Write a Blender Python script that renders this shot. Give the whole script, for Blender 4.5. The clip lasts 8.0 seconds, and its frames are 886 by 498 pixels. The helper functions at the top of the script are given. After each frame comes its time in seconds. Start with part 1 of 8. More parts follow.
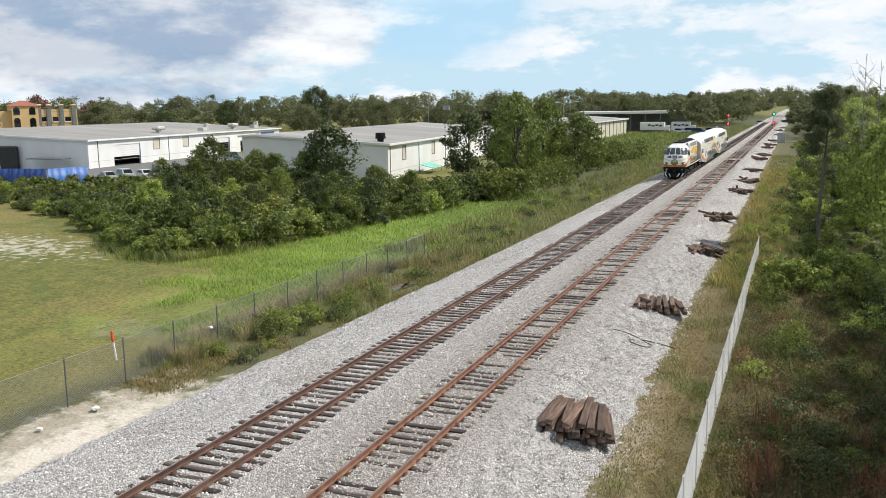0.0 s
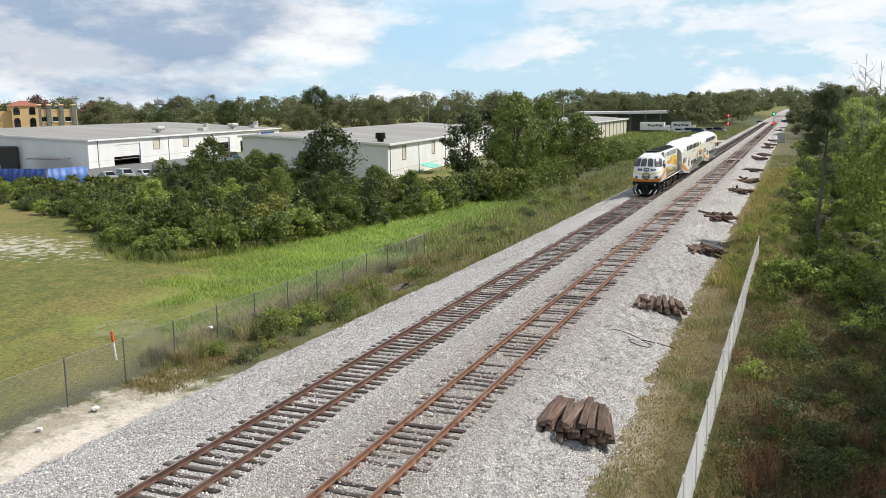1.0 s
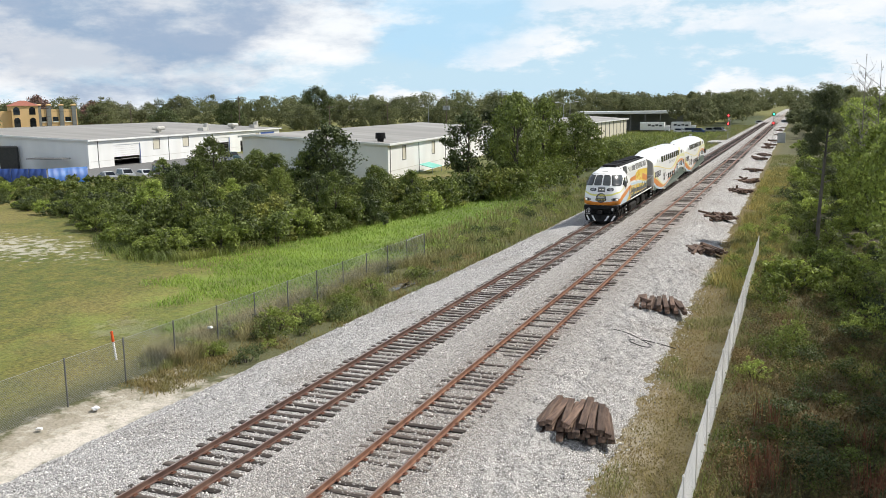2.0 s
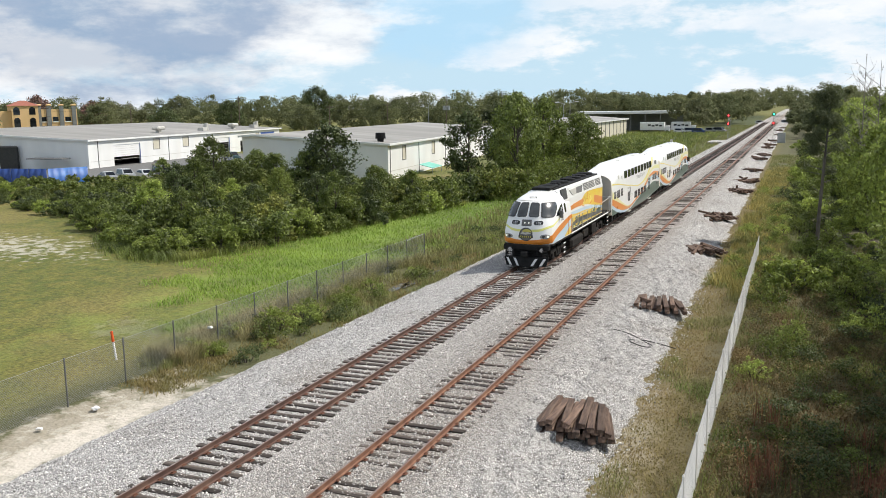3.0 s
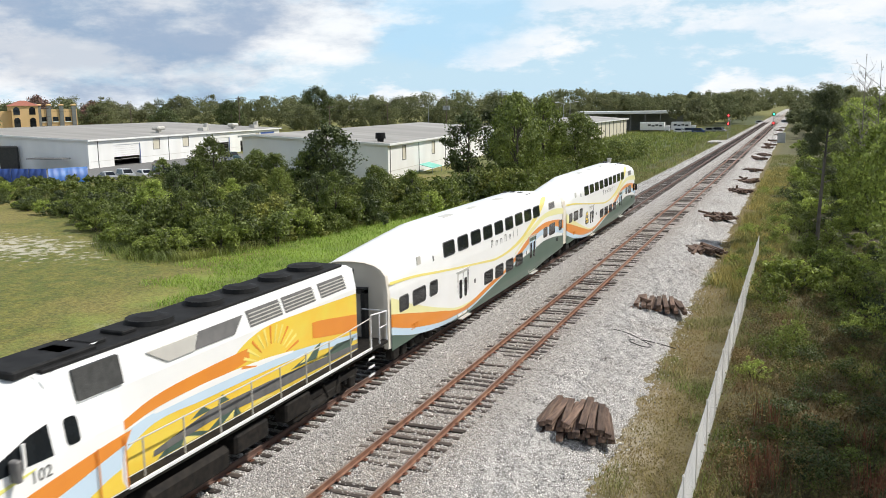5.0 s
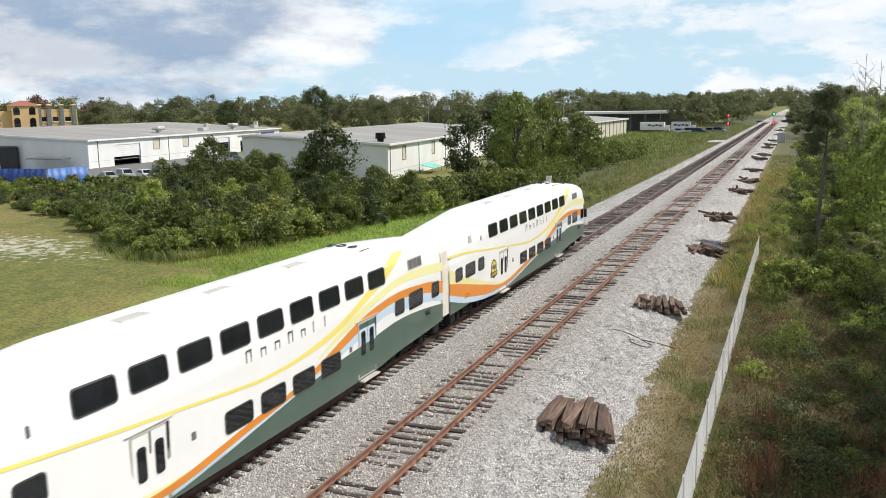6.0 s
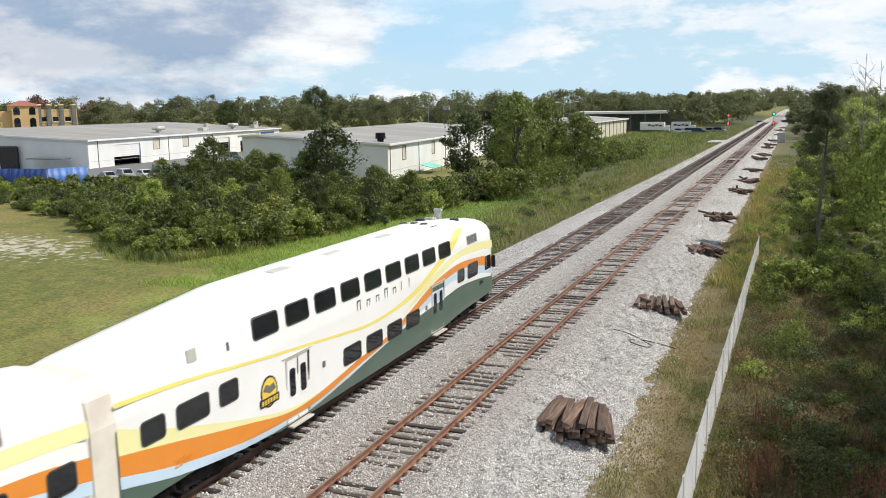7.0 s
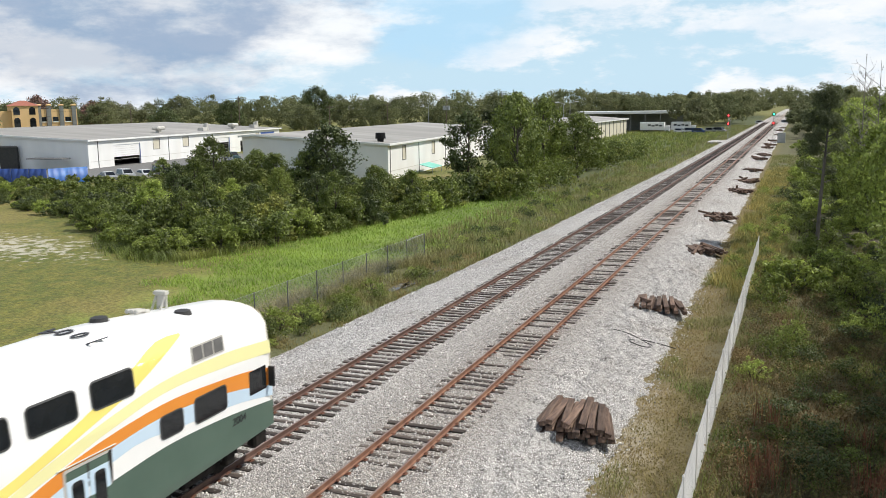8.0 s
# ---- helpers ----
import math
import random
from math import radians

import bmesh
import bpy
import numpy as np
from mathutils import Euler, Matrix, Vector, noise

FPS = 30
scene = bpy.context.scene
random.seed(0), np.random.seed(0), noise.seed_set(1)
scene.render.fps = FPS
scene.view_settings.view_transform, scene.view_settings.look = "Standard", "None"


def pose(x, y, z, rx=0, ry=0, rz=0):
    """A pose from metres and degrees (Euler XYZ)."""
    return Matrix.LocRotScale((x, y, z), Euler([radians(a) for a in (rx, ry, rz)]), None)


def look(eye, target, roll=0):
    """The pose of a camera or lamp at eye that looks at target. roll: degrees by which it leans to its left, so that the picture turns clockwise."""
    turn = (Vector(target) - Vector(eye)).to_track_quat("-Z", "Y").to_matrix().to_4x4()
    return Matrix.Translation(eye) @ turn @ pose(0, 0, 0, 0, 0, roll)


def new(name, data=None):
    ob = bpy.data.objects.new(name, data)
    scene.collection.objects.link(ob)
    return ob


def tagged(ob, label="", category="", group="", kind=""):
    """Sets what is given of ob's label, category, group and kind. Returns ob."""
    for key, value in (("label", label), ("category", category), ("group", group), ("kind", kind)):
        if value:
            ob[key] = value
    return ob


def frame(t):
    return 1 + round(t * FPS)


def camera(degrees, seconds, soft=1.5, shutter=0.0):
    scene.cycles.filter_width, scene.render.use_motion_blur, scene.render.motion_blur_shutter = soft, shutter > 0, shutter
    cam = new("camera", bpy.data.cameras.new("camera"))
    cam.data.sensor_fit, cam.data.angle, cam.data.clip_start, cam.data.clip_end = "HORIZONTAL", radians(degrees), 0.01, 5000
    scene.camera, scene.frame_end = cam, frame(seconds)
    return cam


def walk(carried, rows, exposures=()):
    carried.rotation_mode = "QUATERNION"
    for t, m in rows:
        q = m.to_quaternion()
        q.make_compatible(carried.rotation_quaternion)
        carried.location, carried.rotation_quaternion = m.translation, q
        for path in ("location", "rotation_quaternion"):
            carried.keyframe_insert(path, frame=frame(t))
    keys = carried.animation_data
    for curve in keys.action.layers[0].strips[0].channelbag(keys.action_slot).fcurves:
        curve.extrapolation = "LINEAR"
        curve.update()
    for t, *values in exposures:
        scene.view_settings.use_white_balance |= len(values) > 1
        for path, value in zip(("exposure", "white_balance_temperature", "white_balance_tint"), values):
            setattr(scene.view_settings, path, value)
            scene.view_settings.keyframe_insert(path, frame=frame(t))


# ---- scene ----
cam = camera(54.44, 8.0, soft=0.85, shutter=0.12)
EYE = Vector((14.952, 0.0, 9.763))
YAW, PITCH = radians(22.331), radians(-9.390)
AIM = EYE + Vector((-math.sin(YAW) * math.cos(PITCH), math.cos(YAW) * math.cos(PITCH), math.sin(PITCH)))
walk(cam, [(0.0, look(EYE, AIM, -0.777)), (8.0, look(EYE, AIM, -0.777))], exposures=[(0.0, 0.0), (8.0, 0.0)])

# ---- world and sun ----
SUN_DIR = Vector((0.70, 0.40, 1.0)).normalized()
SUN_EL = math.asin(SUN_DIR.z)
SUN_AZ = math.atan2(SUN_DIR.x, SUN_DIR.y)


def build_world():
    w = bpy.data.worlds.new("sky")
    scene.world = w
    w.use_nodes = True
    nt = w.node_tree
    N, L = nt.nodes, nt.links
    N.clear()
    out = N.new("ShaderNodeOutputWorld")
    bg = N.new("ShaderNodeBackground")
    sky = N.new("ShaderNodeTexSky")
    sky.sky_type, sky.sun_disc = "NISHITA", False
    sky.sun_elevation, sky.sun_rotation = SUN_EL, SUN_AZ
    sky.air_density, sky.dust_density, sky.ozone_density = 1.0, 0.6, 1.5
    tc = N.new("ShaderNodeTexCoord")
    sep = N.new("ShaderNodeSeparateXYZ")
    L.new(tc.outputs["Generated"], sep.inputs[0])
    def math_node(op, a, b=None, c=None, clamp=False):
        n = N.new("ShaderNodeMath")
        n.operation, n.use_clamp = op, clamp
        for i, v in enumerate((a, b, c)):
            if v is None:
                continue
            if isinstance(v, (int, float)):
                n.inputs[i].default_value = v
            else:
                L.new(v, n.inputs[i])
        return n.outputs[0]
    def cloud(scale, detail, off, rough=0.55, tall=2.6):
        mp = N.new("ShaderNodeMapping")
        mp.inputs["Location"].default_value, mp.inputs["Scale"].default_value = off, (1, 1, tall)
        L.new(tc.outputs["Generated"], mp.inputs[0])
        n = N.new("ShaderNodeTexNoise")
        n.inputs["Scale"].default_value, n.inputs["Detail"].default_value, n.inputs["Roughness"].default_value = scale, detail, rough
        L.new(mp.outputs[0], n.inputs["Vector"])
        return n.outputs["Fac"]
    def ramp(v, a, b):
        n = N.new("ShaderNodeMapRange")
        n.interpolation_type = "SMOOTHSTEP"
        n.inputs[1].default_value, n.inputs[2].default_value = a, b
        L.new(v, n.inputs[0])
        return n.outputs[0]
    puffs = ramp(cloud(6.5, 10, (3.1, 1.7, 0.3), 0.6), CLOUD_A, CLOUD_B)
    def lobe(centre, squash, outer, inner, scale, ragged, seed_at):
        """A billowing mass of cloud round a direction."""
        off = N.new("ShaderNodeVectorMath")
        off.operation = "SUBTRACT"
        L.new(tc.outputs["Generated"], off.inputs[0])
        off.inputs[1].default_value = centre
        wide = N.new("ShaderNodeVectorMath")
        wide.operation = "MULTIPLY"
        L.new(off.outputs[0], wide.inputs[0])
        wide.inputs[1].default_value = squash
        ln = N.new("ShaderNodeVectorMath")
        ln.operation = "LENGTH"
        L.new(wide.outputs[0], ln.inputs[0])
        n = math_node("ADD", ln.outputs["Value"], math_node("MULTIPLY", math_node("SUBTRACT", cloud(scale, 10, seed_at, 0.6), 0.5), ragged))
        return ramp(n, outer, inner)
    # a heavy grey bank over the north-west, white heaps beside and below it, a clear gap to the north
    bank = lobe((-0.665, 0.74, 0.13), (1.0, 1.0, 1.9), 0.28, 0.15, 7.0, 0.42, (0.4, 5.2, 0.0))
    heap = lobe((-0.515, 0.853, 0.085), (1.0, 1.0, 1.7), 0.12, 0.03, 9.0, 0.36, (4.4, 1.2, 2.0))
    low_heap = lobe((-0.72, 0.69, 0.055), (1.0, 1.0, 3.0), 0.11, 0.03, 11.0, 0.30, (2.4, 7.2, 1.0))
    clear = lobe((-0.40, 0.91, 0.115), (1.0, 1.0, 2.0), 0.17, 0.06, 8.0, 0.25, (6.4, 3.2, 1.0))
    def mix(f, a, b):
        n = N.new("ShaderNodeMix")
        n.data_type = "RGBA"
        for sock, v in ((n.inputs[0], f), (n.inputs[6], a), (n.inputs[7], b)):
            if isinstance(v, tuple):
                sock.default_value = v
            else:
                L.new(v, sock)
        return n.outputs[2]
    haze = ramp(sep.outputs[2], 0.45, -0.02)
    base = mix(math_node("MULTIPLY", haze, 0.9), sky.outputs[0], (5.9, 8.2, 9.9, 1))
    lit = mix(ramp(cloud(9.0, 10, (7.0, 2.0, 0.0), 0.6), 0.35, 0.7), (10.3, 10.3, 10.4, 1), (8.0, 8.9, 9.8, 1))
    c1 = mix(math_node("MULTIPLY", puffs, 0.9), base, lit)
    grey = mix(ramp(cloud(8.0, 10, (1.0, 9.0, 0.0), 0.6), 0.44, 0.70), (3.2, 4.3, 6.0, 1), (7.6, 7.9, 8.4, 1))
    c2 = mix(math_node("MULTIPLY", clear, 0.8), c1, (4.9, 7.6, 9.8, 1))
    c2 = mix(math_node("MULTIPLY", heap, 0.85), c2, (10.4, 10.4, 10.4, 1))
    c2 = mix(math_node("MULTIPLY", bank, 0.9), c2, grey)
    c2 = mix(math_node("MULTIPLY", low_heap, 0.45), c2, (9.6, 9.4, 9.2, 1))
    L.new(c2, bg.inputs[0])
    bg.inputs[1].default_value = SKY_STRENGTH
    L.new(bg.outputs[0], out.inputs[0])


CLOUD_A, CLOUD_B, SKY_STRENGTH = 0.45, 0.56, 0.10
build_world()
sun = new("sun", bpy.data.lights.new("sun", "SUN"))
sun.data.energy, sun.data.angle, sun.data.color = 4.6, radians(0.55), (1.0, 0.95, 0.87)
sun.matrix_world = look((0, 0, 60), Vector((0, 0, 60)) - SUN_DIR)


# ---- materials ----
def surf(name, c1, c2=None, scale=3.0, rough=0.7, metal=0.0, bump=0.0, bscale=40.0, c3=None, s3=0.4, spread=(0.35, 0.65),
         island=0.0, objrand=0.0, stretch=(1, 1, 1), coat=0.0, world=False, trans=0.0, glow=None, spec=0.5, fine=None, dist=0.02, edge3=(0.52, 0.66)):
    """Noise-mixed surface at two scales, with fine relief."""
    m = bpy.data.materials.new(name)
    m.use_nodes = True
    N, L = m.node_tree.nodes, m.node_tree.links
    b = N["Principled BSDF"]
    b.inputs["Roughness"].default_value, b.inputs["Metallic"].default_value = rough, metal
    b.inputs["Coat Weight"].default_value, b.inputs["Specular IOR Level"].default_value = coat, spec
    co = N.new("ShaderNodeNewGeometry").outputs["Position"] if world else N.new("ShaderNodeTexCoord").outputs["Object"]
    mp = N.new("ShaderNodeMapping")
    mp.inputs["Scale"].default_value = stretch
    L.new(co, mp.inputs[0])

    def tex(sc, det=6.0):
        n = N.new("ShaderNodeTexNoise")
        n.inputs["Scale"].default_value, n.inputs["Detail"].default_value = sc, det
        L.new(mp.outputs[0], n.inputs["Vector"])
        return n.outputs["Fac"]

    def rng(v, a, bb, lo=0.0, hi=1.0):
        n = N.new("ShaderNodeMapRange")
        n.inputs[1].default_value, n.inputs[2].default_value, n.inputs[3].default_value, n.inputs[4].default_value = a, bb, lo, hi
        L.new(v, n.inputs[0])
        return n.outputs[0]

    def mix(f, a, bb, mode="MIX"):
        n = N.new("ShaderNodeMix")
        n.data_type, n.blend_type = "RGBA", mode
        for sock, v in ((n.inputs[0], f), (n.inputs[6], a), (n.inputs[7], bb)):
            if isinstance(v, (tuple, list)):
                sock.default_value = (*v, 1) if len(v) == 3 else v
            elif isinstance(v, float):
                sock.default_value = v
            else:
                L.new(v, sock)
        return n.outputs[2]
    col = mix(rng(tex(scale), *spread), c1, c2 or tuple(x * 0.8 for x in c1))
    if c3:
        col = mix(rng(tex(s3), *edge3), col, c3)
    if fine:
        col = mix(1.0, col, rng(tex(fine[0], 10.0), 0.25, 0.75, 1 - fine[1], 1 + fine[1]), "MULTIPLY")
    if island:
        g = N.new("ShaderNodeNewGeometry")
        col = mix(1.0, col, rng(g.outputs["Random Per Island"], 0, 1, 1 - island, 1 + island), "MULTIPLY")
    if objrand:
        o = N.new("ShaderNodeObjectInfo")
        col = mix(1.0, col, rng(o.outputs["Random"], 0, 1, 1 - objrand, 1 + objrand), "MULTIPLY")
    L.new(col, b.inputs["Base Color"])
    if bump:
        bn = N.new("ShaderNodeBump")
        bn.inputs["Strength"].default_value, bn.inputs["Distance"].default_value = bump, dist
        L.new(tex(bscale), bn.inputs["Height"])
        L.new(bn.outputs[0], b.inputs["Normal"])
    if trans:
        t = N.new("ShaderNodeBsdfTranslucent")
        L.new(col, t.inputs[0])
        ms = N.new("ShaderNodeMixShader")
        ms.inputs[0].default_value = trans
        L.new(b.outputs[0], ms.inputs[1])
        L.new(t.outputs[0], ms.inputs[2])
        L.new(ms.outputs[0], N["Material Output"].inputs[0])
    if glow:
        b.inputs["Emission Color"].default_value = (*glow[0], 1)
        b.inputs["Emission Strength"].default_value = glow[1]
    return m


def glass_dark(name, c=(0.012, 0.014, 0.016), rough=0.06):
    return surf(name, c, tuple(x * 1.4 for x in c), 2.0, rough, 0.0)


def stone_mat(name, c1, c2, c3, size, patch, patch_scale, dark=(0.10, 0.09, 0.08)):
    """Loose broken stone: cells of differing grey, shade between stones painted as dark gaps, stained in patches."""
    m = surf(name, c1, c2, 0.6, 0.9, world=True)
    N, L = m.node_tree.nodes, m.node_tree.links
    b = N["Principled BSDF"]
    co = N.new("ShaderNodeNewGeometry").outputs["Position"]
    v = N.new("ShaderNodeTexVoronoi")
    v.inputs["Scale"].default_value = 1.0 / size
    L.new(co, v.inputs["Vector"])
    v2 = N.new("ShaderNodeTexVoronoi")
    v2.feature = "DISTANCE_TO_EDGE"
    v2.inputs["Scale"].default_value = 1.0 / size
    L.new(co, v2.inputs["Vector"])
    hsv = N.new("ShaderNodeSeparateColor")
    L.new(v.outputs["Color"], hsv.inputs[0])
    r = N.new("ShaderNodeValToRGB")
    r.color_ramp.elements[0].position, r.color_ramp.elements[0].color = 0.0, (*c2, 1)
    r.color_ramp.elements[1].position, r.color_ramp.elements[1].color = 1.0, (*c1, 1)
    e = r.color_ramp.elements.new(0.15)
    e.color = (*c3, 1)
    L.new(hsv.outputs[0], r.inputs[0])
    gap = N.new("ShaderNodeMapRange")
    gap.inputs[1].default_value, gap.inputs[2].default_value = 0.0, 0.20
    L.new(v2.outputs["Distance"], gap.inputs[0])
    mg = N.new("ShaderNodeMix")
    mg.data_type = "RGBA"
    L.new(gap.outputs[0], mg.inputs[0])
    mg.inputs[6].default_value = (*dark, 1)
    L.new(r.outputs[0], mg.inputs[7])
    n = N.new("ShaderNodeTexNoise")
    n.inputs["Scale"].default_value, n.inputs["Detail"].default_value = patch_scale, 8
    L.new(co, n.inputs["Vector"])
    pr = N.new("ShaderNodeMapRange")
    pr.inputs[1].default_value, pr.inputs[2].default_value, pr.inputs[4].default_value = 0.5, 0.72, 0.6
    L.new(n.outputs[0], pr.inputs[0])
    mp = N.new("ShaderNodeMix")
    mp.data_type, mp.blend_type = "RGBA", "MULTIPLY"
    # older, dirtier stone round the second track, fresh stone on the outer bank
    sx = N.new("ShaderNodeSeparateXYZ")
    L.new(co, sx.inputs[0])
    old = N.new("ShaderNodeMapRange")
    old.inputs[1].default_value, old.inputs[2].default_value, old.inputs[4].default_value = -0.5, 3.5, 0.62
    L.new(sx.outputs[0], old.inputs[0])
    new_heap = N.new("ShaderNodeMapRange")
    new_heap.inputs[1].default_value, new_heap.inputs[2].default_value, new_heap.inputs[3].default_value, new_heap.inputs[4].default_value = 5.9, 7.4, 1.0, 0.12
    L.new(sx.outputs[0], new_heap.inputs[0])
    worn = N.new("ShaderNodeMath")
    worn.operation = "MULTIPLY"
    L.new(old.outputs[0], worn.inputs[0])
    L.new(new_heap.outputs[0], worn.inputs[1])
    both = N.new("ShaderNodeMath")
    both.operation = "MAXIMUM"
    L.new(pr.outputs[0], both.inputs[0])
    L.new(worn.outputs[0], both.inputs[1])
    L.new(both.outputs[0], mp.inputs[0])
    L.new(mg.outputs[2], mp.inputs[6])
    mp.inputs[7].default_value = (*patch, 1)
    L.new(mp.outputs[2], b.inputs["Base Color"])
    bn = N.new("ShaderNodeBump")
    bn.inputs["Strength"].default_value, bn.inputs["Distance"].default_value = 1.0, size * 1.0
    add = N.new("ShaderNodeMath")
    add.operation = "MULTIPLY_ADD"
    L.new(hsv.outputs[1], add.inputs[0])
    add.inputs[1].default_value = 0.6
    L.new(v2.outputs["Distance"], add.inputs[2])
    L.new(add.outputs[0], bn.inputs["Height"])
    L.new(bn.outputs[0], b.inputs["Normal"])
    return m


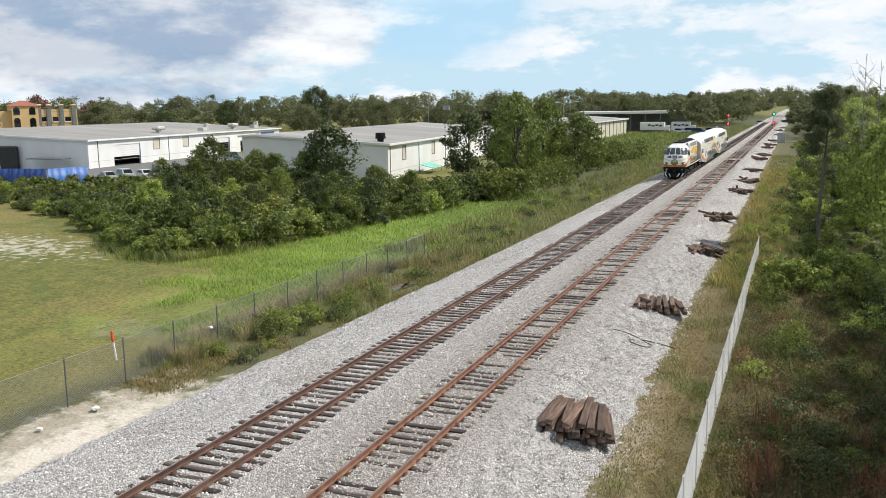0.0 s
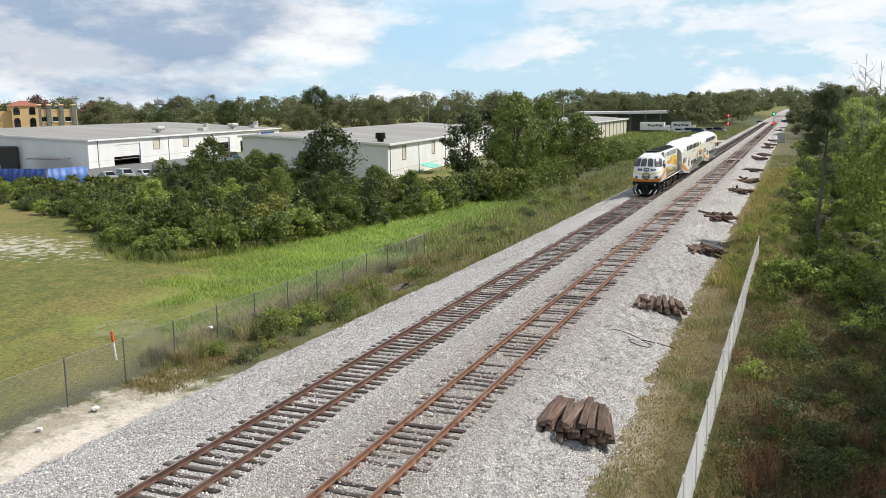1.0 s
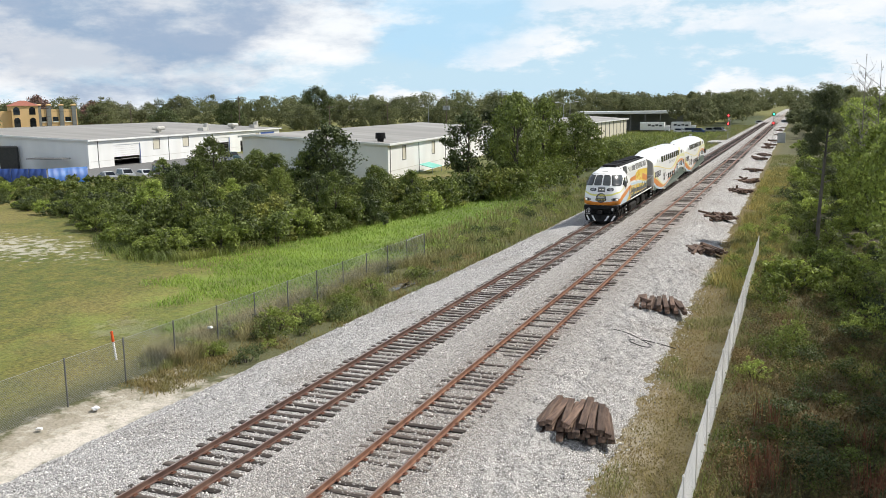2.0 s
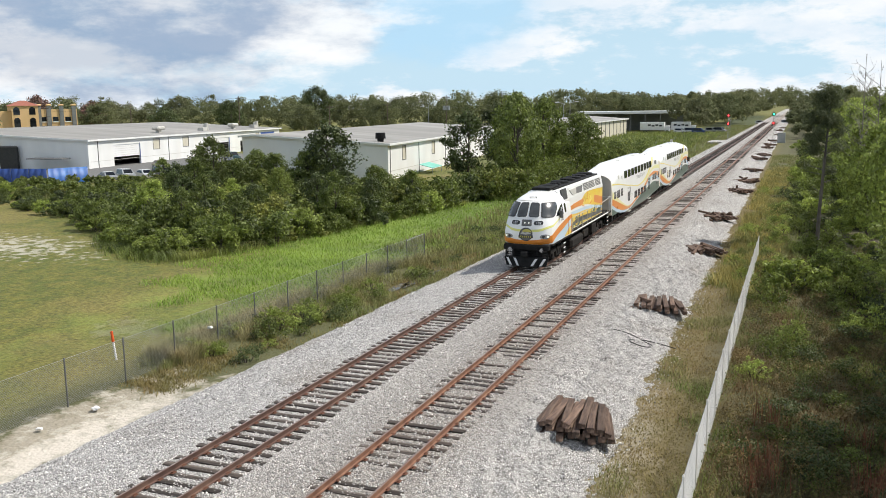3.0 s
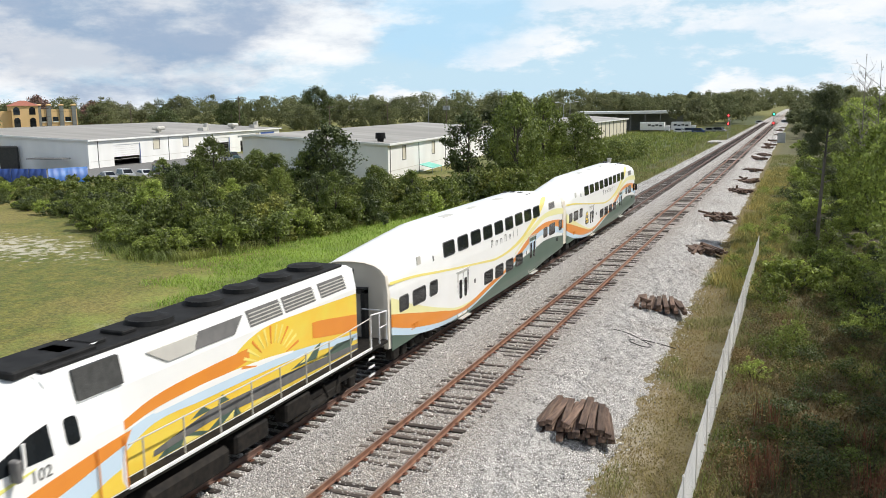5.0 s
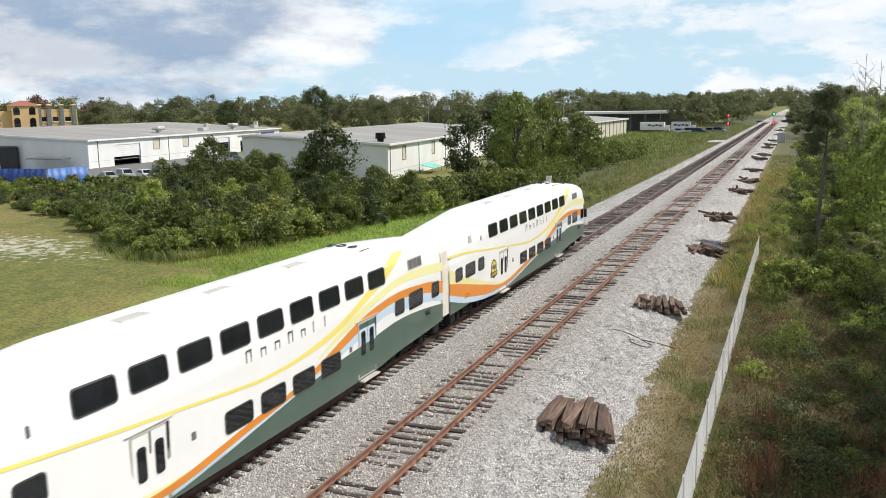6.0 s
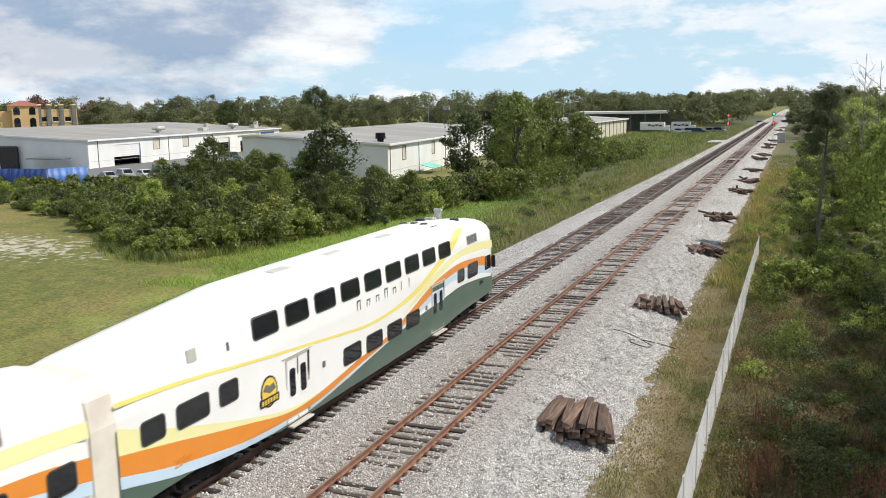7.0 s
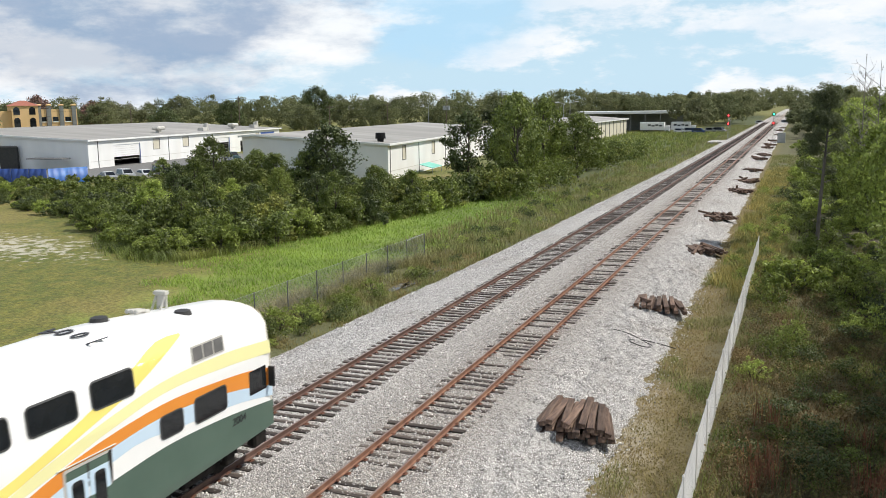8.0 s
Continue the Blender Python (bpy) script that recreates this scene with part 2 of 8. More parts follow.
M = {
    "ballast": stone_mat("ballast", (0.86, 0.84, 0.815), (0.235, 0.225, 0.215), (0.60, 0.585, 0.565), 0.060, (0.59, 0.525, 0.455), 0.25),
    "stones": surf("stones", (0.71, 0.69, 0.66), (0.42, 0.405, 0.385), 8, 0.9, island=0.5),
    "tie": surf("tie", (0.06, 0.045, 0.036), (0.03, 0.024, 0.021), 5, 0.9, bump=0.6, bscale=14, objrand=0.45, stretch=(0.4, 6, 6), c3=(0.12, 0.1, 0.083), s3=1.3),
    "old_tie": surf("old_tie", (0.165, 0.105, 0.074), (0.07, 0.045, 0.035), 4, 0.9, bump=0.7, bscale=12, objrand=0.4, stretch=(6, 0.5, 6), c3=(0.27, 0.185, 0.135), s3=1.0),
    "rail": surf("rail", (0.13, 0.07, 0.052), (0.085, 0.048, 0.037), 3, 0.75, 0.1, bump=0.2, bscale=60, c3=(0.17, 0.1, 0.072), s3=0.8),
    "rail2": surf("rail2", (0.25, 0.125, 0.078), (0.16, 0.078, 0.05), 3, 0.8, 0.1, bump=0.2, bscale=60, c3=(0.28, 0.155, 0.1), s3=0.8),
    "railtop": surf("railtop", (0.22, 0.13, 0.10), (0.30, 0.24, 0.21), 1.5, 0.38, 0.6),
    "plate": surf("plate", (0.17, 0.075, 0.045), None, 8, 0.8, 0.2),
    "leaf": surf("leaf", (0.172, 0.212, 0.044), (0.092, 0.122, 0.027), 0.35, 0.55, island=0.5, trans=0.38, c3=(0.27, 0.28, 0.065), s3=0.2, objrand=0.25),
    "leaf_dark": surf("leaf_dark", (0.09, 0.118, 0.032), (0.052, 0.072, 0.021), 0.35, 0.55, island=0.5, trans=0.25, objrand=0.25),
    "leaf_bright": surf("leaf_bright", (0.33, 0.39, 0.09), (0.23, 0.29, 0.06), 0.5, 0.55, island=0.5, trans=0.5, objrand=0.25),
    # paler, greyer leaf for the distance: haze is mixed into the colour
    "leaf_far_haze": surf("leaf_far_haze", (0.195, 0.208, 0.095), (0.135, 0.152, 0.072), 0.03, 0.9, island=0.22, trans=0.45, c3=(0.185, 0.19, 0.10), s3=0.02),
    "leaf_red": surf("leaf_red", (0.22, 0.11, 0.09), (0.16, 0.11, 0.08), 0.3, 0.7, island=0.3),
    "needle": surf("needle", (0.14, 0.16, 0.07), (0.09, 0.11, 0.05), 0.6, 0.6, island=0.4, trans=0.35),
    "bark": surf("bark", (0.10, 0.085, 0.07), (0.055, 0.045, 0.038), 6, 0.95, bump=0.8, bscale=14, stretch=(1, 1, 0.3)),
    "bark_pine": surf("bark_pine", (0.15, 0.135, 0.12), (0.09, 0.08, 0.07), 6, 0.95, bump=0.6, bscale=14, stretch=(1, 1, 0.3)),
    "bark_grey": surf("bark_grey", (0.24, 0.22, 0.19), (0.15, 0.135, 0.12), 6, 0.95, bump=0.6, bscale=14, stretch=(1, 1, 0.3)),
    "grass": surf("grass", (0.26, 0.37, 0.045), (0.18, 0.29, 0.035), 0.3, 0.6, island=0.35, trans=0.35, world=True),
    "grass_dry": surf("grass_dry", (0.42, 0.36, 0.19), (0.28, 0.27, 0.11), 0.5, 0.8, island=0.4, trans=0.25, world=True),
    "grass_mid": surf("grass_mid", (0.19, 0.235, 0.06), (0.30, 0.27, 0.115), 0.35, 0.7, island=0.4, trans=0.3, world=True),
    "grass_olive": surf("grass_olive", (0.29, 0.215, 0.085), (0.195, 0.175, 0.055), 0.5, 0.8, island=0.35, trans=0.3, world=True),
    "weed_brown": surf("weed_brown", (0.22, 0.145, 0.065), (0.105, 0.105, 0.04), 0.6, 0.8, island=0.4, trans=0.2, world=True),
    "weed_yellow": surf("weed_yellow", (0.42, 0.34, 0.10), (0.27, 0.25, 0.075), 0.4, 0.8, island=0.4, trans=0.3, world=True),
    "weed_red": surf("weed_red", (0.28, 0.11, 0.06), (0.2, 0.1, 0.055), 2, 0.8, island=0.4, trans=0.2),
    "galv": surf("galv", (0.42, 0.43, 0.43), (0.32, 0.33, 0.33), 12, 0.45, 0.7),
    "chainwire": surf("chainwire", (0.30, 0.30, 0.29), (0.22, 0.22, 0.21), 12, 0.55, 0.4),
    "post_grey": surf("post_grey", (0.17, 0.17, 0.165), (0.12, 0.12, 0.115), 8, 0.6, 0.3),
    "chainbright": surf("chainbright", (0.86, 0.83, 0.77), (0.74, 0.72, 0.68), 0.6, 0.45, 0.2),
    "sheet": surf("sheet", (0.66, 0.66, 0.66), (0.52, 0.53, 0.54), 1.2, 0.45, 0.3, objrand=0.16, stretch=(3, 3, 0.25), c3=(0.62, 0.61, 0.58), s3=0.9),
    "white_wall": surf("white_wall", (0.80, 0.80, 0.78), (0.72, 0.72, 0.70), 0.25, 0.6, stretch=(1, 1, 0.3), c3=(0.74, 0.72, 0.68), s3=0.12),
    "roofing": surf("roofing", (0.30, 0.29, 0.27), (0.24, 0.235, 0.22), 0.12, 0.85, world=True, c3=(0.38, 0.37, 0.35), s3=0.05, stretch=(0.4, 2.0, 1)),
    "white_paint": surf("white_paint", (0.80, 0.80, 0.79), (0.76, 0.76, 0.75), 2, 0.4),
    "blue_paint": surf("blue_paint", (0.03, 0.075, 0.27), (0.05, 0.10, 0.32), 1.0, 0.5),
    "blue_tarp": surf("blue_tarp", (0.03, 0.16, 0.46), (0.04, 0.10, 0.33), 0.5, 0.5, bump=0.5, bscale=3),
    "cream": surf("cream", (0.60, 0.56, 0.45), (0.54, 0.50, 0.40), 0.4, 0.6),
    "ochre": surf("ochre", (0.68, 0.46, 0.23), (0.62, 0.42, 0.2), 0.2, 0.8),
    "rooftile": surf("rooftile", (0.36, 0.13, 0.085), (0.28, 0.10, 0.07), 1.5, 0.8, bump=0.5, bscale=5),
    "greystone": surf("greystone", (0.20, 0.21, 0.20), (0.15, 0.16, 0.16), 0.5, 0.8),
    "dark": surf("dark", (0.02, 0.02, 0.02), (0.035, 0.033, 0.03), 3, 0.6),
    "under": surf("under", (0.011, 0.010, 0.0095), (0.026, 0.022, 0.018), 5, 0.75, 0.1, bump=0.3, bscale=20, spec=0.2),
    "steel": surf("steel", (0.32, 0.31, 0.30), (0.25, 0.24, 0.23), 5, 0.4, 0.8),
    "glass": glass_dark("glass"),
    "glass_cab": glass_dark("glass_cab", (0.05, 0.055, 0.058), 0.22),
    "gasket": surf("gasket", (0.06, 0.06, 0.058), None, 3, 0.5),
    "white": surf("white", (0.88, 0.88, 0.865), (0.84, 0.84, 0.82), 0.8, 0.32, coat=0.3, c3=(0.86, 0.855, 0.83), s3=0.35),
    "shroud": surf("shroud", (0.74, 0.69, 0.60), (0.68, 0.63, 0.54), 1.5, 0.6, bump=0.2, bscale=6, c3=(0.62, 0.56, 0.48), s3=0.8),
    "endcream": surf("endcream", (0.66, 0.61, 0.52), (0.60, 0.55, 0.47), 1.2, 0.6),
    "silver": surf("silver", (0.55, 0.53, 0.48), (0.49, 0.47, 0.43), 1.2, 0.45, 0.15),
    "yellow": surf("yellow", (0.88, 0.75, 0.2), (0.85, 0.72, 0.2), 1.0, 0.35, coat=0.3),
    "paleyellow": surf("paleyellow", (0.84, 0.80, 0.40), (0.82, 0.78, 0.40), 1.0, 0.35, coat=0.3),
    "olive_gold": surf("olive_gold", (0.50, 0.44, 0.09), (0.46, 0.40, 0.08), 2.0, 0.4),
    "limeyellow": surf("limeyellow", (0.78, 0.76, 0.22), (0.76, 0.74, 0.24), 1.0, 0.35, coat=0.3),
    "sunyellow": surf("sunyellow", (0.84, 0.55, 0.06), (0.82, 0.62, 0.08), 1.2, 0.38, coat=0.3),
    "orange": surf("orange", (0.76, 0.27, 0.035), (0.73, 0.25, 0.035), 1.0, 0.35, coat=0.3),
    "skyblue": surf("skyblue", (0.56, 0.70, 0.82), (0.54, 0.68, 0.80), 1.0, 0.35, coat=0.3),
    "green": surf("green", (0.085, 0.135, 0.105), (0.075, 0.122, 0.095), 1.0, 0.36, coat=0.3),
    "roofblack": surf("roofblack", (0.011, 0.011, 0.011), (0.02, 0.02, 0.02), 3, 0.7, spec=0.15),
    "grey": surf("grey", (0.16, 0.155, 0.15), (0.12, 0.118, 0.115), 3, 0.6),
    "grille": surf("grille", (0.075, 0.075, 0.072), (0.05, 0.05, 0.048), 6, 0.55, 0.3, bump=0.5, bscale=30),
    "ink": surf("ink", (0.03, 0.03, 0.035), None, 3, 0.5),
    "letter_white": surf("letter_white", (0.8, 0.8, 0.8), None, 3, 0.5),
    "lamp": surf("lamp", (0.9, 0.88, 0.8), None, 3, 0.2, glow=((1.0, 0.93, 0.75), 0.5)),
    "lens": surf("lens", (0.5, 0.5, 0.5), None, 3, 0.12, 0.4),
    "red_light": surf("red_light", (0.6, 0.02, 0.02), None, 3, 0.3, glow=((1.0, 0.05, 0.05), 5.0)),
    "green_light": surf("green_light", (0.02, 0.5, 0.3), None, 3, 0.3, glow=((0.05, 1.0, 0.5), 3.0)),
    "wood_pole": surf("wood_pole", (0.16, 0.12, 0.09), (0.11, 0.085, 0.065), 3, 0.9),
    "orange_marker": surf("orange_marker", (0.75, 0.10, 0.015), None, 3, 0.5),
    "puddle": surf("puddle", (0.10, 0.095, 0.085), None, 0.8, 0.05),
    "rag": surf("rag", (0.75, 0.74, 0.72), (0.6, 0.6, 0.58), 5, 0.8),
    "teal": surf("teal", (0.20, 0.55, 0.45), (0.17, 0.48, 0.40), 1, 0.6),
    "tyre": surf("tyre", (0.02, 0.02, 0.02), None, 5, 0.85),
}


def paint(name, c):
    return surf(name, c, tuple(x * 0.9 for x in c), 1.0, 0.25, 0.2, coat=0.8)


# ---- mesh helpers ----
def mesh_of(name, verts, faces, mat, smooth=False):
    me = bpy.data.meshes.new(name)
    me.from_pydata([tuple(v) for v in verts], [], [tuple(f) for f in faces])
    for m in (mat if isinstance(mat, (list, tuple)) else [mat]):
        me.materials.append(m)
    if smooth:
        me.shade_smooth()
    me.update()
    return me


def finish(name, bm, mat, smooth=False):
    me = bpy.data.meshes.new(name)
    bmesh.ops.recalc_face_normals(bm, faces=bm.faces)
    bm.to_mesh(me)
    bm.free()
    me.materials.append(mat)
    if smooth:
        me.shade_smooth()
    return me


def part(name, data, material, parent, label="", m=None, smooth=False):
    """One mesh object under a thing; data is a bmesh or a mesh."""
    me = data if isinstance(data, bpy.types.Mesh) else finish(name, data, material, smooth)
    ob = new(name, me)
    ob.parent = parent
    if m is not None:
        ob.matrix_basis = m
    if label:
        ob["label"] = label
    return ob


def empty(name, m=None):
    ob = new(name)
    ob.empty_display_size = 0.2
    if m is not None:
        ob.matrix_basis = m
    return ob


def box(bm, x0, x1, y0, y1, z0, z1, bevel=0.0, m=None):
    r = bmesh.ops.create_cube(bm, size=1.0)
    vs = r["verts"]
    for v in vs:
        v.co = Vector((x0 + (v.co.x + 0.5) * (x1 - x0), y0 + (v.co.y + 0.5) * (y1 - y0), z0 + (v.co.z + 0.5) * (z1 - z0)))
    if bevel:
        es = list({e for v in vs for e in v.link_edges})
        r2 = bmesh.ops.bevel(bm, geom=es, offset=bevel, segments=1, affect="EDGES", clamp_overlap=True)
        vs = list({v for v in vs if v.is_valid} | {v for v in r2["verts"] if v.is_valid})
    if m is not None:
        bmesh.ops.transform(bm, matrix=m, verts=vs)
    return bm


def tube(bm, a, b, r0, r1=None, seg=8):
    a, b = Vector(a), Vector(b)
    d = b - a
    m = Matrix.Translation((a + b) / 2) @ d.to_track_quat("Z", "Y").to_matrix().to_4x4()
    bmesh.ops.create_cone(bm, cap_ends=True, segments=seg, radius1=r0, radius2=r0 if r1 is None else r1, depth=d.length, matrix=m)
    return bm


def nb():
    return bmesh.new()


def text_mesh(body, size, mat, depth=0.004):
    cu = bpy.data.curves.new("writing", "FONT")
    cu.body, cu.size, cu.extrude, cu.align_x, cu.align_y = body, size, depth, "CENTER", "CENTER"
    ob = bpy.data.objects.new("writing", cu)
    scene.collection.objects.link(ob)
    dg = bpy.context.evaluated_depsgraph_get()
    me = bpy.data.meshes.new_from_object(ob.evaluated_get(dg))
    bpy.data.objects.remove(ob)
    me.materials.clear()
    me.materials.append(mat)
    return me


# ---- ground ----
GZ = -1.1


def ground_z(x, y):
    bumpy = 0.12 * noise.noise(Vector((x * 0.05, y * 0.05, 3.0)))
    near = 1.0 if abs(x) < 400 else 0.0
    d = 0.0
    if -9.5 < x < -5.0:
        d = -0.16 * math.sin((x + 9.5) / 4.5 * math.pi)
    if x > 13.5:
        d -= 0.7 * min(1.0, (x - 13.5) / 6.0)
    return GZ + bumpy * near * min(1.0, max(0.0, (abs(x - 2) - 9.0) / 6.0)) + d


def build_ground():
    xs = sorted(set([-2500, -1500, -900, -600, -400, -300, -220, -160, -130, -110] + [-100 + i * 3 for i in range(28)] + [-16 + i * 0.75 for i in range(56)]
                    + [26 + i * 3 for i in range(12)] + [80, 120, 200, 320, 600, 1200, 2500]))
    ys = sorted(set([-400, -150, -60, -20] + [-8 + i * 1.5 for i in range(75)] + [105 + 6 * i for i in range(30)] + [300, 340, 400, 500, 700, 1000, 1500, 2500, 4000]))
    vs = [(x, y, ground_z(x, y)) for y in ys for x in xs]
    n = len(xs)
    fs = [(j * n + i, j * n + i + 1, (j + 1) * n + i + 1, (j + 1) * n + i) for j in range(len(ys) - 1) for i in range(n - 1)]
    m = surf("turf", (0.15, 0.142, 0.025), (0.084, 0.105, 0.016), 0.8, 0.9, bump=1.0, bscale=7, fine=(5.0, 0.6), dist=0.08, world=True, c3=(0.20, 0.165, 0.045), s3=0.09, edge3=(0.45, 0.7))
    N, L = m.node_tree.nodes, m.node_tree.links
    b = N["Principled BSDF"]
    prev = b.inputs["Base Color"].links[0].from_socket
    pos = N.new("ShaderNodeNewGeometry").outputs["Position"]

    def region(centre, radius, soft, col, prev, amp, nscale, squash=(1, 1, 1), top=1.0):
        off = N.new("ShaderNodeVectorMath")
        off.operation = "SUBTRACT"
        L.new(pos, off.inputs[0])
        off.inputs[1].default_value = centre
        sc = N.new("ShaderNodeVectorMath")
        sc.operation = "MULTIPLY"
        L.new(off.outputs[0], sc.inputs[0])
        sc.inputs[1].default_value = squash
        ln = N.new("ShaderNodeVectorMath")
        ln.operation = "LENGTH"
        L.new(sc.outputs[0], ln.inputs[0])
        n = N.new("ShaderNodeTexNoise")
        n.inputs["Scale"].default_value, n.inputs["Detail"].default_value, n.inputs["Roughness"].default_value = nscale, 9, 0.65
        L.new(pos, n.inputs["Vector"])
        ma = N.new("ShaderNodeMath")
        ma.operation = "MULTIPLY_ADD"
        L.new(n.outputs[0], ma.inputs[0])
        ma.inputs[1].default_value = amp
        L.new(ln.outputs["Value"], ma.inputs[2])
        mr = N.new("ShaderNodeMapRange")
        mr.inputs[1].default_value, mr.inputs[2].default_value, mr.inputs[3].default_value, mr.inputs[4].default_value = radius + amp * 0.5, radius + amp * 0.5 + soft, top, 0.0
        L.new(ma.outputs[0], mr.inputs[0])
        mx = N.new("ShaderNodeMix")
        mx.data_type = "RGBA"
        L.new(mr.outputs[0], mx.inputs[0])
        L.new(prev, mx.inputs[6])
        mx.inputs[7].default_value = (*col, 1)
        return mx.outputs[2]
    c = prev
    # sand by the fence, bare patches in the mown field, brown verge, bright meadow strip, far yard
    c = region((-17, 72, GZ), 3.0, 4, (0.21, 0.29, 0.045), c, 8, 0.3, (1, 0.16, 0))
    c = region((-34, 240, GZ), 16, 8, (0.115, 0.135, 0.04), c, 12, 0.1, (1, 0.22, 0))
    c = region((-8.5, 70, GZ), 2.0, 2.0, (0.10, 0.10, 0.04), c, 3, 0.5, (1, 0.02, 0))
    c = region((-7.8, 21, GZ), 1.3, 1.0, (0.50, 0.455, 0.38), c, 7, 0.9, (1, 0.26, 0), 0.85)
    c = region((-7.2, 20.5, GZ), 0.4, 0.8, (0.64, 0.58, 0.50), c, 5, 1.6, (1, 0.22, 0), 0.8)
    c = region((-9.0, 22, GZ), 0.4, 0.6, (0.27, 0.235, 0.17), c, 5, 2.2, (1, 0.22, 0), 0.7)
    c = region((-46, 51, GZ), 0.5, 2.5, (0.48, 0.45, 0.37), c, 28, 1.1, (0.35, 0.8, 0), 0.8)
    c = region((-16, 33, GZ), 0.3, 0.8, (0.40, 0.37, 0.27), c, 9, 1.4, (0.6, 0.7, 0), 0.25)
    c = region((11.4, 60, GZ), 1.8, 1.0, (0.155, 0.12, 0.05), c, 2.4, 0.7, (1, 0.012, 0))
    c = region((10.5, 25, GZ), 0.2, 0.7, (0.42, 0.37, 0.28), c, 2.6, 0.8, (1, 0.10, 0), 0.6)
    # dark soil along the wood, with the trees' shade put into its colour
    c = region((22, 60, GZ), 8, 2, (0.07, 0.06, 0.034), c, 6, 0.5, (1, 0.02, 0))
    c = region((-15, 420, GZ), 9, 3, (0.075, 0.09, 0.03), c, 6, 0.2, (1, 0.03, 0))
    c = region((16, 330, GZ), 4.5, 2, (0.10, 0.095, 0.038), c, 3, 0.3, (1, 0.015, 0))
    c = region((-110, 122, GZ), 20, 1.5, (0.15, 0.15, 0.145), c, 3, 0.2, (1, 0.35, 0))
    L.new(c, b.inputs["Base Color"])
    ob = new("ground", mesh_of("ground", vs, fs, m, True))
    tagged(ob, "mown grass field with sandy bare patches and brown verges", "ground", kind="structure")


build_ground()

# ---- track bed ----
BED = [(-6.5, -1.2), (-5.9, -0.98), (-4.4, -0.62), (-2.4, -0.27), (-1.5, -0.214), (1.5, -0.214), (2.2, -0.29), (3.0, -0.225), (6.1, -0.225), (6.6, -0.28), (8.3, -0.72), (9.7, -1.0), (10.3, -1.2)]


def bed_z(x):
    for (a, za), (b, zb) in zip(BED, BED[1:]):
        if a <= x <= b:
            return za + (zb - za) * (x - a) / (b - a)
    return GZ


def shoulder(y):
    """How far the left shoulder spreads along the line."""
    pts = [(15, 1.0), (25, 0.97), (60, 0.76), (100, 0.70), (160, 0.60), (260, 0.52)]
    for (a, va), (b, vb) in zip(pts, pts[1:]):
        if y < b:
            return va + (vb - va) * max(0.0, y - a) / (b - a)
    return 0.52


def bed_wobble(x, y):
    """Uneven heaps of the dumped stone, calmer between the rails, furrowed down the outer bank."""
    wob = 0.06 * noise.noise(Vector((x * 0.9, y * 0.7, 0))) + 0.07 * noise.noise(Vector((x * 1.6, y * 1.5, 9))) + 0.05 * noise.noise(Vector((x * 4.1, y * 3.7, 2)))
    if x > 6.4:
        k = min(1.0, (x - 6.4) / 0.8) * min(1.0, max(0.25, (10.6 - x) / 2.0))
        furrow = 0.5 - abs(noise.noise(Vector((x * 0.55 + y * 0.25, y * 1.25, 4))))
        wob += k * (0.30 * furrow - 0.08 + 0.22 * noise.noise(Vector((x * 2.9, y * 2.7, 7))))
    return wob * (0.25 if -1.6 < x < 6.2 else 1.0)


def build_bed():
    xs = [-6.5 + i * 0.14 for i in range(121)]
    ys = [-40 + i * 2.0 for i in range(25)] + [10 + i * 0.16 for i in range(375)] + [70 + i * 0.5 for i in range(80)] + [110 + i * 2 for i in range(50)] + [210 + i * 6 for i in range(75)] + [700, 900, 1400]
    vs = []
    for y in ys:
        for i, x in enumerate(xs):
            xx = x + (0.35 * noise.noise(Vector((y * 0.25, x, 5))) if i < 4 or i > 116 else 0)
            if xx < -2.5:
                xx = -2.5 + (xx + 2.5) * shoulder(y)
            vs.append((xx, y, bed_z(min(10.3, max(-6.5, x))) + bed_wobble(x, y)))
    n = len(xs)
    fs = [(j * n + i, j * n + i + 1, (j + 1) * n + i + 1, (j + 1) * n + i) for j in range(len(ys) - 1) for i in range(n - 1)]
    ob = new("track_bed", mesh_of("track_bed", vs, fs, M["ballast"], True))
    tagged(ob, "pale grey crushed stone ballast bank under two tracks", "ballast", kind="structure")


build_bed()


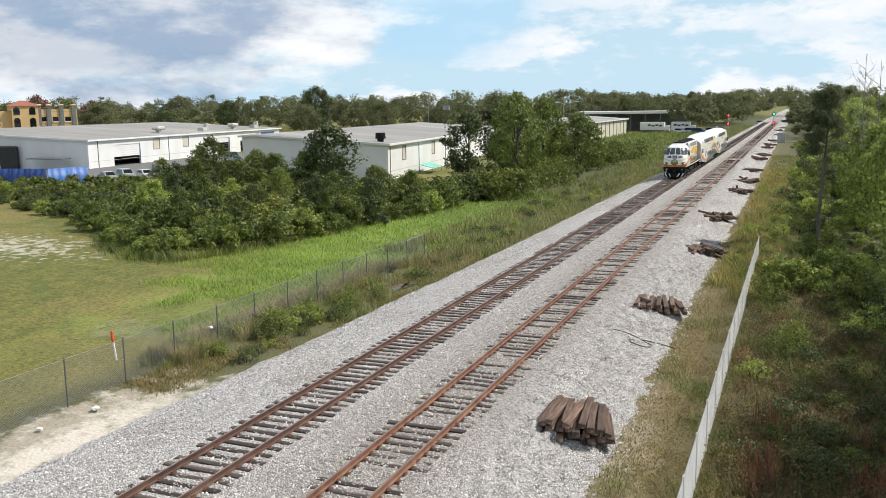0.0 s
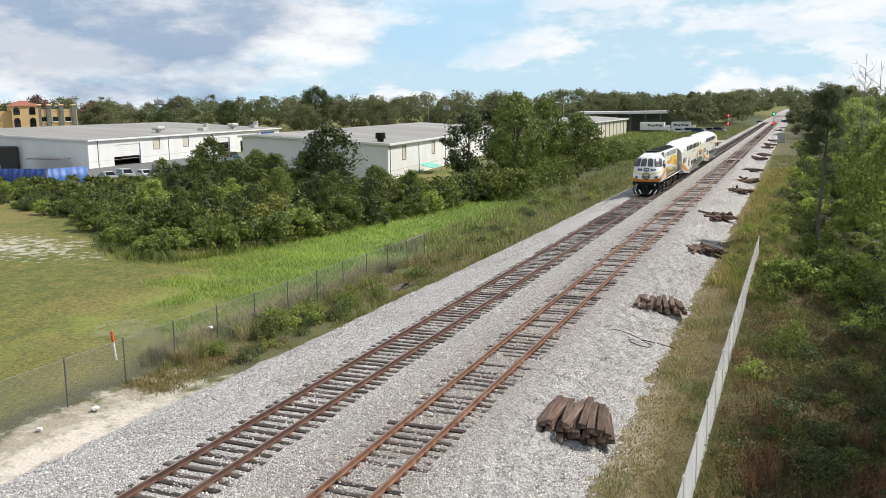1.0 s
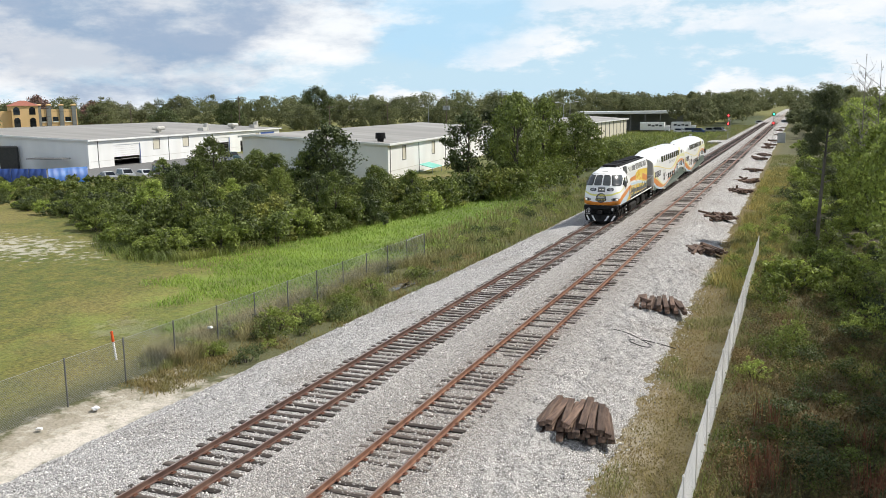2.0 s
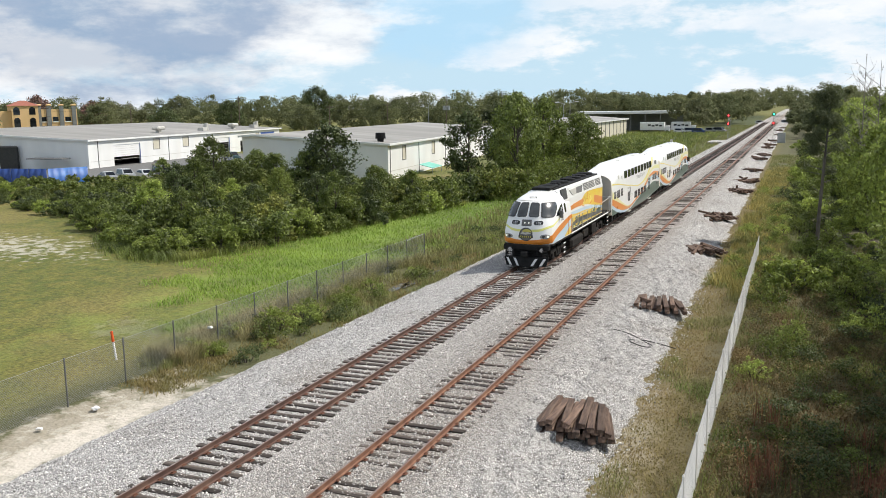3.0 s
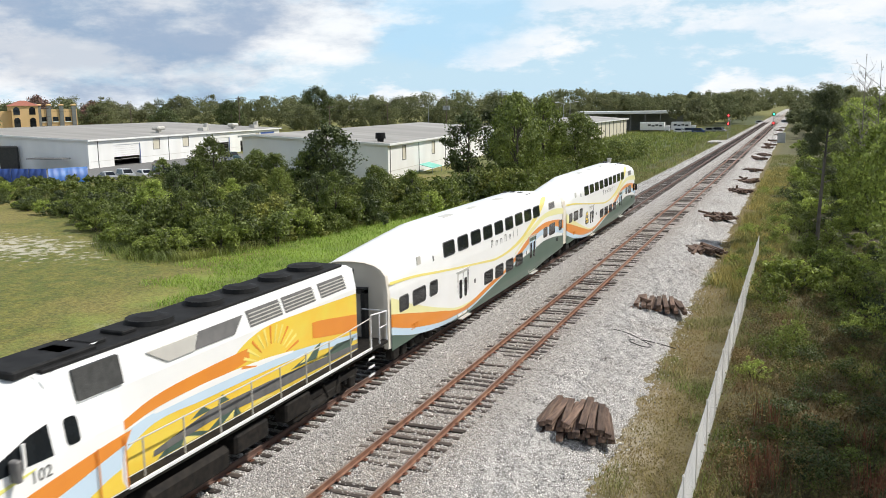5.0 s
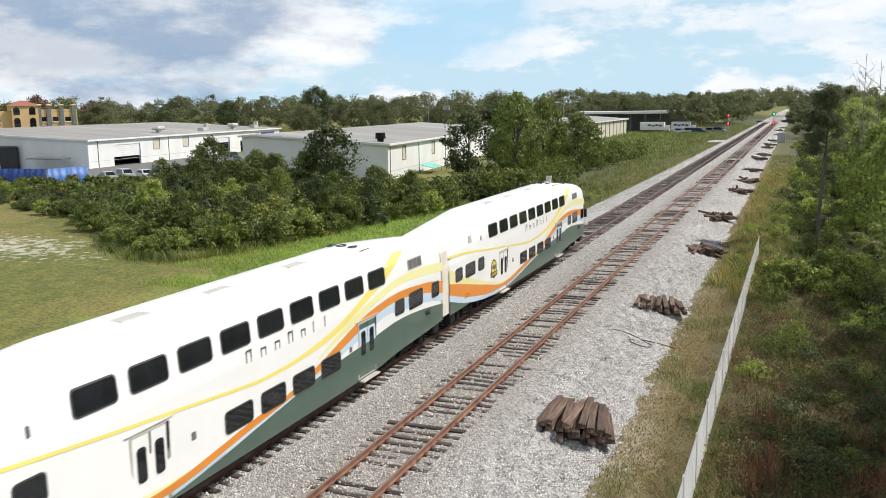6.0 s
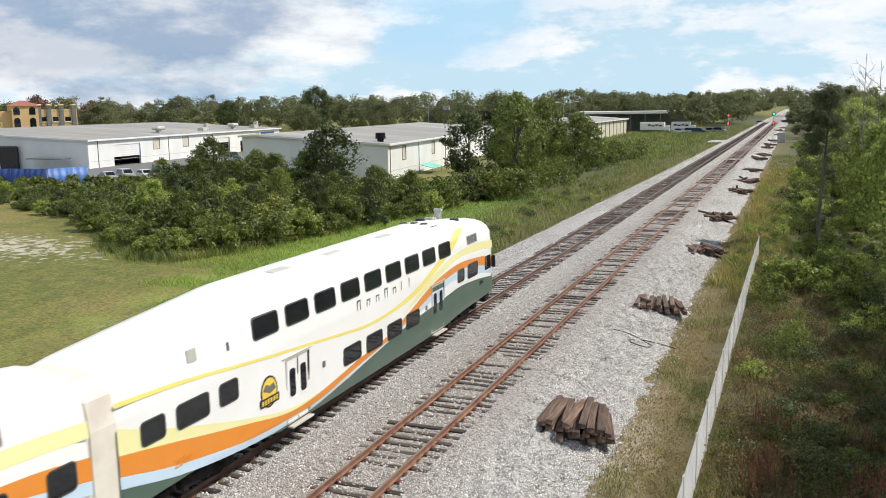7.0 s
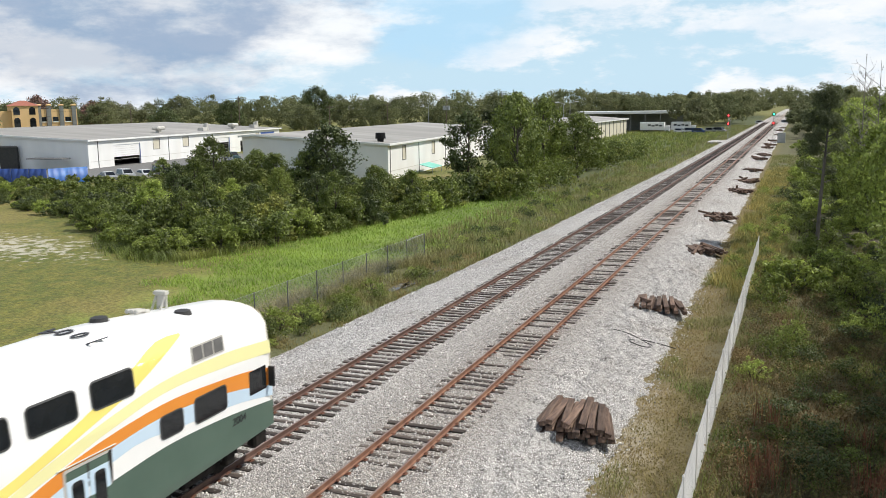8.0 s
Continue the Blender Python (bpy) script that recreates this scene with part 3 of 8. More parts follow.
def build_stones():
    """Loose stones lying on the bank where it is nearest."""
    rng = np.random.default_rng(5)
    n = 46000
    y = 13 + 52 * rng.random(n) ** 1.7
    x = np.where(rng.random(n) < 0.985, rng.uniform(-6.3, 10.2, n), rng.normal(10.35, 0.25, n))
    base = np.array([[1, 0, 0], [-1, 0, 0], [0, 1, 0], [0, -1, 0], [0, 0, 1], [0, 0, -0.6]], float)
    tri = np.array([[0, 2, 4], [2, 1, 4], [1, 3, 4], [3, 0, 4], [2, 0, 5], [1, 2, 5], [3, 1, 5], [0, 3, 5]])
    s = rng.uniform(0.020, 0.050, n)
    z = np.array([max(bed_z(a), ground_z(a, b)) + (bed_wobble(a, b) if a < 10.2 else 0.0) for a, b in zip(x, y)]) + rng.uniform(0.0, 0.015, n)
    g = np.array([shoulder(a) for a in y])
    x = np.where(x < -2.5, -2.5 + (x + 2.5) * g, x)
    keep = ~(((abs(abs(x) - 0.755) < 0.12) | (abs(abs(x - 4.564) - 0.755) < 0.12)))
    x, y, z, s = x[keep], y[keep], z[keep], s[keep]
    n = len(x)
    v = base[None] * rng.uniform(0.6, 1.25, (n, 6, 1)) * s[:, None, None]
    a = rng.uniform(0, 6.28, n)
    ca, sa = np.cos(a)[:, None], np.sin(a)[:, None]
    v = np.stack([v[..., 0] * ca - v[..., 1] * sa, v[..., 0] * sa + v[..., 1] * ca, v[..., 2] + 0.3 * v[..., 0]], -1)
    v += np.stack([x, y, z], -1)[:, None]
    f = (tri[None] + (np.arange(n) * 6)[:, None, None]).reshape(-1, 3)
    fast_mesh("loose_ballast", v.reshape(-1, 3), f, M["stones"], "loose broken pale grey ballast stones on the bank", "ballast")


def fast_object(name, v, f, mat):
    me = bpy.data.meshes.new(name)
    k = f.shape[1]
    me.vertices.add(len(v))
    me.vertices.foreach_set("co", np.ascontiguousarray(v, dtype=np.float32).ravel())
    me.loops.add(f.size)
    me.loops.foreach_set("vertex_index", np.ascontiguousarray(f, dtype=np.int32).ravel())
    me.polygons.add(len(f))
    me.polygons.foreach_set("loop_start", np.arange(0, f.size, k, dtype=np.int32))
    me.materials.append(mat)
    me.update(calc_edges=True)
    me.validate()
    return me


def fast_mesh(name, v, f, mat, label, category):
    ob = new(name, fast_object(name, v, f, mat))
    return tagged(ob, label, category, kind="stuff")


build_stones()


# ---- tracks ----
def rail_mesh(x, y0, y1, mat):
    prof = [(-0.07, -0.172), (0.07, -0.172), (0.07, -0.158), (0.012, -0.14), (0.012, -0.045), (0.036, -0.035), (0.036, -0.006), (0.026, 0.0), (-0.026, 0.0), (-0.036, -0.006), (-0.036, -0.035), (-0.012, -0.045), (-0.012, -0.14), (-0.07, -0.158)]
    ys = [y0 + (y1 - y0) * i / 40 for i in range(41)]
    n = len(prof)
    vs = [(x + a, y, b) for y in ys for a, b in prof]
    fs = [(j * n + i, j * n + (i + 1) % n, (j + 1) * n + (i + 1) % n, (j + 1) * n + i) for j in range(40) for i in range(n)]
    fs += [tuple(range(n - 1, -1, -1)), tuple(40 * n + i for i in range(n))]
    me = mesh_of("rail", vs, fs, [mat, M["railtop"]])
    me.polygons.foreach_set("material_index", [1 if (k < 40 * n and k % n == 7) else 0 for k in range(len(fs))])
    return me


def build_track(x0, railmat, label, seed, sunk, skew):
    rnd = random.Random(seed)
    tr = empty("railway_track", pose(x0, 0, 0))
    tagged(tr, label, "railway track", group="tracks", kind="structure")
    for sx in (-0.755, 0.755):
        part("rail", rail_mesh(sx, -40, 900, railmat), None, tr)
    bm = nb()
    box(bm, -1.3, 1.3, -0.115, 0.115, -0.33, -0.172, 0.012)
    tie = finish("tie", bm, M["tie"])
    bm = nb()
    for sx in (-0.755, 0.755):
        box(bm, sx - 0.17, sx + 0.17, -0.09, 0.09, -0.172, -0.158, 0.004)
        for dx in (-0.1, 0.1):
            box(bm, sx + dx - 0.025, sx + dx + 0.025, -0.05, 0.05, -0.158, -0.135)
    plate = finish("tie_plate", bm, M["plate"])
    y, k = 5.0, 0
    far_v, far_f = [], []
    while y < 460:
        dz = rnd.uniform(-0.03, 0.012) - sunk * rnd.random()
        m = pose(rnd.uniform(-0.06, 0.06), y, dz, 0, 0, rnd.gauss(0, skew))
        if k < 280:
            t = part("tie", tie, None, tr, m=m)
            if k < 90:
                part("tie_plate", plate, None, t, m=pose(0, 0, -dz))
        else:
            b = len(far_v)
            for vx in (-1.3, 1.3):
                for vy in (-0.115, 0.115):
                    for vz in (-0.33, -0.172 + dz):
                        far_v.append((vx, y + vy, vz))
            far_f += [(b + 1, b + 5, b + 7, b + 3), (b, b + 4, b + 5, b + 1), (b + 2, b + 3, b + 7, b + 6), (b, b + 1, b + 3, b + 2), (b + 4, b + 6, b + 7, b + 5)]
        y += rnd.uniform(0.47, 0.53)
        k += 1
    tagged(part("far_ties", mesh_of("far_ties", far_v, far_f, M["tie"]), None, tr), kind="stuff")


build_track(0.0, M["rail"], "railway track with rust-brown rails on dark wooden ties", 11, 0.01, 0.6)
build_track(4.564, M["rail2"], "older railway track with orange-rusted rails and half-buried ties", 12, 0.07, 1.3)


# ---- train ----
def side_x(z):
    """Half width of a coach at a height."""
    pts = [(0.4, 1.42), (0.9, 1.50), (3.05, 1.50), (4.10, 1.41), (4.45, 1.24), (4.70, 0.95), (4.83, 0.55), (4.87, 0.0)]
    for (a, xa), (b, xb) in zip(pts, pts[1:]):
        if z <= b:
            return xa + (xb - xa) * (z - a) / (b - a) if z > a else xa
    return 0.0


def rounded(s0, s1, z0, z1, r, n=4):
    out = []
    for cs, cz, a0 in ((s1 - r, z1 - r, 0), (s0 + r, z1 - r, 90), (s0 + r, z0 + r, 180), (s1 - r, z0 + r, 270)):
        for i in range(n + 1):
            a = radians(a0 + 90 * i / n)
            out.append((cs + r * math.cos(a), cz + r * math.sin(a)))
    return out


def slab(outline, width, off, depth, sgn, name, mat):
    """A plate that follows a vehicle's side; outline in (distance from rear, height)."""
    n = len(outline)
    vs = [(sgn * (width(z) + off), -s, z) for s, z in outline] + [(sgn * (width(z) + off - depth), -s, z) for s, z in outline]
    fs = [tuple(range(n)), tuple(range(2 * n - 1, n - 1, -1))] + [(i, (i + 1) % n, n + (i + 1) % n, n + i) for i in range(n)]
    bm = nb()
    bv = [bm.verts.new(v) for v in vs]
    for f in fs:
        bm.faces.new([bv[i] for i in f])
    return finish(name, bm, mat)


def ring(outer, inner, width, off, depth, sgn, name, mat):
    n = len(outer)
    bm = nb()
    rows = []
    for loop, o in ((outer, off - depth), (outer, off), (inner, off), (inner, off - depth)):
        rows.append([bm.verts.new((sgn * (width(z) + o), -s, z)) for s, z in loop])
    for a, b in zip(rows, rows[1:]):
        for i in range(n):
            bm.faces.new((a[i], a[(i + 1) % n], b[(i + 1) % n], b[i]))
    return finish(name, bm, mat)


def curve_at(pts, s):
    """Smooth curve through (s, value) points, s rising."""
    if s <= pts[0][0]:
        return pts[0][1]
    for i in range(len(pts) - 1):
        if s <= pts[i + 1][0]:
            p0, p1, p2, p3 = pts[max(0, i - 1)], pts[i], pts[i + 1], pts[min(len(pts) - 1, i + 2)]
            t = (s - p1[0]) / (p2[0] - p1[0])
            h = p2[0] - p1[0]
            m1 = (p2[1] - p0[1]) / max(1e-6, p2[0] - p0[0]) * h
            m2 = (p3[1] - p1[1]) / max(1e-6, p3[0] - p1[0]) * h
            return (2 * t**3 - 3 * t**2 + 1) * p1[1] + (t**3 - 2 * t**2 + t) * m1 + (-2 * t**3 + 3 * t**2) * p2[1] + (t**3 - t**2) * m2
    return pts[-1][1]


def band(low, high, s0, s1, width, off, sgn, name, mat, n=50):
    """A painted stripe between two curves along a vehicle's side."""
    vs, fs, k = [], [], 15
    for i in range(n + 1):
        s = s0 + (s1 - s0) * i / n
        a, b = curve_at(low, s), curve_at(high, s)
        b = max(a + 0.002, b)
        for j in range(k):
            z = a + (b - a) * j / (k - 1)
            vs.append((sgn * (width(z) + off), -s, z))
    for i in range(n):
        for j in range(k - 1):
            q = (i * k + j, i * k + j + 1, (i + 1) * k + j + 1, (i + 1) * k + j)
            fs.append(q if sgn > 0 else q[::-1])
    return mesh_of(name, vs, fs, mat)


def wheelset_mesh():
    bm = nb()
    for sx in (-0.755, 0.755):
        out = 0.05 if sx > 0 else -0.05
        tube(bm, (sx - 0.065, 0, 0), (sx + 0.065, 0, 0), 0.50, seg=28)
        tube(bm, (sx - out - 0.012, 0, 0), (sx - out + 0.012, 0, 0), 0.53, seg=28)
        tube(bm, (sx + out, 0, 0), (sx + out * 2.2, 0, 0), 0.16, 0.11, seg=12)
        for a in range(5):
            an = a * 2 * math.pi / 5
            tube(bm, (sx + out * 1.25, 0.29 * math.cos(an), 0.29 * math.sin(an)), (sx + out * 1.45, 0.29 * math.cos(an), 0.29 * math.sin(an)), 0.05, seg=6)
    tube(bm, (-0.7, 0, 0), (0.7, 0, 0), 0.09, seg=10)
    return finish("wheelset", bm, M["under"])


WHEELSET = wheelset_mesh()
WHEELS = []


def bogie(parent, s, base=2.6):
    """A two-axle truck under a vehicle: frame, springs, axle boxes, and turning wheelsets."""
    bm = nb()
    for sx in (-1.08, 1.08):
        box(bm, sx - 0.10, sx + 0.10, -s - base / 2 - 0.45, -s + base / 2 + 0.45, 0.66, 0.88, 0.03)
        box(bm, sx - 0.12, sx + 0.12, -s - 0.62, -s + 0.62, 0.36, 0.68, 0.04)
        for d in (-base / 2, base / 2):
            box(bm, sx - 0.14, sx + 0.15, -s + d - 0.2, -s + d + 0.2, 0.30, 0.70, 0.04)
            tube(bm, (sx, -s + d - 0.34, 0.5), (sx, -s + d - 0.34, 0.8), 0.09)
            tube(bm, (sx, -s + d + 0.34, 0.5), (sx, -s + d + 0.34, 0.8), 0.09)
        tube(bm, (sx * 1.1, -s - 0.25, 0.5), (sx * 1.1, -s - 0.55, 1.0), 0.05)
        tube(bm, (sx * 1.1, -s + 0.25, 0.5), (sx * 1.1, -s + 0.55, 1.0), 0.05)
    box(bm, -1.0, 1.0, -s - 0.3, -s + 0.3, 0.55, 0.95, 0.05)
    part("bogie", bm, M["under"], parent, "dark grimy cast steel bogie frame")
    for d in (-base / 2, base / 2):
        w = part("wheelset", WHEELSET, None, parent, m=pose(0, -s + d, 0.50))
        WHEELS.append((w, -s + d))


COACH_L = 25.2


def coach_top(s):
    return curve_at([(0, 4.38), (0.6, 4.45), (4.6, 4.82), (5.6, 4.87), (18.6, 4.87), (19.8, 4.78), (24.6, 4.28), (25.2, 4.18)], s)


def coach_bottom(s):
    return curve_at([(0, 0.92), (1.4, 0.84), (4.4, 0.70), (5.6, 0.58), (6.6, 0.50), (18.6, 0.50), (19.6, 0.62), (20.8, 0.98), (25.2, 0.98)], s)


def coach(name, label, number, cab):
    c = empty(name)
    tagged(c, label, "train coach", group="train coaches")
    zs = [0.40, 0.62, 0.86, 0.90, 0.94, 1.6, 2.4, 2.98, 3.05, 3.12, 3.6, 4.10, 4.30, 4.45, 4.58, 4.70, 4.78, 4.83, 4.86, 4.87]
    st = [0, 0.12, 0.4] + [0.6 + i * 0.5 for i in range(49)] + [25.08, 25.2]
    bm = nb()
    rows = []
    for s in st:
        H, B = coach_top(s), coach_bottom(s)
        e = min(s, COACH_L - s)
        tuck = 1.0 - 0.05 * max(0.0, 1 - e / 0.4) ** 2
        pts = []
        for z in zs:
            zz = B + (z - 0.4) * (0.9 - B) / 0.5 if z < 0.9 and B < 0.9 else max(z, B)
            if z > 3.05:
                zz = 3.05 + (z - 3.05) * (H - 3.05) / (4.87 - 3.05)
            pts.append((side_x(z) * tuck, zz))
        loop = [(x, z) for x, z in pts] + [(-x, z) for x, z in reversed(pts[:-1])]
        rows.append([bm.verts.new((x, -s, z)) for x, z in loop])
    n = len(rows[0])
    for a, b in zip(rows, rows[1:]):
        for i in range(n):
            bm.faces.new((a[i], a[(i + 1) % n], b[(i + 1) % n], b[i]))
    bm.faces.new(rows[0])
    bm.faces.new(list(reversed(rows[-1])))
    body = finish("body", bm, M["white"])
    body.shade_smooth()
    body.set_sharp_from_angle(angle=radians(35))
    body = part("body", body, None, c, "white painted double-deck coach body")

    def width(z):
        return side_x(z)
    # livery
    lo_g = [(0, 0.92), (1.4, 0.84), (4.4, 0.70), (5.6, 0.58), (6.6, 0.50), (18.6, 0.50), (19.6, 0.62), (20.8, 0.90), (25.2, 0.90)]
    hi_g = [(0, 1.62), (2.2, 1.84), (4.4, 1.93), (6.25, 1.80), (9, 1.62), (10.3, 1.50), (11.8, 1.30), (13.9, 1.02), (15.4, 0.80), (17, 0.60), (18, 0.58), (20, 0.62), (22.8, 0.95), (25.2, 1.50)]
    lo_b = [(0, 1.75), (1.67, 2.03), (4, 2.22), (5.3, 2.34), (6.2, 2.22), (7.8, 1.93), (9.8, 1.62), (11.8, 1.31), (13.9, 1.03), (15.4, 0.81), (17, 0.61), (18, 0.585), (20, 0.63), (22.8, 0.96), (25.2, 1.505)]
    hi_b = lo_o = [(0, 2.05), (1.76, 2.42), (4.3, 2.68), (6.2, 2.54), (7.76, 2.21), (9.8, 1.75), (11.8, 1.37), (13.9, 1.12), (15.4, 0.92), (16.8, 0.74), (18.4, 0.74), (20.3, 0.85), (22.1, 1.11), (23.7, 1.41), (25.2, 1.80)]
    hi_o = [(0, 2.57), (1.1, 2.76), (2.1, 2.86), (4.26, 2.98), (6.1, 2.85), (7.6, 2.60), (9.8, 2.00), (11.8, 1.54), (13.9, 1.33), (15.4, 1.13), (16.9, 0.96), (18.4, 0.95), (20.3, 1.30), (22.1, 1.66), (23.64, 1.98), (25.2, 2.28)]
    lo_p = [(16.0, 0.95), (18.4, 0.94), (20.3, 1.28), (22.1, 1.64), (23.64, 1.96), (25.2, 2.26)]
    hi_p = [(16.0, 1.0), (18.4, 1.06), (20.3, 1.45), (22.1, 1.92), (23.6, 2.36), (25.2, 2.92)]
    lo_y = [(3.5, 4.36), (4.3, 4.05), (5.3, 3.62), (7.0, 3.13), (8.0, 2.85), (9.1, 2.55), (11.3, 2.32), (13.3, 2.28), (14.6, 2.39), (16.9, 2.62), (18.9, 2.81), (20.5, 2.98), (23, 3.24), (25.2, 3.37)]
    hi_y = [(3.5, 4.42), (4.3, 4.43), (5.3, 4.08), (7.0, 3.42), (8.0, 3.10), (9.1, 2.79), (11.3, 2.46), (13.3, 2.39), (14.6, 2.49), (16.9, 2.71), (18.9, 2.90), (20.5, 3.07), (23, 3.34), (25.2, 3.48)]
    lo_r = [(0, 3.00), (2, 3.16), (4.3, 3.22), (6.15, 2.96), (7.75, 2.60), (8.6, 2.42), (10.2, 2.04)]
    hi_r = [(0, 3.37), (2, 3.52), (4.3, 3.50), (6.1, 3.24), (7.7, 2.90), (8.6, 2.66), (10.2, 2.08)]
    for sg in (1, -1):
        part("livery_stripe", band(lo_g, hi_g, 0.02, 25.18, width, 0.004, sg, "livery_green", M["green"]), None, body, "dark grey-green painted lower stripe")
        part("livery_stripe", band(lo_b, hi_b, 0.02, 25.18, width, 0.004, sg, "livery_blue", M["skyblue"]), None, body, "pale blue painted stripe")
        part("livery_stripe", band(lo_o, hi_o, 0.02, 25.18, width, 0.006, sg, "livery_orange", M["orange"]), None, body, "orange painted stripe")
        part("livery_stripe", band(lo_p, hi_p, 16.0, 25.18, width, 0.005, sg, "livery_pale", M["paleyellow"]), None, body, "pale yellow painted stripe")
        part("livery_stripe", band(lo_y, hi_y, 3.5, 25.18, width, 0.008, sg, "livery_yellow", M["yellow"]), None, body, "thin yellow painted stripe")
        part("livery_stripe", band(lo_r, hi_r, 0.02, 10.2, width, 0.005, sg, "livery_sweep", M["paleyellow"]), None, body, "yellow painted sweep")
        wins = [(5.33 + 1.663 * i, 5.33 + 1.663 * i + 1.29, 3.49, 4.13) for i in range(9)]
        wins += [(8.82 + 1.646 * i, 8.82 + 1.646 * i + 1.26, 1.34, 1.97) for i in range(4)]
        wins += [(2.1, 3.42, 2.06, 2.74), (3.83, 4.67, 2.11, 2.70), (20.75, 21.58, 2.16, 2.78), (21.98, 23.25, 2.14, 2.78), (23.63, 24.48, 2.18, 2.78)]
        if not cab:
            wins.append((0.42, 1.20, 2.06, 2.70))
        for s0, s1, z0, z1 in wins:
            w = part("window", slab(rounded(s0 + 0.03, s1 - 0.03, z0 + 0.03, z1 - 0.03, 0.10), width, 0.012, 0.05, sg, "window", M["glass"]), None, c, "dark tinted window")
            part("gasket", ring(rounded(s0, s1, z0, z1, 0.13), rounded(s0 + 0.035, s1 - 0.035, z0 + 0.035, z1 - 0.035, 0.10), width, 0.018, 0.05, sg, "gasket", M["gasket"]), None, w)
        for d0, d1, z0, lower in ((6.24, 7.58, 0.56, True), (17.16, 18.46, 0.56, False)):
            d = part("door_surround", ring(rounded(d0, d1, z0, 2.56, 0.05), rounded(d0 + 0.06, d1 - 0.06, z0 + 0.05, 2.50, 0.04), width, 0.02, 0.05, sg, "door_surround", M["silver"]), None, c, "grey door frame of a pair of sliding doors")
            part("door_jamb", slab(rounded(d0 - 0.01, d0 + 0.09, z0 + 0.02, 2.54, 0.02), width, 0.024, 0.05, sg, "door_jamb", M["dark"]), None, d)
            part("door_seam", slab(rounded((d0 + d1) / 2 - 0.03, (d0 + d1) / 2 + 0.03, z0 + 0.05, 2.50, 0.01), width, 0.013, 0.04, sg, "door_seam", M["dark"]), None, d)
            mid = (d0 + d1) / 2
            for a, b in ((d0 + 0.06, mid - 0.012), (mid + 0.012, d1 - 0.06)):
                leaf = part("door_leaf", slab(rounded(a, b, z0 + 0.05, 2.50, 0.03), width, 0.0105, 0.05, sg, "door_leaf", M["green"] if lower else M["white"]), None, d)
                part("door_pane", slab(rounded(a + 0.14, b - 0.14, 1.38, 2.22, 0.09), width, 0.018, 0.03, sg, "door_pane", M["glass"]), None, leaf)
                if lower:
                    part("livery_stripe", slab(rounded(a + 0.01, b - 0.01, 1.75, 2.30, 0.01), width, 0.014, 0.02, sg, "door_blue", M["skyblue"]), None, leaf, "pale blue painted stripe")
            bm = nb()
            box(bm, sg * 1.47, sg * 1.66, -d1 + 0.05, -d0 - 0.05, 0.47, 0.53, 0.01)
            part("door_step", bm, M["silver"], d)
            bm = nb()
            box(bm, sg * 1.495, sg * 1.54, -d1 - 0.15, -d0 + 0.15, 2.60, 2.622, 0.005)
            part("drip_rail", bm, M["silver"], d)
        # small vents and hatches
        v = part("vent", slab(rounded(2.04, 3.32, 3.60, 4.02, 0.02), width, 0.012, 0.03, sg, "vent", M["silver"]), None, c)
        for i in range(3):
            part("louvre", slab(rounded(2.09 + i * 0.41, 2.45 + i * 0.41, 3.64, 3.98, 0.02), width, 0.02, 0.02, sg, "louvre", M["grey"]), None, v)
        part("hatch", slab(rounded(22.3, 22.65, 3.66, 3.98, 0.02), width, 0.010, 0.03, sg, "hatch", M["silver"]), None, c)
        part("marker_lamp", slab(rounded(21.0, 21.08, 3.55, 3.78, 0.03), width, 0.02, 0.03, sg, "marker_lamp", M["grey"]), None, c)
        part("intercom_box", slab(rounded(16.2, 16.36, 1.72, 1.92, 0.02), width, 0.02, 0.03, sg, "intercom_box", M["grey"]), None, c)
        part("intercom_box", slab(rounded(8.05, 8.2, 1.72, 1.9, 0.02), width, 0.02, 0.03, sg, "intercom_box", M["grey"]), None, c)
        # round emblem of plain shapes, on the cab coach alone
        if cab:
            circ = [(19.34 + 0.42 * math.cos(a * math.pi / 12), 1.90 + 0.46 * math.sin(a * math.pi / 12)) for a in range(24)]
            e = part("emblem", slab(circ, width, 0.012, 0.02, sg, "emblem", M["ink"]), None, c, "round emblem in yellow, grey and black")
            circ2 = [(19.34 + 0.36 * math.cos(a * math.pi / 12), 1.90 + 0.40 * math.sin(a * math.pi / 12)) for a in range(24)]
            part("emblem_field", slab(circ2, width, 0.015, 0.02, sg, "emblem_field", M["sunyellow"]), None, e)
            part("emblem_shape", slab([(19.02, 1.92), (19.3, 1.84), (19.66, 1.98), (19.5, 2.14), (19.3, 2.06), (19.12, 2.12)], width, 0.018, 0.02, sg, "emblem_shape", M["grey"]), None, e)
            part("emblem_band", slab(rounded(18.86, 19.82, 1.52, 1.76, 0.03), width, 0.020, 0.02, sg, "emblem_band", M["ink"]), None, e)
            for k in range(6):
                part("emblem_bar", slab(rounded(18.95 + k * 0.14, 19.03 + k * 0.14, 1.57, 1.71, 0.01), width, 0.024, 0.02, sg, "emblem_bar", M["sunyellow"]), None, e)
        # lettering of the operator's mark as plain bars
        for i in range(7):
            s = 13.95 - i * 0.70
            h = 0.42 if i in (0, 3, 5, 6) else 0.30
            bars = [(0.0, 0.04)] if i > 4 else [(0.0, 0.04), (0.21, 0.25)]
            bm = nb()
            for a, b in bars:
                box(bm, sg * (width(3.1) + 0.002), sg * (width(3.1) + 0.008), -s + a, -s + b, 2.99, 2.99 + h * 0.85)
            if i <= 4:
                box(bm, sg * (width(3.1) + 0.002), sg * (width(3.1) + 0.008), -s, -s + 0.25, 2.99 + h * 0.85 - 0.05, 2.99 + h * 0.85)
            part("lettering", bm, M["grey"], body)
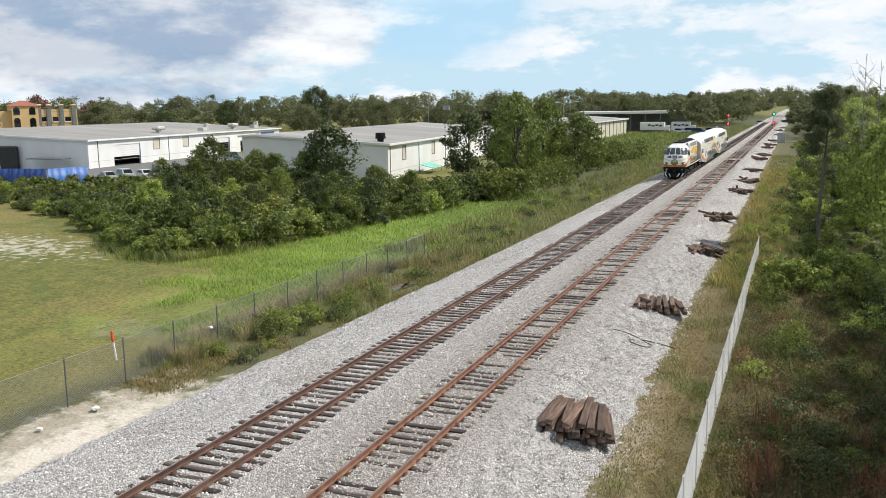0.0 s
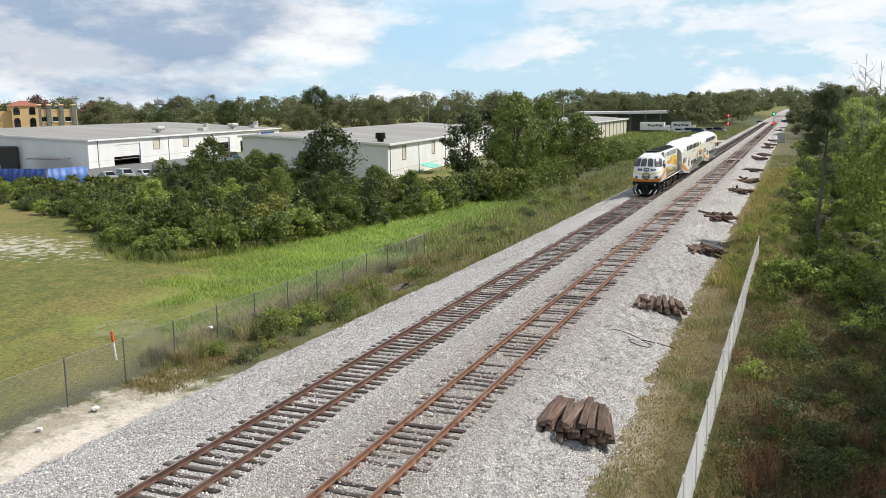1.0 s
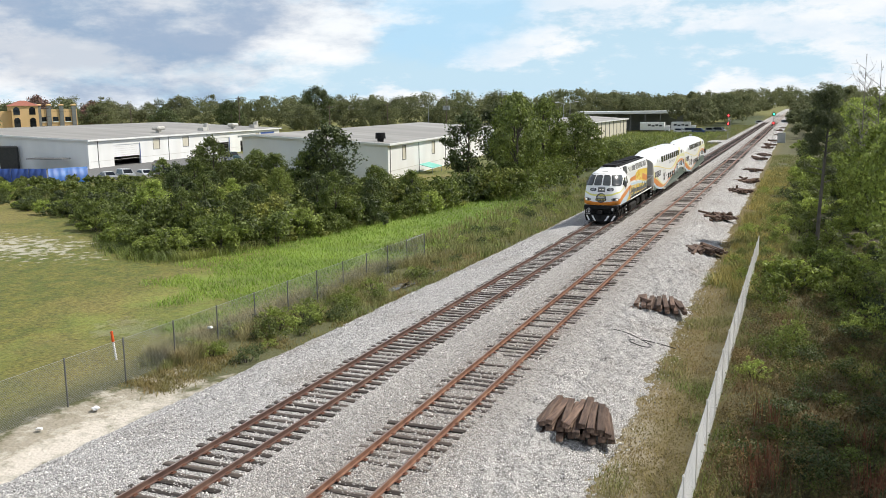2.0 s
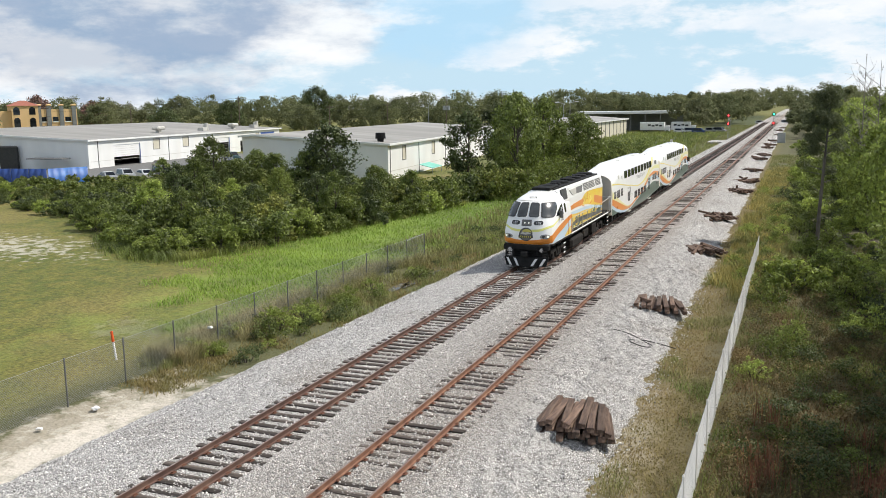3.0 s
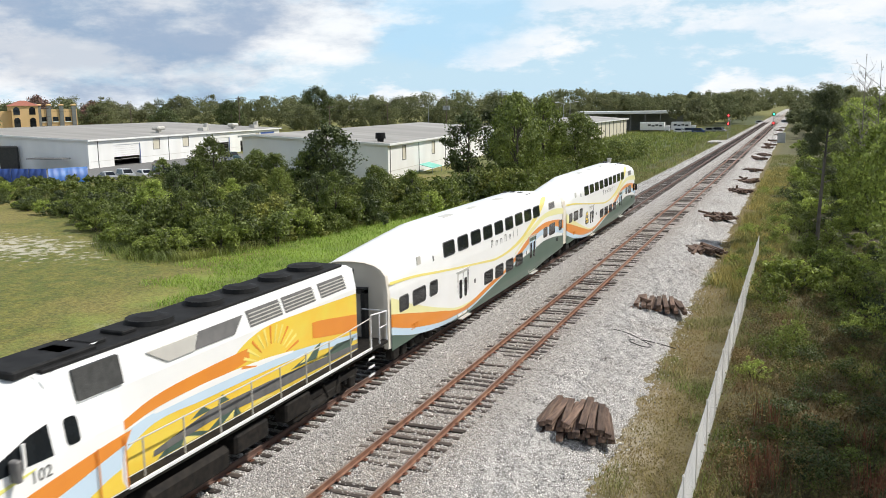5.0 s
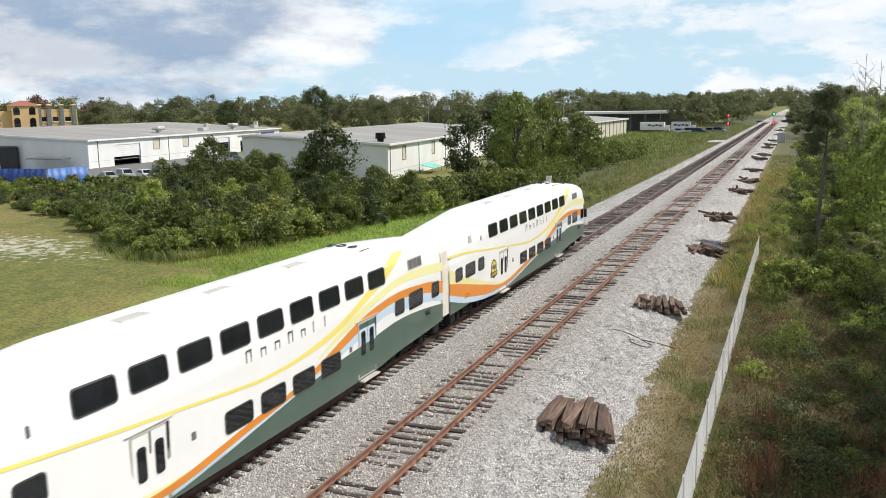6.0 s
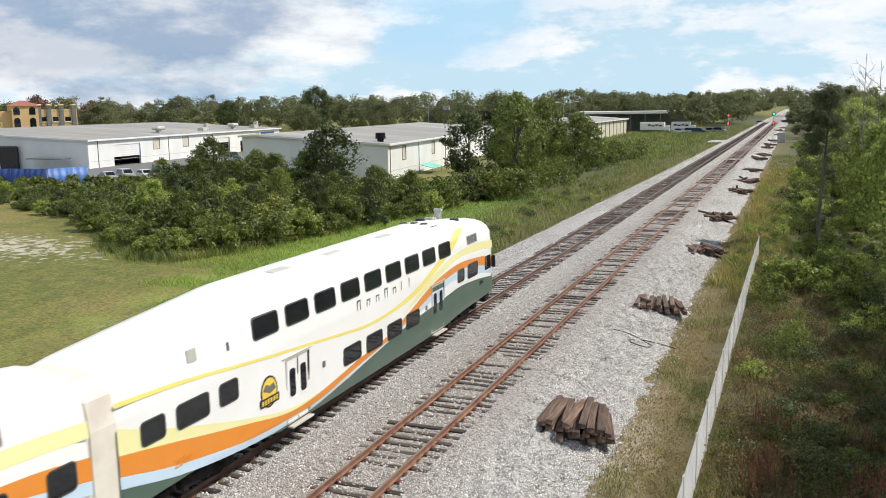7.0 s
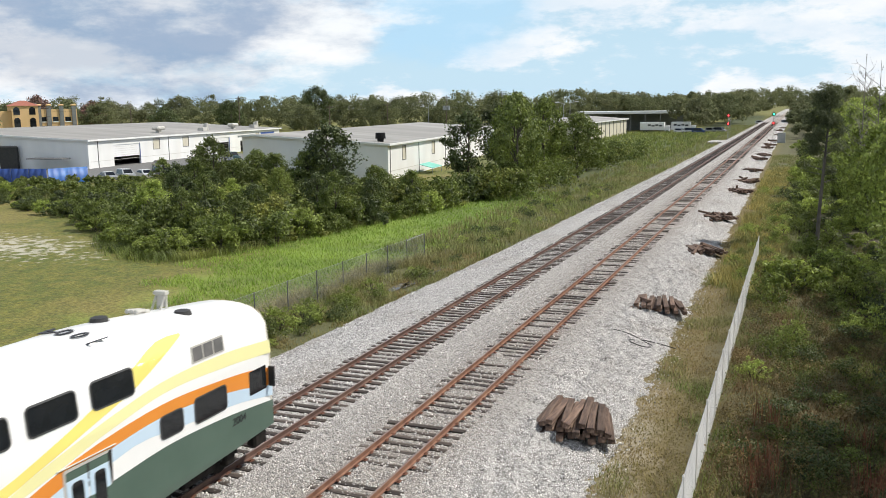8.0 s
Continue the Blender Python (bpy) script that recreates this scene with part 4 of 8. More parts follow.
        # fleet number
        tm = text_mesh(number, 0.30, M["ink"])
        part("number", tm, None, c, m=Matrix.Translation((sg * 1.514, -1.62, 1.58)) @ pose(0, 0, 0, 90, 0, 90 * sg))
        tm = text_mesh(number, 0.34, M["orange"])
        part("number", tm, None, c, "orange fleet number", m=Matrix.Translation((sg * 1.512, -23.1, 1.36)) @ pose(0, 0, 0, 90, 0, 90 * sg))
    # ends: gangway, buffer plate, handrails
    for s, d in ((0.0, 1), (COACH_L, -1)):
        bm = nb()
        y = -s
        box(bm, -0.62, -0.45, y, y + d * 0.32, 1.0, 3.2, 0.03)
        box(bm, 0.45, 0.62, y, y + d * 0.32, 1.0, 3.2, 0.03)
        box(bm, -0.62, 0.62, y, y + d * 0.32, 3.05, 3.25, 0.03)
        part("gangway", bm, M["dark"], c)
        bm = nb()
        pr = [(side_x(z) * 0.955, 3.05 + (z - 3.05) * (coach_top(s) - 3.05) / 1.82 if z > 3.05 else max(z, 1.0)) for z in (1.0, 2.0, 3.05, 3.6, 4.1, 4.3, 4.45, 4.58, 4.7, 4.83, 4.87)]
        lp = pr + [(-x, z) for x, z in reversed(pr[:-1])]
        A2 = [bm.verts.new((x, y + d * 0.002, z)) for x, z in lp]
        B2 = [bm.verts.new((x, y + d * 0.05, z)) for x, z in lp]
        bm.faces.new(A2)
        bm.faces.new(list(reversed(B2)))
        for i in range(len(lp)):
            bm.faces.new((A2[i], A2[(i + 1) % len(lp)], B2[(i + 1) % len(lp)], B2[i]))
        part("end_panel", bm, M["endcream"], c, "beige flat end panel")
        bm = nb()
        box(bm, -0.5, 0.5, y, y + d * 0.1, 1.0, 3.1)
        part("end_door", bm, M["silver"], c)
        bm = nb()
        box(bm, -0.17, 0.17, y - d * 0.5, y + d * 0.45, 0.72, 0.98, 0.04)
        box(bm, -1.2, 1.2, y - d * 0.2, y + d * 0.05, 0.85, 1.05, 0.03)
        part("coupler", bm, M["under"], c)
    # beige shroud that closes the gap to the vehicle in front
    reach = 0.70 if cab else 0.16
    bm = nb()
    pr = [(side_x(z) * 0.975, 3.05 + (z - 3.05) * (coach_top(COACH_L) + 0.02 - 3.05) / 1.82 if z > 3.05 else max(z, 1.0)) for z in (1.0, 2.0, 3.05, 3.6, 4.1, 4.3, 4.45, 4.58, 4.7, 4.78, 4.83, 4.86, 4.87)]
    lp = pr + [(-x, z) for x, z in reversed(pr[:-1])]
    rims = [[bm.verts.new((x * f, -s, z)) for x, z in lp] for s, f in ((COACH_L - 0.05, 1.0), (COACH_L + reach, 1.0), (COACH_L + reach, 0.88), (COACH_L + 0.06, 0.88))]
    for a, b in zip(rims, rims[1:]):
        for i in range(len(lp) - 1):
            bm.faces.new((a[i], a[i + 1], b[i + 1], b[i]))
    part("gap_shroud", bm, M["shroud"], c, "beige shroud closing the gap between vehicles")
    if cab:
        for sg in (1, -1):
            part("cab_window", slab(rounded(0.30, 1.10, 2.06, 2.72, 0.03), width, 0.012, 0.05, sg, "cab_window", M["glass"]), None, c, "dark framed side window of the cab")
            bm = nb()
            box(bm, sg * 1.52, sg * 1.72, -0.22, -0.16, 2.08, 2.66, 0.02)
            part("mirror", bm, M["dark"], c, "black folding rear-view mirror")
        bm = nb()
        for x in (-0.45, 0.45):
            for z in (3.3, 3.05):
                tube(bm, (x, 0.02, z), (x, 0.08, z), 0.1, seg=12)
        part("headlight", bm, M["lens"], c)
        bm = nb()
        box(bm, -1.2, -0.7, 0.0, 0.03, 2.2, 3.0, 0.02)
        box(bm, 0.7, 1.2, 0.0, 0.03, 2.2, 3.0, 0.02)
        part("windscreen", bm, M["glass"], c)
        # horns, antenna and lids on the roof
        bm = nb()
        for dx in (-0.62, -0.34):
            tube(bm, (dx, -2.02, 4.5), (dx, -2.02, 5.02), 0.035)
            tube(bm, (dx, -2.3, 4.5), (dx, -2.02, 5.0), 0.025)
        box(bm, -0.68, -0.28, -2.12, -1.94, 4.94, 5.05, 0.02)
        box(bm, -0.58, -0.38, -2.1, -1.96, 4.62, 4.98, 0.03)
        part("antenna_frame", bm, M["silver"], c, "pale metal antenna frame on the roof")
        part("horn_bracket", box(nb(), -0.64, -0.26, -2.9, -2.72, 4.5, 4.72, 0.02), M["silver"], c)
        for i in range(3):
            part("horn", tube(nb(), (-0.6 + i * 0.14, -2.72, 4.70), (-0.6 + i * 0.14, -3.2, 4.74), 0.02, 0.06), M["silver"], c)
        part("conduit", tube(nb(), (-0.45, -2.9, 4.62), (-0.45, -4.0, 4.74), 0.02), M["silver"], c)
        bm = nb()
        tube(bm, (0.45, -2.35, 4.5), (0.45, -2.35, 4.66), 0.26, 0.2, 14)
        part("roof_antenna", bm, M["dark"], c)
        bm = nb()
        tube(bm, (-0.35, -4.4, 4.70), (-0.35, -4.4, 4.89), 0.26, 0.2, 14)
        part("roof_fan", bm, M["dark"], c)
    for ch, x, z, tilt in zip(number, (0.86, 0.42, -0.03, -0.48), (4.772, 4.868, 4.892, 4.864), (19, 4, 0, -4)):
        part("roof_digit", text_mesh(ch, 0.68, M["ink"], 0.012), None, c, "large black fleet figure on the roof", m=pose(x, -5.75, z, 0, tilt, 180))
    for sg in (1, -1):
        for s in (0.55, 24.65):
            part("end_step", box(nb(), sg * 1.1, sg * 1.42, -s - 0.3, -s + 0.3, 0.45, 0.95, 0.06), M["under"], c)
    for s in (9.5, 13.5, 16.8):
        bm = nb()
        box(bm, 0.06, 0.46, -s - 0.5, -s + 0.5, 4.80, 4.874, 0.01)
        part("roof_panel", bm, M["silver"], c, "grey non-slip roof panel")
    bm = nb()
    box(bm, -1.1, 1.1, -17.5, -7.5, 0.34, 0.50, 0.05)
    part("underframe", bm, M["under"], c)
    for s in (1.0, 24.2):
        part("end_sill", box(nb(), -1.25, 1.25, -s - 0.5, -s + 0.5, 0.70, 0.98, 0.05), M["under"], c)
    bogie(c, 3.0)
    bogie(c, COACH_L - 3.0)
    return c


# locomotive: distances from its rear end
LOC = 0.42


def nose_s(z):
    return LOC - 0.26 + curve_at([(1.0, 18.25), (1.43, 18.32), (1.7, 18.44), (2.24, 18.40), (3.0, 18.12), (3.16, 18.02), (3.90, 17.42), (4.06, 17.02), (4.30, 15.9), (4.50, 14.5), (4.58, 13.6)], z)


def nose_w(z):
    return curve_at([(1.0, 1.50), (2.2, 1.50), (3.0, 1.48), (3.16, 1.45), (3.60, 1.36), (3.90, 1.22), (4.06, 1.08), (4.30, 0.84), (4.50, 0.58), (4.58, 0.40)], z)


def nose_k(z):
    """How far the nose rounds back at its corners: squarer below, wrapped at the windscreen."""
    return curve_at([(1.0, 0.55), (2.2, 0.56), (2.7, 0.70), (3.1, 0.92), (3.5, 0.95), (4.6, 0.95)], z)


def nose_pt(u, z, off=0.0):
    """A point of the nose: u runs round it from the middle, 1.5 where the straight side begins."""
    w, sf = nose_w(z) + off, nose_s(z) + off
    if abs(u) <= 1.5:
        t = u / 1.5
        return (w * t * (1.2 - 0.2 * t * t), -(sf - nose_k(z) * abs(t) ** 2.6), z)
    return (math.copysign(w, u), -(sf - nose_k(z) - (abs(u) - 1.5)), z)


def soft_poly(pts, r=0.09, n=3):
    """A polygon with its corners rounded."""
    out = []
    for i, p in enumerate(pts):
        a, b, c = Vector(pts[i - 1]), Vector(p), Vector(pts[(i + 1) % len(pts)])
        q0, q1 = b + (a - b).normalized() * r, b + (c - b).normalized() * r
        for k in range(n + 1):
            f = k / n
            m = q0 * (1 - f) ** 2 + b * 2 * f * (1 - f) + q1 * f * f
            out.append((m.x, m.y))
        nxt = c + (b - c).normalized() * r
        for k in range(1, 5):
            m = q1.lerp(nxt, k / 5)
            out.append((m.x, m.y))
    return out


def nose_patch(outline, off, name, mat):
    """A pane or badge that follows the nose; outline in (u, height)."""
    cu = sum(p[0] for p in outline) / len(outline)
    cz = sum(p[1] for p in outline) / len(outline)
    vs = [nose_pt(cu, cz, off)]
    n = len(outline)
    rings = 10
    for f in [(i + 1) / rings for i in range(rings)]:
        vs += [nose_pt(cu + (u - cu) * f, cz + (z - cz) * f, off) for u, z in outline]
    vs += [nose_pt(u, z, off - 0.05) for u, z in outline]
    fs = [(0, 1 + i, 1 + (i + 1) % n) for i in range(n)]
    for r in range(rings):
        fs += [(1 + r * n + i, 1 + (r + 1) * n + i, 1 + (r + 1) * n + (i + 1) % n, 1 + r * n + (i + 1) % n) for i in range(n)]
    bm = nb()
    bv = [bm.verts.new(v) for v in vs]
    for f in fs:
        bm.faces.new([bv[i] for i in f])
    return finish(name, bm, mat)


def nose_band(low, high, u0, u1, off, name, mat, n=64):
    vs, fs = [], []
    for i in range(n + 1):
        u = u0 + (u1 - u0) * i / n
        a, b = curve_at(low, abs(u)), curve_at(high, abs(u))
        for j in range(9):
            vs.append(nose_pt(u, a + (b - a) * j / 8, off + 0.008))
    for i in range(n):
        for j in range(8):
            fs.append((i * 9 + j, (i + 1) * 9 + j, (i + 1) * 9 + j + 1, i * 9 + j + 1))
    return mesh_of(name, vs, fs, mat)


def locomotive():
    c = empty("locomotive")
    tagged(c, "white diesel locomotive with orange, yellow and blue sunburst livery", "locomotive")
    back = 12.9 + LOC
    # cab and nose
    bm = nb()
    rows = []
    for z in [1.43 + 3.15 * i / 44 for i in range(45)]:
        us = [-1.5 + 3.0 * i / 48 for i in range(49)]
        end = 1.5 + nose_s(z) - nose_k(z) - (back if z < 3.6 else back + 1.15)
        us = [-end, -(1.5 + end) / 2] + us + [(1.5 + end) / 2, end]
        rows.append([bm.verts.new(nose_pt(u, z)) for u in us])
    for a, b in zip(rows, rows[1:]):
        for i in range(len(a) - 1):
            bm.faces.new((a[i], a[i + 1], b[i + 1], b[i]))
        bm.faces.new((a[-1], a[0], b[0], b[-1]))
    bm.faces.new(rows[-1])
    bm.faces.new(list(reversed(rows[0])))
    body = finish("cab_body", bm, M["white"])
    body.shade_smooth()
    body.set_sharp_from_angle(angle=radians(40))
    cabb = part("cab_body", body, None, c, "white rounded cab with a raked nose")
    front = [(0.07, 3.12), (0.58, 3.10), (0.56, 3.86), (0.07, 3.88)]
    corner = [(0.76, 3.09), (1.40, 3.06), (1.88, 3.58), (1.70, 3.85), (0.72, 3.86)]
    for pane in (front, corner):
        for sg in (1, -1):
            o = [(sg * u, z) for u, z in pane][::sg]
            cu, cz = sum(q[0] for q in o) / len(o), sum(q[1] for q in o) / len(o)
            big = [(cu + (u - cu) * 1.09, cz + (z - cz) * 1.08) for u, z in o]
            part("windscreen_seal", nose_patch(soft_poly(big, 0.11), 0.030, "windscreen_seal", M["dark"]), None, cabb)
            part("windscreen_pane", nose_patch(soft_poly(o), 0.044, "windscreen_pane", M["glass_cab"]), None, cabb, "tinted windscreen pane in a black seal")
            bm = nb()
            tube(bm, nose_pt(cu + 0.1, 3.92, 0.05), nose_pt(cu - 0.1, 3.35, 0.05), 0.012, seg=6)
            part("wiper", bm, M["dark"], cabb)
    bm = nb()
    for k in range(16):
        u = -1.6 + 0.2 * k
        tube(bm, nose_pt(u, 3.98, 0.02), nose_pt(u + 0.2, 3.98, 0.02), 0.013, seg=6)
    part("rain_gutter", bm, M["silver"], cabb)
    low_o = [(0, 1.45), (1.1, 1.46), (1.75, 1.60), (2.85, 1.86), (4.38, 2.11), (5.45, 2.35), (6.1, 2.50)]
    high_o = [(0, 1.70), (0.7, 1.76), (1.2, 1.92), (1.95, 2.12), (3.2, 2.38), (4.45, 2.57), (5.4, 2.69), (6.1, 2.75)]
    side_end = 1.5 + 18.44 + LOC - 0.72 - 0.26 - back
    part("livery_stripe", nose_band(low_o, high_o, -side_end, side_end, 0.006, "nose_orange", M["orange"]), None, cabb, "orange painted stripe")
    low_b = [(0, 1.455), (6.2, 1.46)]
    high_b = [(0, 1.46), (1.5, 1.48), (1.9, 1.63), (2.85, 1.84), (4.38, 2.09), (5.45, 2.33), (6.1, 2.48)]
    for sg in (1, -1):
        part("livery_stripe", nose_band(low_b, high_b, sg * 1.5, sg * side_end, 0.003, "nose_blue", M["skyblue"], 24), None, cabb, "pale blue painted panel")
    low_y = [(0, 2.20), (0.7, 2.25), (1.15, 2.40), (1.95, 2.57), (2.85, 2.76), (3.3, 2.86)]
    high_y = [(0, 2.34), (0.7, 2.39), (1.15, 2.53), (1.95, 2.69), (2.85, 2.84), (3.3, 2.90)]
    part("livery_stripe", nose_band(low_y, high_y, -3.3, 3.3, 0.006, "nose_yellow", M["limeyellow"]), None, cabb, "pale yellow painted stripe")
    for sg in (1, -1):
        part("livery_stripe", nose_band([(0, 1.47), (6.2, 1.47)], [(4.4, 1.50), (4.8, 1.62), (5.7, 1.90), (6.2, 2.0)], sg * 4.4, sg * side_end, 0.005, "nose_gold", M["sunyellow"], 24), None, cabb, "golden yellow painted panel")
    # headlights, number boards, emblem
    for sg in (1, -1):
        o = [(sg * 1.04 + 0.31 * math.cos(a * math.pi / 12), 1.93 + 0.14 * math.sin(a * math.pi / 12)) for a in range(24)]
        h = part("headlight", nose_patch(o, 0.03, "headlight", M["lens"]), None, cabb, "oval twin headlight cluster")
        o = [(sg * 1.19 + 0.075 * math.cos(a * math.pi / 8), 1.93 + 0.08 * math.sin(a * math.pi / 8)) for a in range(16)]
        part("headlight_bulb", nose_patch(o, 0.045, "headlight_bulb", M["lamp"]), None, h)
        o = [(sg * 0.92 + 0.08 * math.cos(a * math.pi / 8), 1.93 + 0.09 * math.sin(a * math.pi / 8)) for a in range(16)]
        part("headlight_bulb", nose_patch(o, 0.045, "headlight_bulb", M["dark"]), None, h)
        o = rounded(sg * 0.62 - 0.25, sg * 0.62 + 0.25, 2.62, 2.86, 0.11)
        nbd = part("number_board", nose_patch(o, 0.016, "number_board", M["ink"]), None, cabb, "black number board with white figures")
        x, y, z = nose_pt(sg * 0.62, 2.74, 0.034)
        tilt = -math.degrees(math.atan2(nose_s(2.6) - nose_s(2.9), 0.3))
        part("number", text_mesh("102", 0.22, M["letter_white"]), None, nbd, m=Matrix.Translation((x, y - 0.006, z)) @ pose(0, 0, 0, 90 + tilt, 0, 0) @ pose(0, 0, 0, 0, sg * 16, 0))
    o = rounded(-0.26, 0.26, 2.55, 2.93, 0.03)
    lp = part("lamp_panel", nose_patch(o, 0.014, "lamp_panel", M["grey"]), None, cabb, "recessed dark panel with two central lamps")
    for u in (-0.1, 0.1):
        o = [(u + 0.045 * math.cos(a * math.pi / 6), 2.74 + 0.045 * math.sin(a * math.pi / 6)) for a in range(12)]
        part("lamp_bulb", nose_patch(o, 0.026, "lamp_bulb", M["lamp"]), None, lp)
    o = [(0.35 * math.cos(a * math.pi / 14), 2.06 + 0.40 * math.sin(a * math.pi / 14)) for a in range(28)]
    em = part("emblem", nose_patch(o, 0.022, "emblem", M["ink"]), None, cabb, "round emblem of grey and yellow shapes")
    o = [(0.31 * math.cos(a * math.pi / 14), 2.06 + 0.36 * math.sin(a * math.pi / 14)) for a in range(28)]
    part("emblem_field", nose_patch(o, 0.030, "emblem_field", M["grey"]), None, em)
    o = [(0.24 * math.cos(a * math.pi / 14) + 0.04, 2.20 + 0.18 * math.sin(a * math.pi / 14)) for a in range(15)]
    part("emblem_sun", nose_patch(o, 0.034, "emblem_sun", M["olive_gold"]), None, em)
    part("emblem_shape", nose_patch([(-0.27, 2.10), (0.0, 2.05), (0.27, 2.12), (0.10, 2.22), (-0.05, 2.16), (-0.16, 2.24)], 0.040, "emblem_shape", M["silver"]), None, em)
    part("emblem_band", nose_patch(rounded(-0.37, 0.37, 1.84, 2.01, 0.03), 0.038, "emblem_band", M["ink"]), None, em)
    for k in range(6):
        part("emblem_bar", nose_patch(rounded(-0.30 + k * 0.105, -0.24 + k * 0.105, 1.87, 1.98, 0.01), 0.044, "emblem_bar", M["olive_gold"]), None, em)

    def nw(z):
        return nose_w(z)
    for sg in (1, -1):
        s = part("side_window", slab([(14.85 + LOC, 2.98), (16.65 + LOC, 3.02), (16.2 + LOC, 3.25), (15.3 + LOC, 3.55), (14.85 + LOC, 3.62)], nw, 0.012, 0.05, sg, "side_window", M["glass"]), None, cabb, "dark wedge-shaped cab side window")
        bm = nb()
        box(bm, sg * 1.49, sg * 1.54, -(15.62 + LOC), -(15.56 + LOC), 2.98, 3.5)
        part("window_post", bm, M["white"], s)
        part("side_window", slab(rounded(14.12 + LOC, 14.48 + LOC, 3.02, 3.58, 0.1), nw, 0.012, 0.05, sg, "side_window", M["glass"]), None, cabb)
        bm = nb()
        box(bm, sg * 1.5, sg * 1.72, -(15.95 + LOC), -(15.8 + LOC), 2.85, 3.3, 0.03)
        part("mirror", bm, M["grey"], cabb)
        part("number", text_mesh("102", 0.36, M["grey"]), None, cabb, m=Matrix.Translation((sg * (nose_w(2.75) + 0.012), -(15.2 + LOC), 2.72)) @ pose(0, 0, 0, 90, 0, 90 * sg))
        part("intake", slab(rounded(12.85, 14.2, 3.70, 4.36, 0.02), lambda z: 1.10 if z < 3.62 else 1.10 - (z - 3.62) * 0.19, 0.05, 0.08, sg, "intake", M["grille"]), None, cabb, "grey intake grille behind the cab")
        d = part("cab_door", slab(rounded(13.0 + LOC, 13.7 + LOC, 1.5, 3.0, 0.03), nw, 0.002, 0.03, sg, "cab_door", M["white"]), None, cabb)
        bm = nb()
        for s in (12.98, 13.78):
            tube(bm, (sg * 1.56, -(s + LOC), 1.5), (sg * 1.56, -(s + LOC), 2.7), 0.02, seg=6)
        part("grab_rail", bm, M["orange"], d)
    bm = nb()
    a = nose_pt(0, 4.12, 0.05)
    box(bm, -0.22, 0.22, a[1] - 0.03, a[1] + 0.03, 4.15, 4.19)
    box(bm, -0.22, -0.18, a[1] - 0.03, a[1] + 0.03, 4.02, 4.19)
    box(bm, 0.18, 0.22, a[1] - 0.03, a[1] + 0.03, 4.02, 4.19)
    part("lifting_bar", bm, M["silver"], cabb)
    # hood
    HX = 1.08
    prof = [(HX, 1.43), (HX, 3.62), (0.95, 4.30), (0.70, 4.40), (0, 4.42)]
    r0, r1 = LOC + 1.2, back + 1.6
    bm = nb()
    loop = prof + [(-x, z) for x, z in reversed(prof[:-1])]
    A = [bm.verts.new((x, -r0, z)) for x, z in loop]
    B = [bm.verts.new((x, -r1, z)) for x, z in loop]
    for i in range(len(loop)):
        j = (i + 1) % len(loop)
        bm.faces.new((A[i], A[j], B[j], B[i]))
    bm.faces.new(A)
    bm.faces.new(list(reversed(B)))
    hood = part("hood", bm, M["white"], c, "white engine hood with a sunburst mural")

    def hw(z):
        return HX if z < 3.62 else HX - (z - 3.62) * 0.2
    k = LOC
    for sg in (1, -1):
        part("livery_stripe", band([(0, 1.46), (13, 1.46)], [(1.4, 3.42), (5.7, 3.58), (7.2, 3.58), (8.2, 3.36), (9.2, 2.95), (back, 2.5)], r0 + 0.01, back, hw, 0.004, sg, "mural_yellow", M["sunyellow"]), None, hood, "golden yellow sunburst mural")
        part("livery_stripe", band([(8.0, 2.86), (8.8, 2.78), (10.1, 2.80), (11.95, 2.74), (back, 2.50)], [(8.0, 3.20), (10.1, 3.16), (11.93, 3.04), (back, 2.70)], 8.0, back, hw, 0.010, sg, "mural_orange", M["orange"]), None, hood, "orange painted stripe")
        part("livery_stripe", band([(1.4, 2.08), (4.1, 2.50), (4.6, 2.60)], [(1.4, 2.66), (4.1, 3.06), (4.6, 3.10)], r0 + 0.02, 4.6, hw, 0.010, sg, "mural_orange", M["orange"]), None, hood, "orange painted stripe")
        part("livery_stripe", band([(1.5, 1.78), (5.75, 2.24), (10.13, 2.38), (11.97, 2.40), (back, 1.90)], [(1.78, 2.04), (5.73, 2.49), (7.45, 2.60), (10.1, 2.66), (11.95, 2.66), (back, 2.46)], r0 + 0.02, back, hw, 0.008, sg, "mural_blue", M["skyblue"]), None, hood, "pale blue painted stripe")
        part("livery_stripe", band([(5.75, 2.46), (7.45, 2.55), (10.1, 2.62), (11.95, 2.62)], [(5.73, 2.52), (7.45, 2.70), (10.1, 2.80), (11.95, 2.74)], 5.75, 11.9, hw, 0.0095, sg, "mural_white", M["white"]), None, hood, "thin white painted line")
        # fan of rays over the rising sun
        for i in range(13):
            a0 = radians(16 + i * 12.3)
            c0, s0 = math.cos(a0), math.sin(a0)
            ray = [(6.9 + c0 * ra * 1.35 + dw * s0, min(3.58, 2.42 + s0 * ra - dw * c0)) for ra, dw in ((0.60, -0.015), (0.60, 0.015), (1.14, 0.045), (1.14, -0.045))]
            part("sun_ray", slab(ray, hw, 0.013, 0.02, sg, "sun_ray", M["yellow"] if i % 3 else M["orange"]), None, hood)
        # dark leaves and the road of the mural
        for pts in ([(11.9, 1.48), (9.9, 1.48), (10.3, 1.62), (11.2, 1.84)], [(10.0, 1.48), (8.5, 1.48), (8.7, 1.76), (9.4, 1.70)], [(5.9, 1.95), (4.4, 1.90), (4.1, 2.36), (4.9, 2.14)], [(4.0, 1.82), (2.2, 1.62), (1.9, 1.92), (3.1, 2.02)], [(10.6, 2.02), (9.8, 2.02), (10.1, 2.22)], [(9.5, 2.04), (9.0, 2.04), (9.3, 2.28)]):
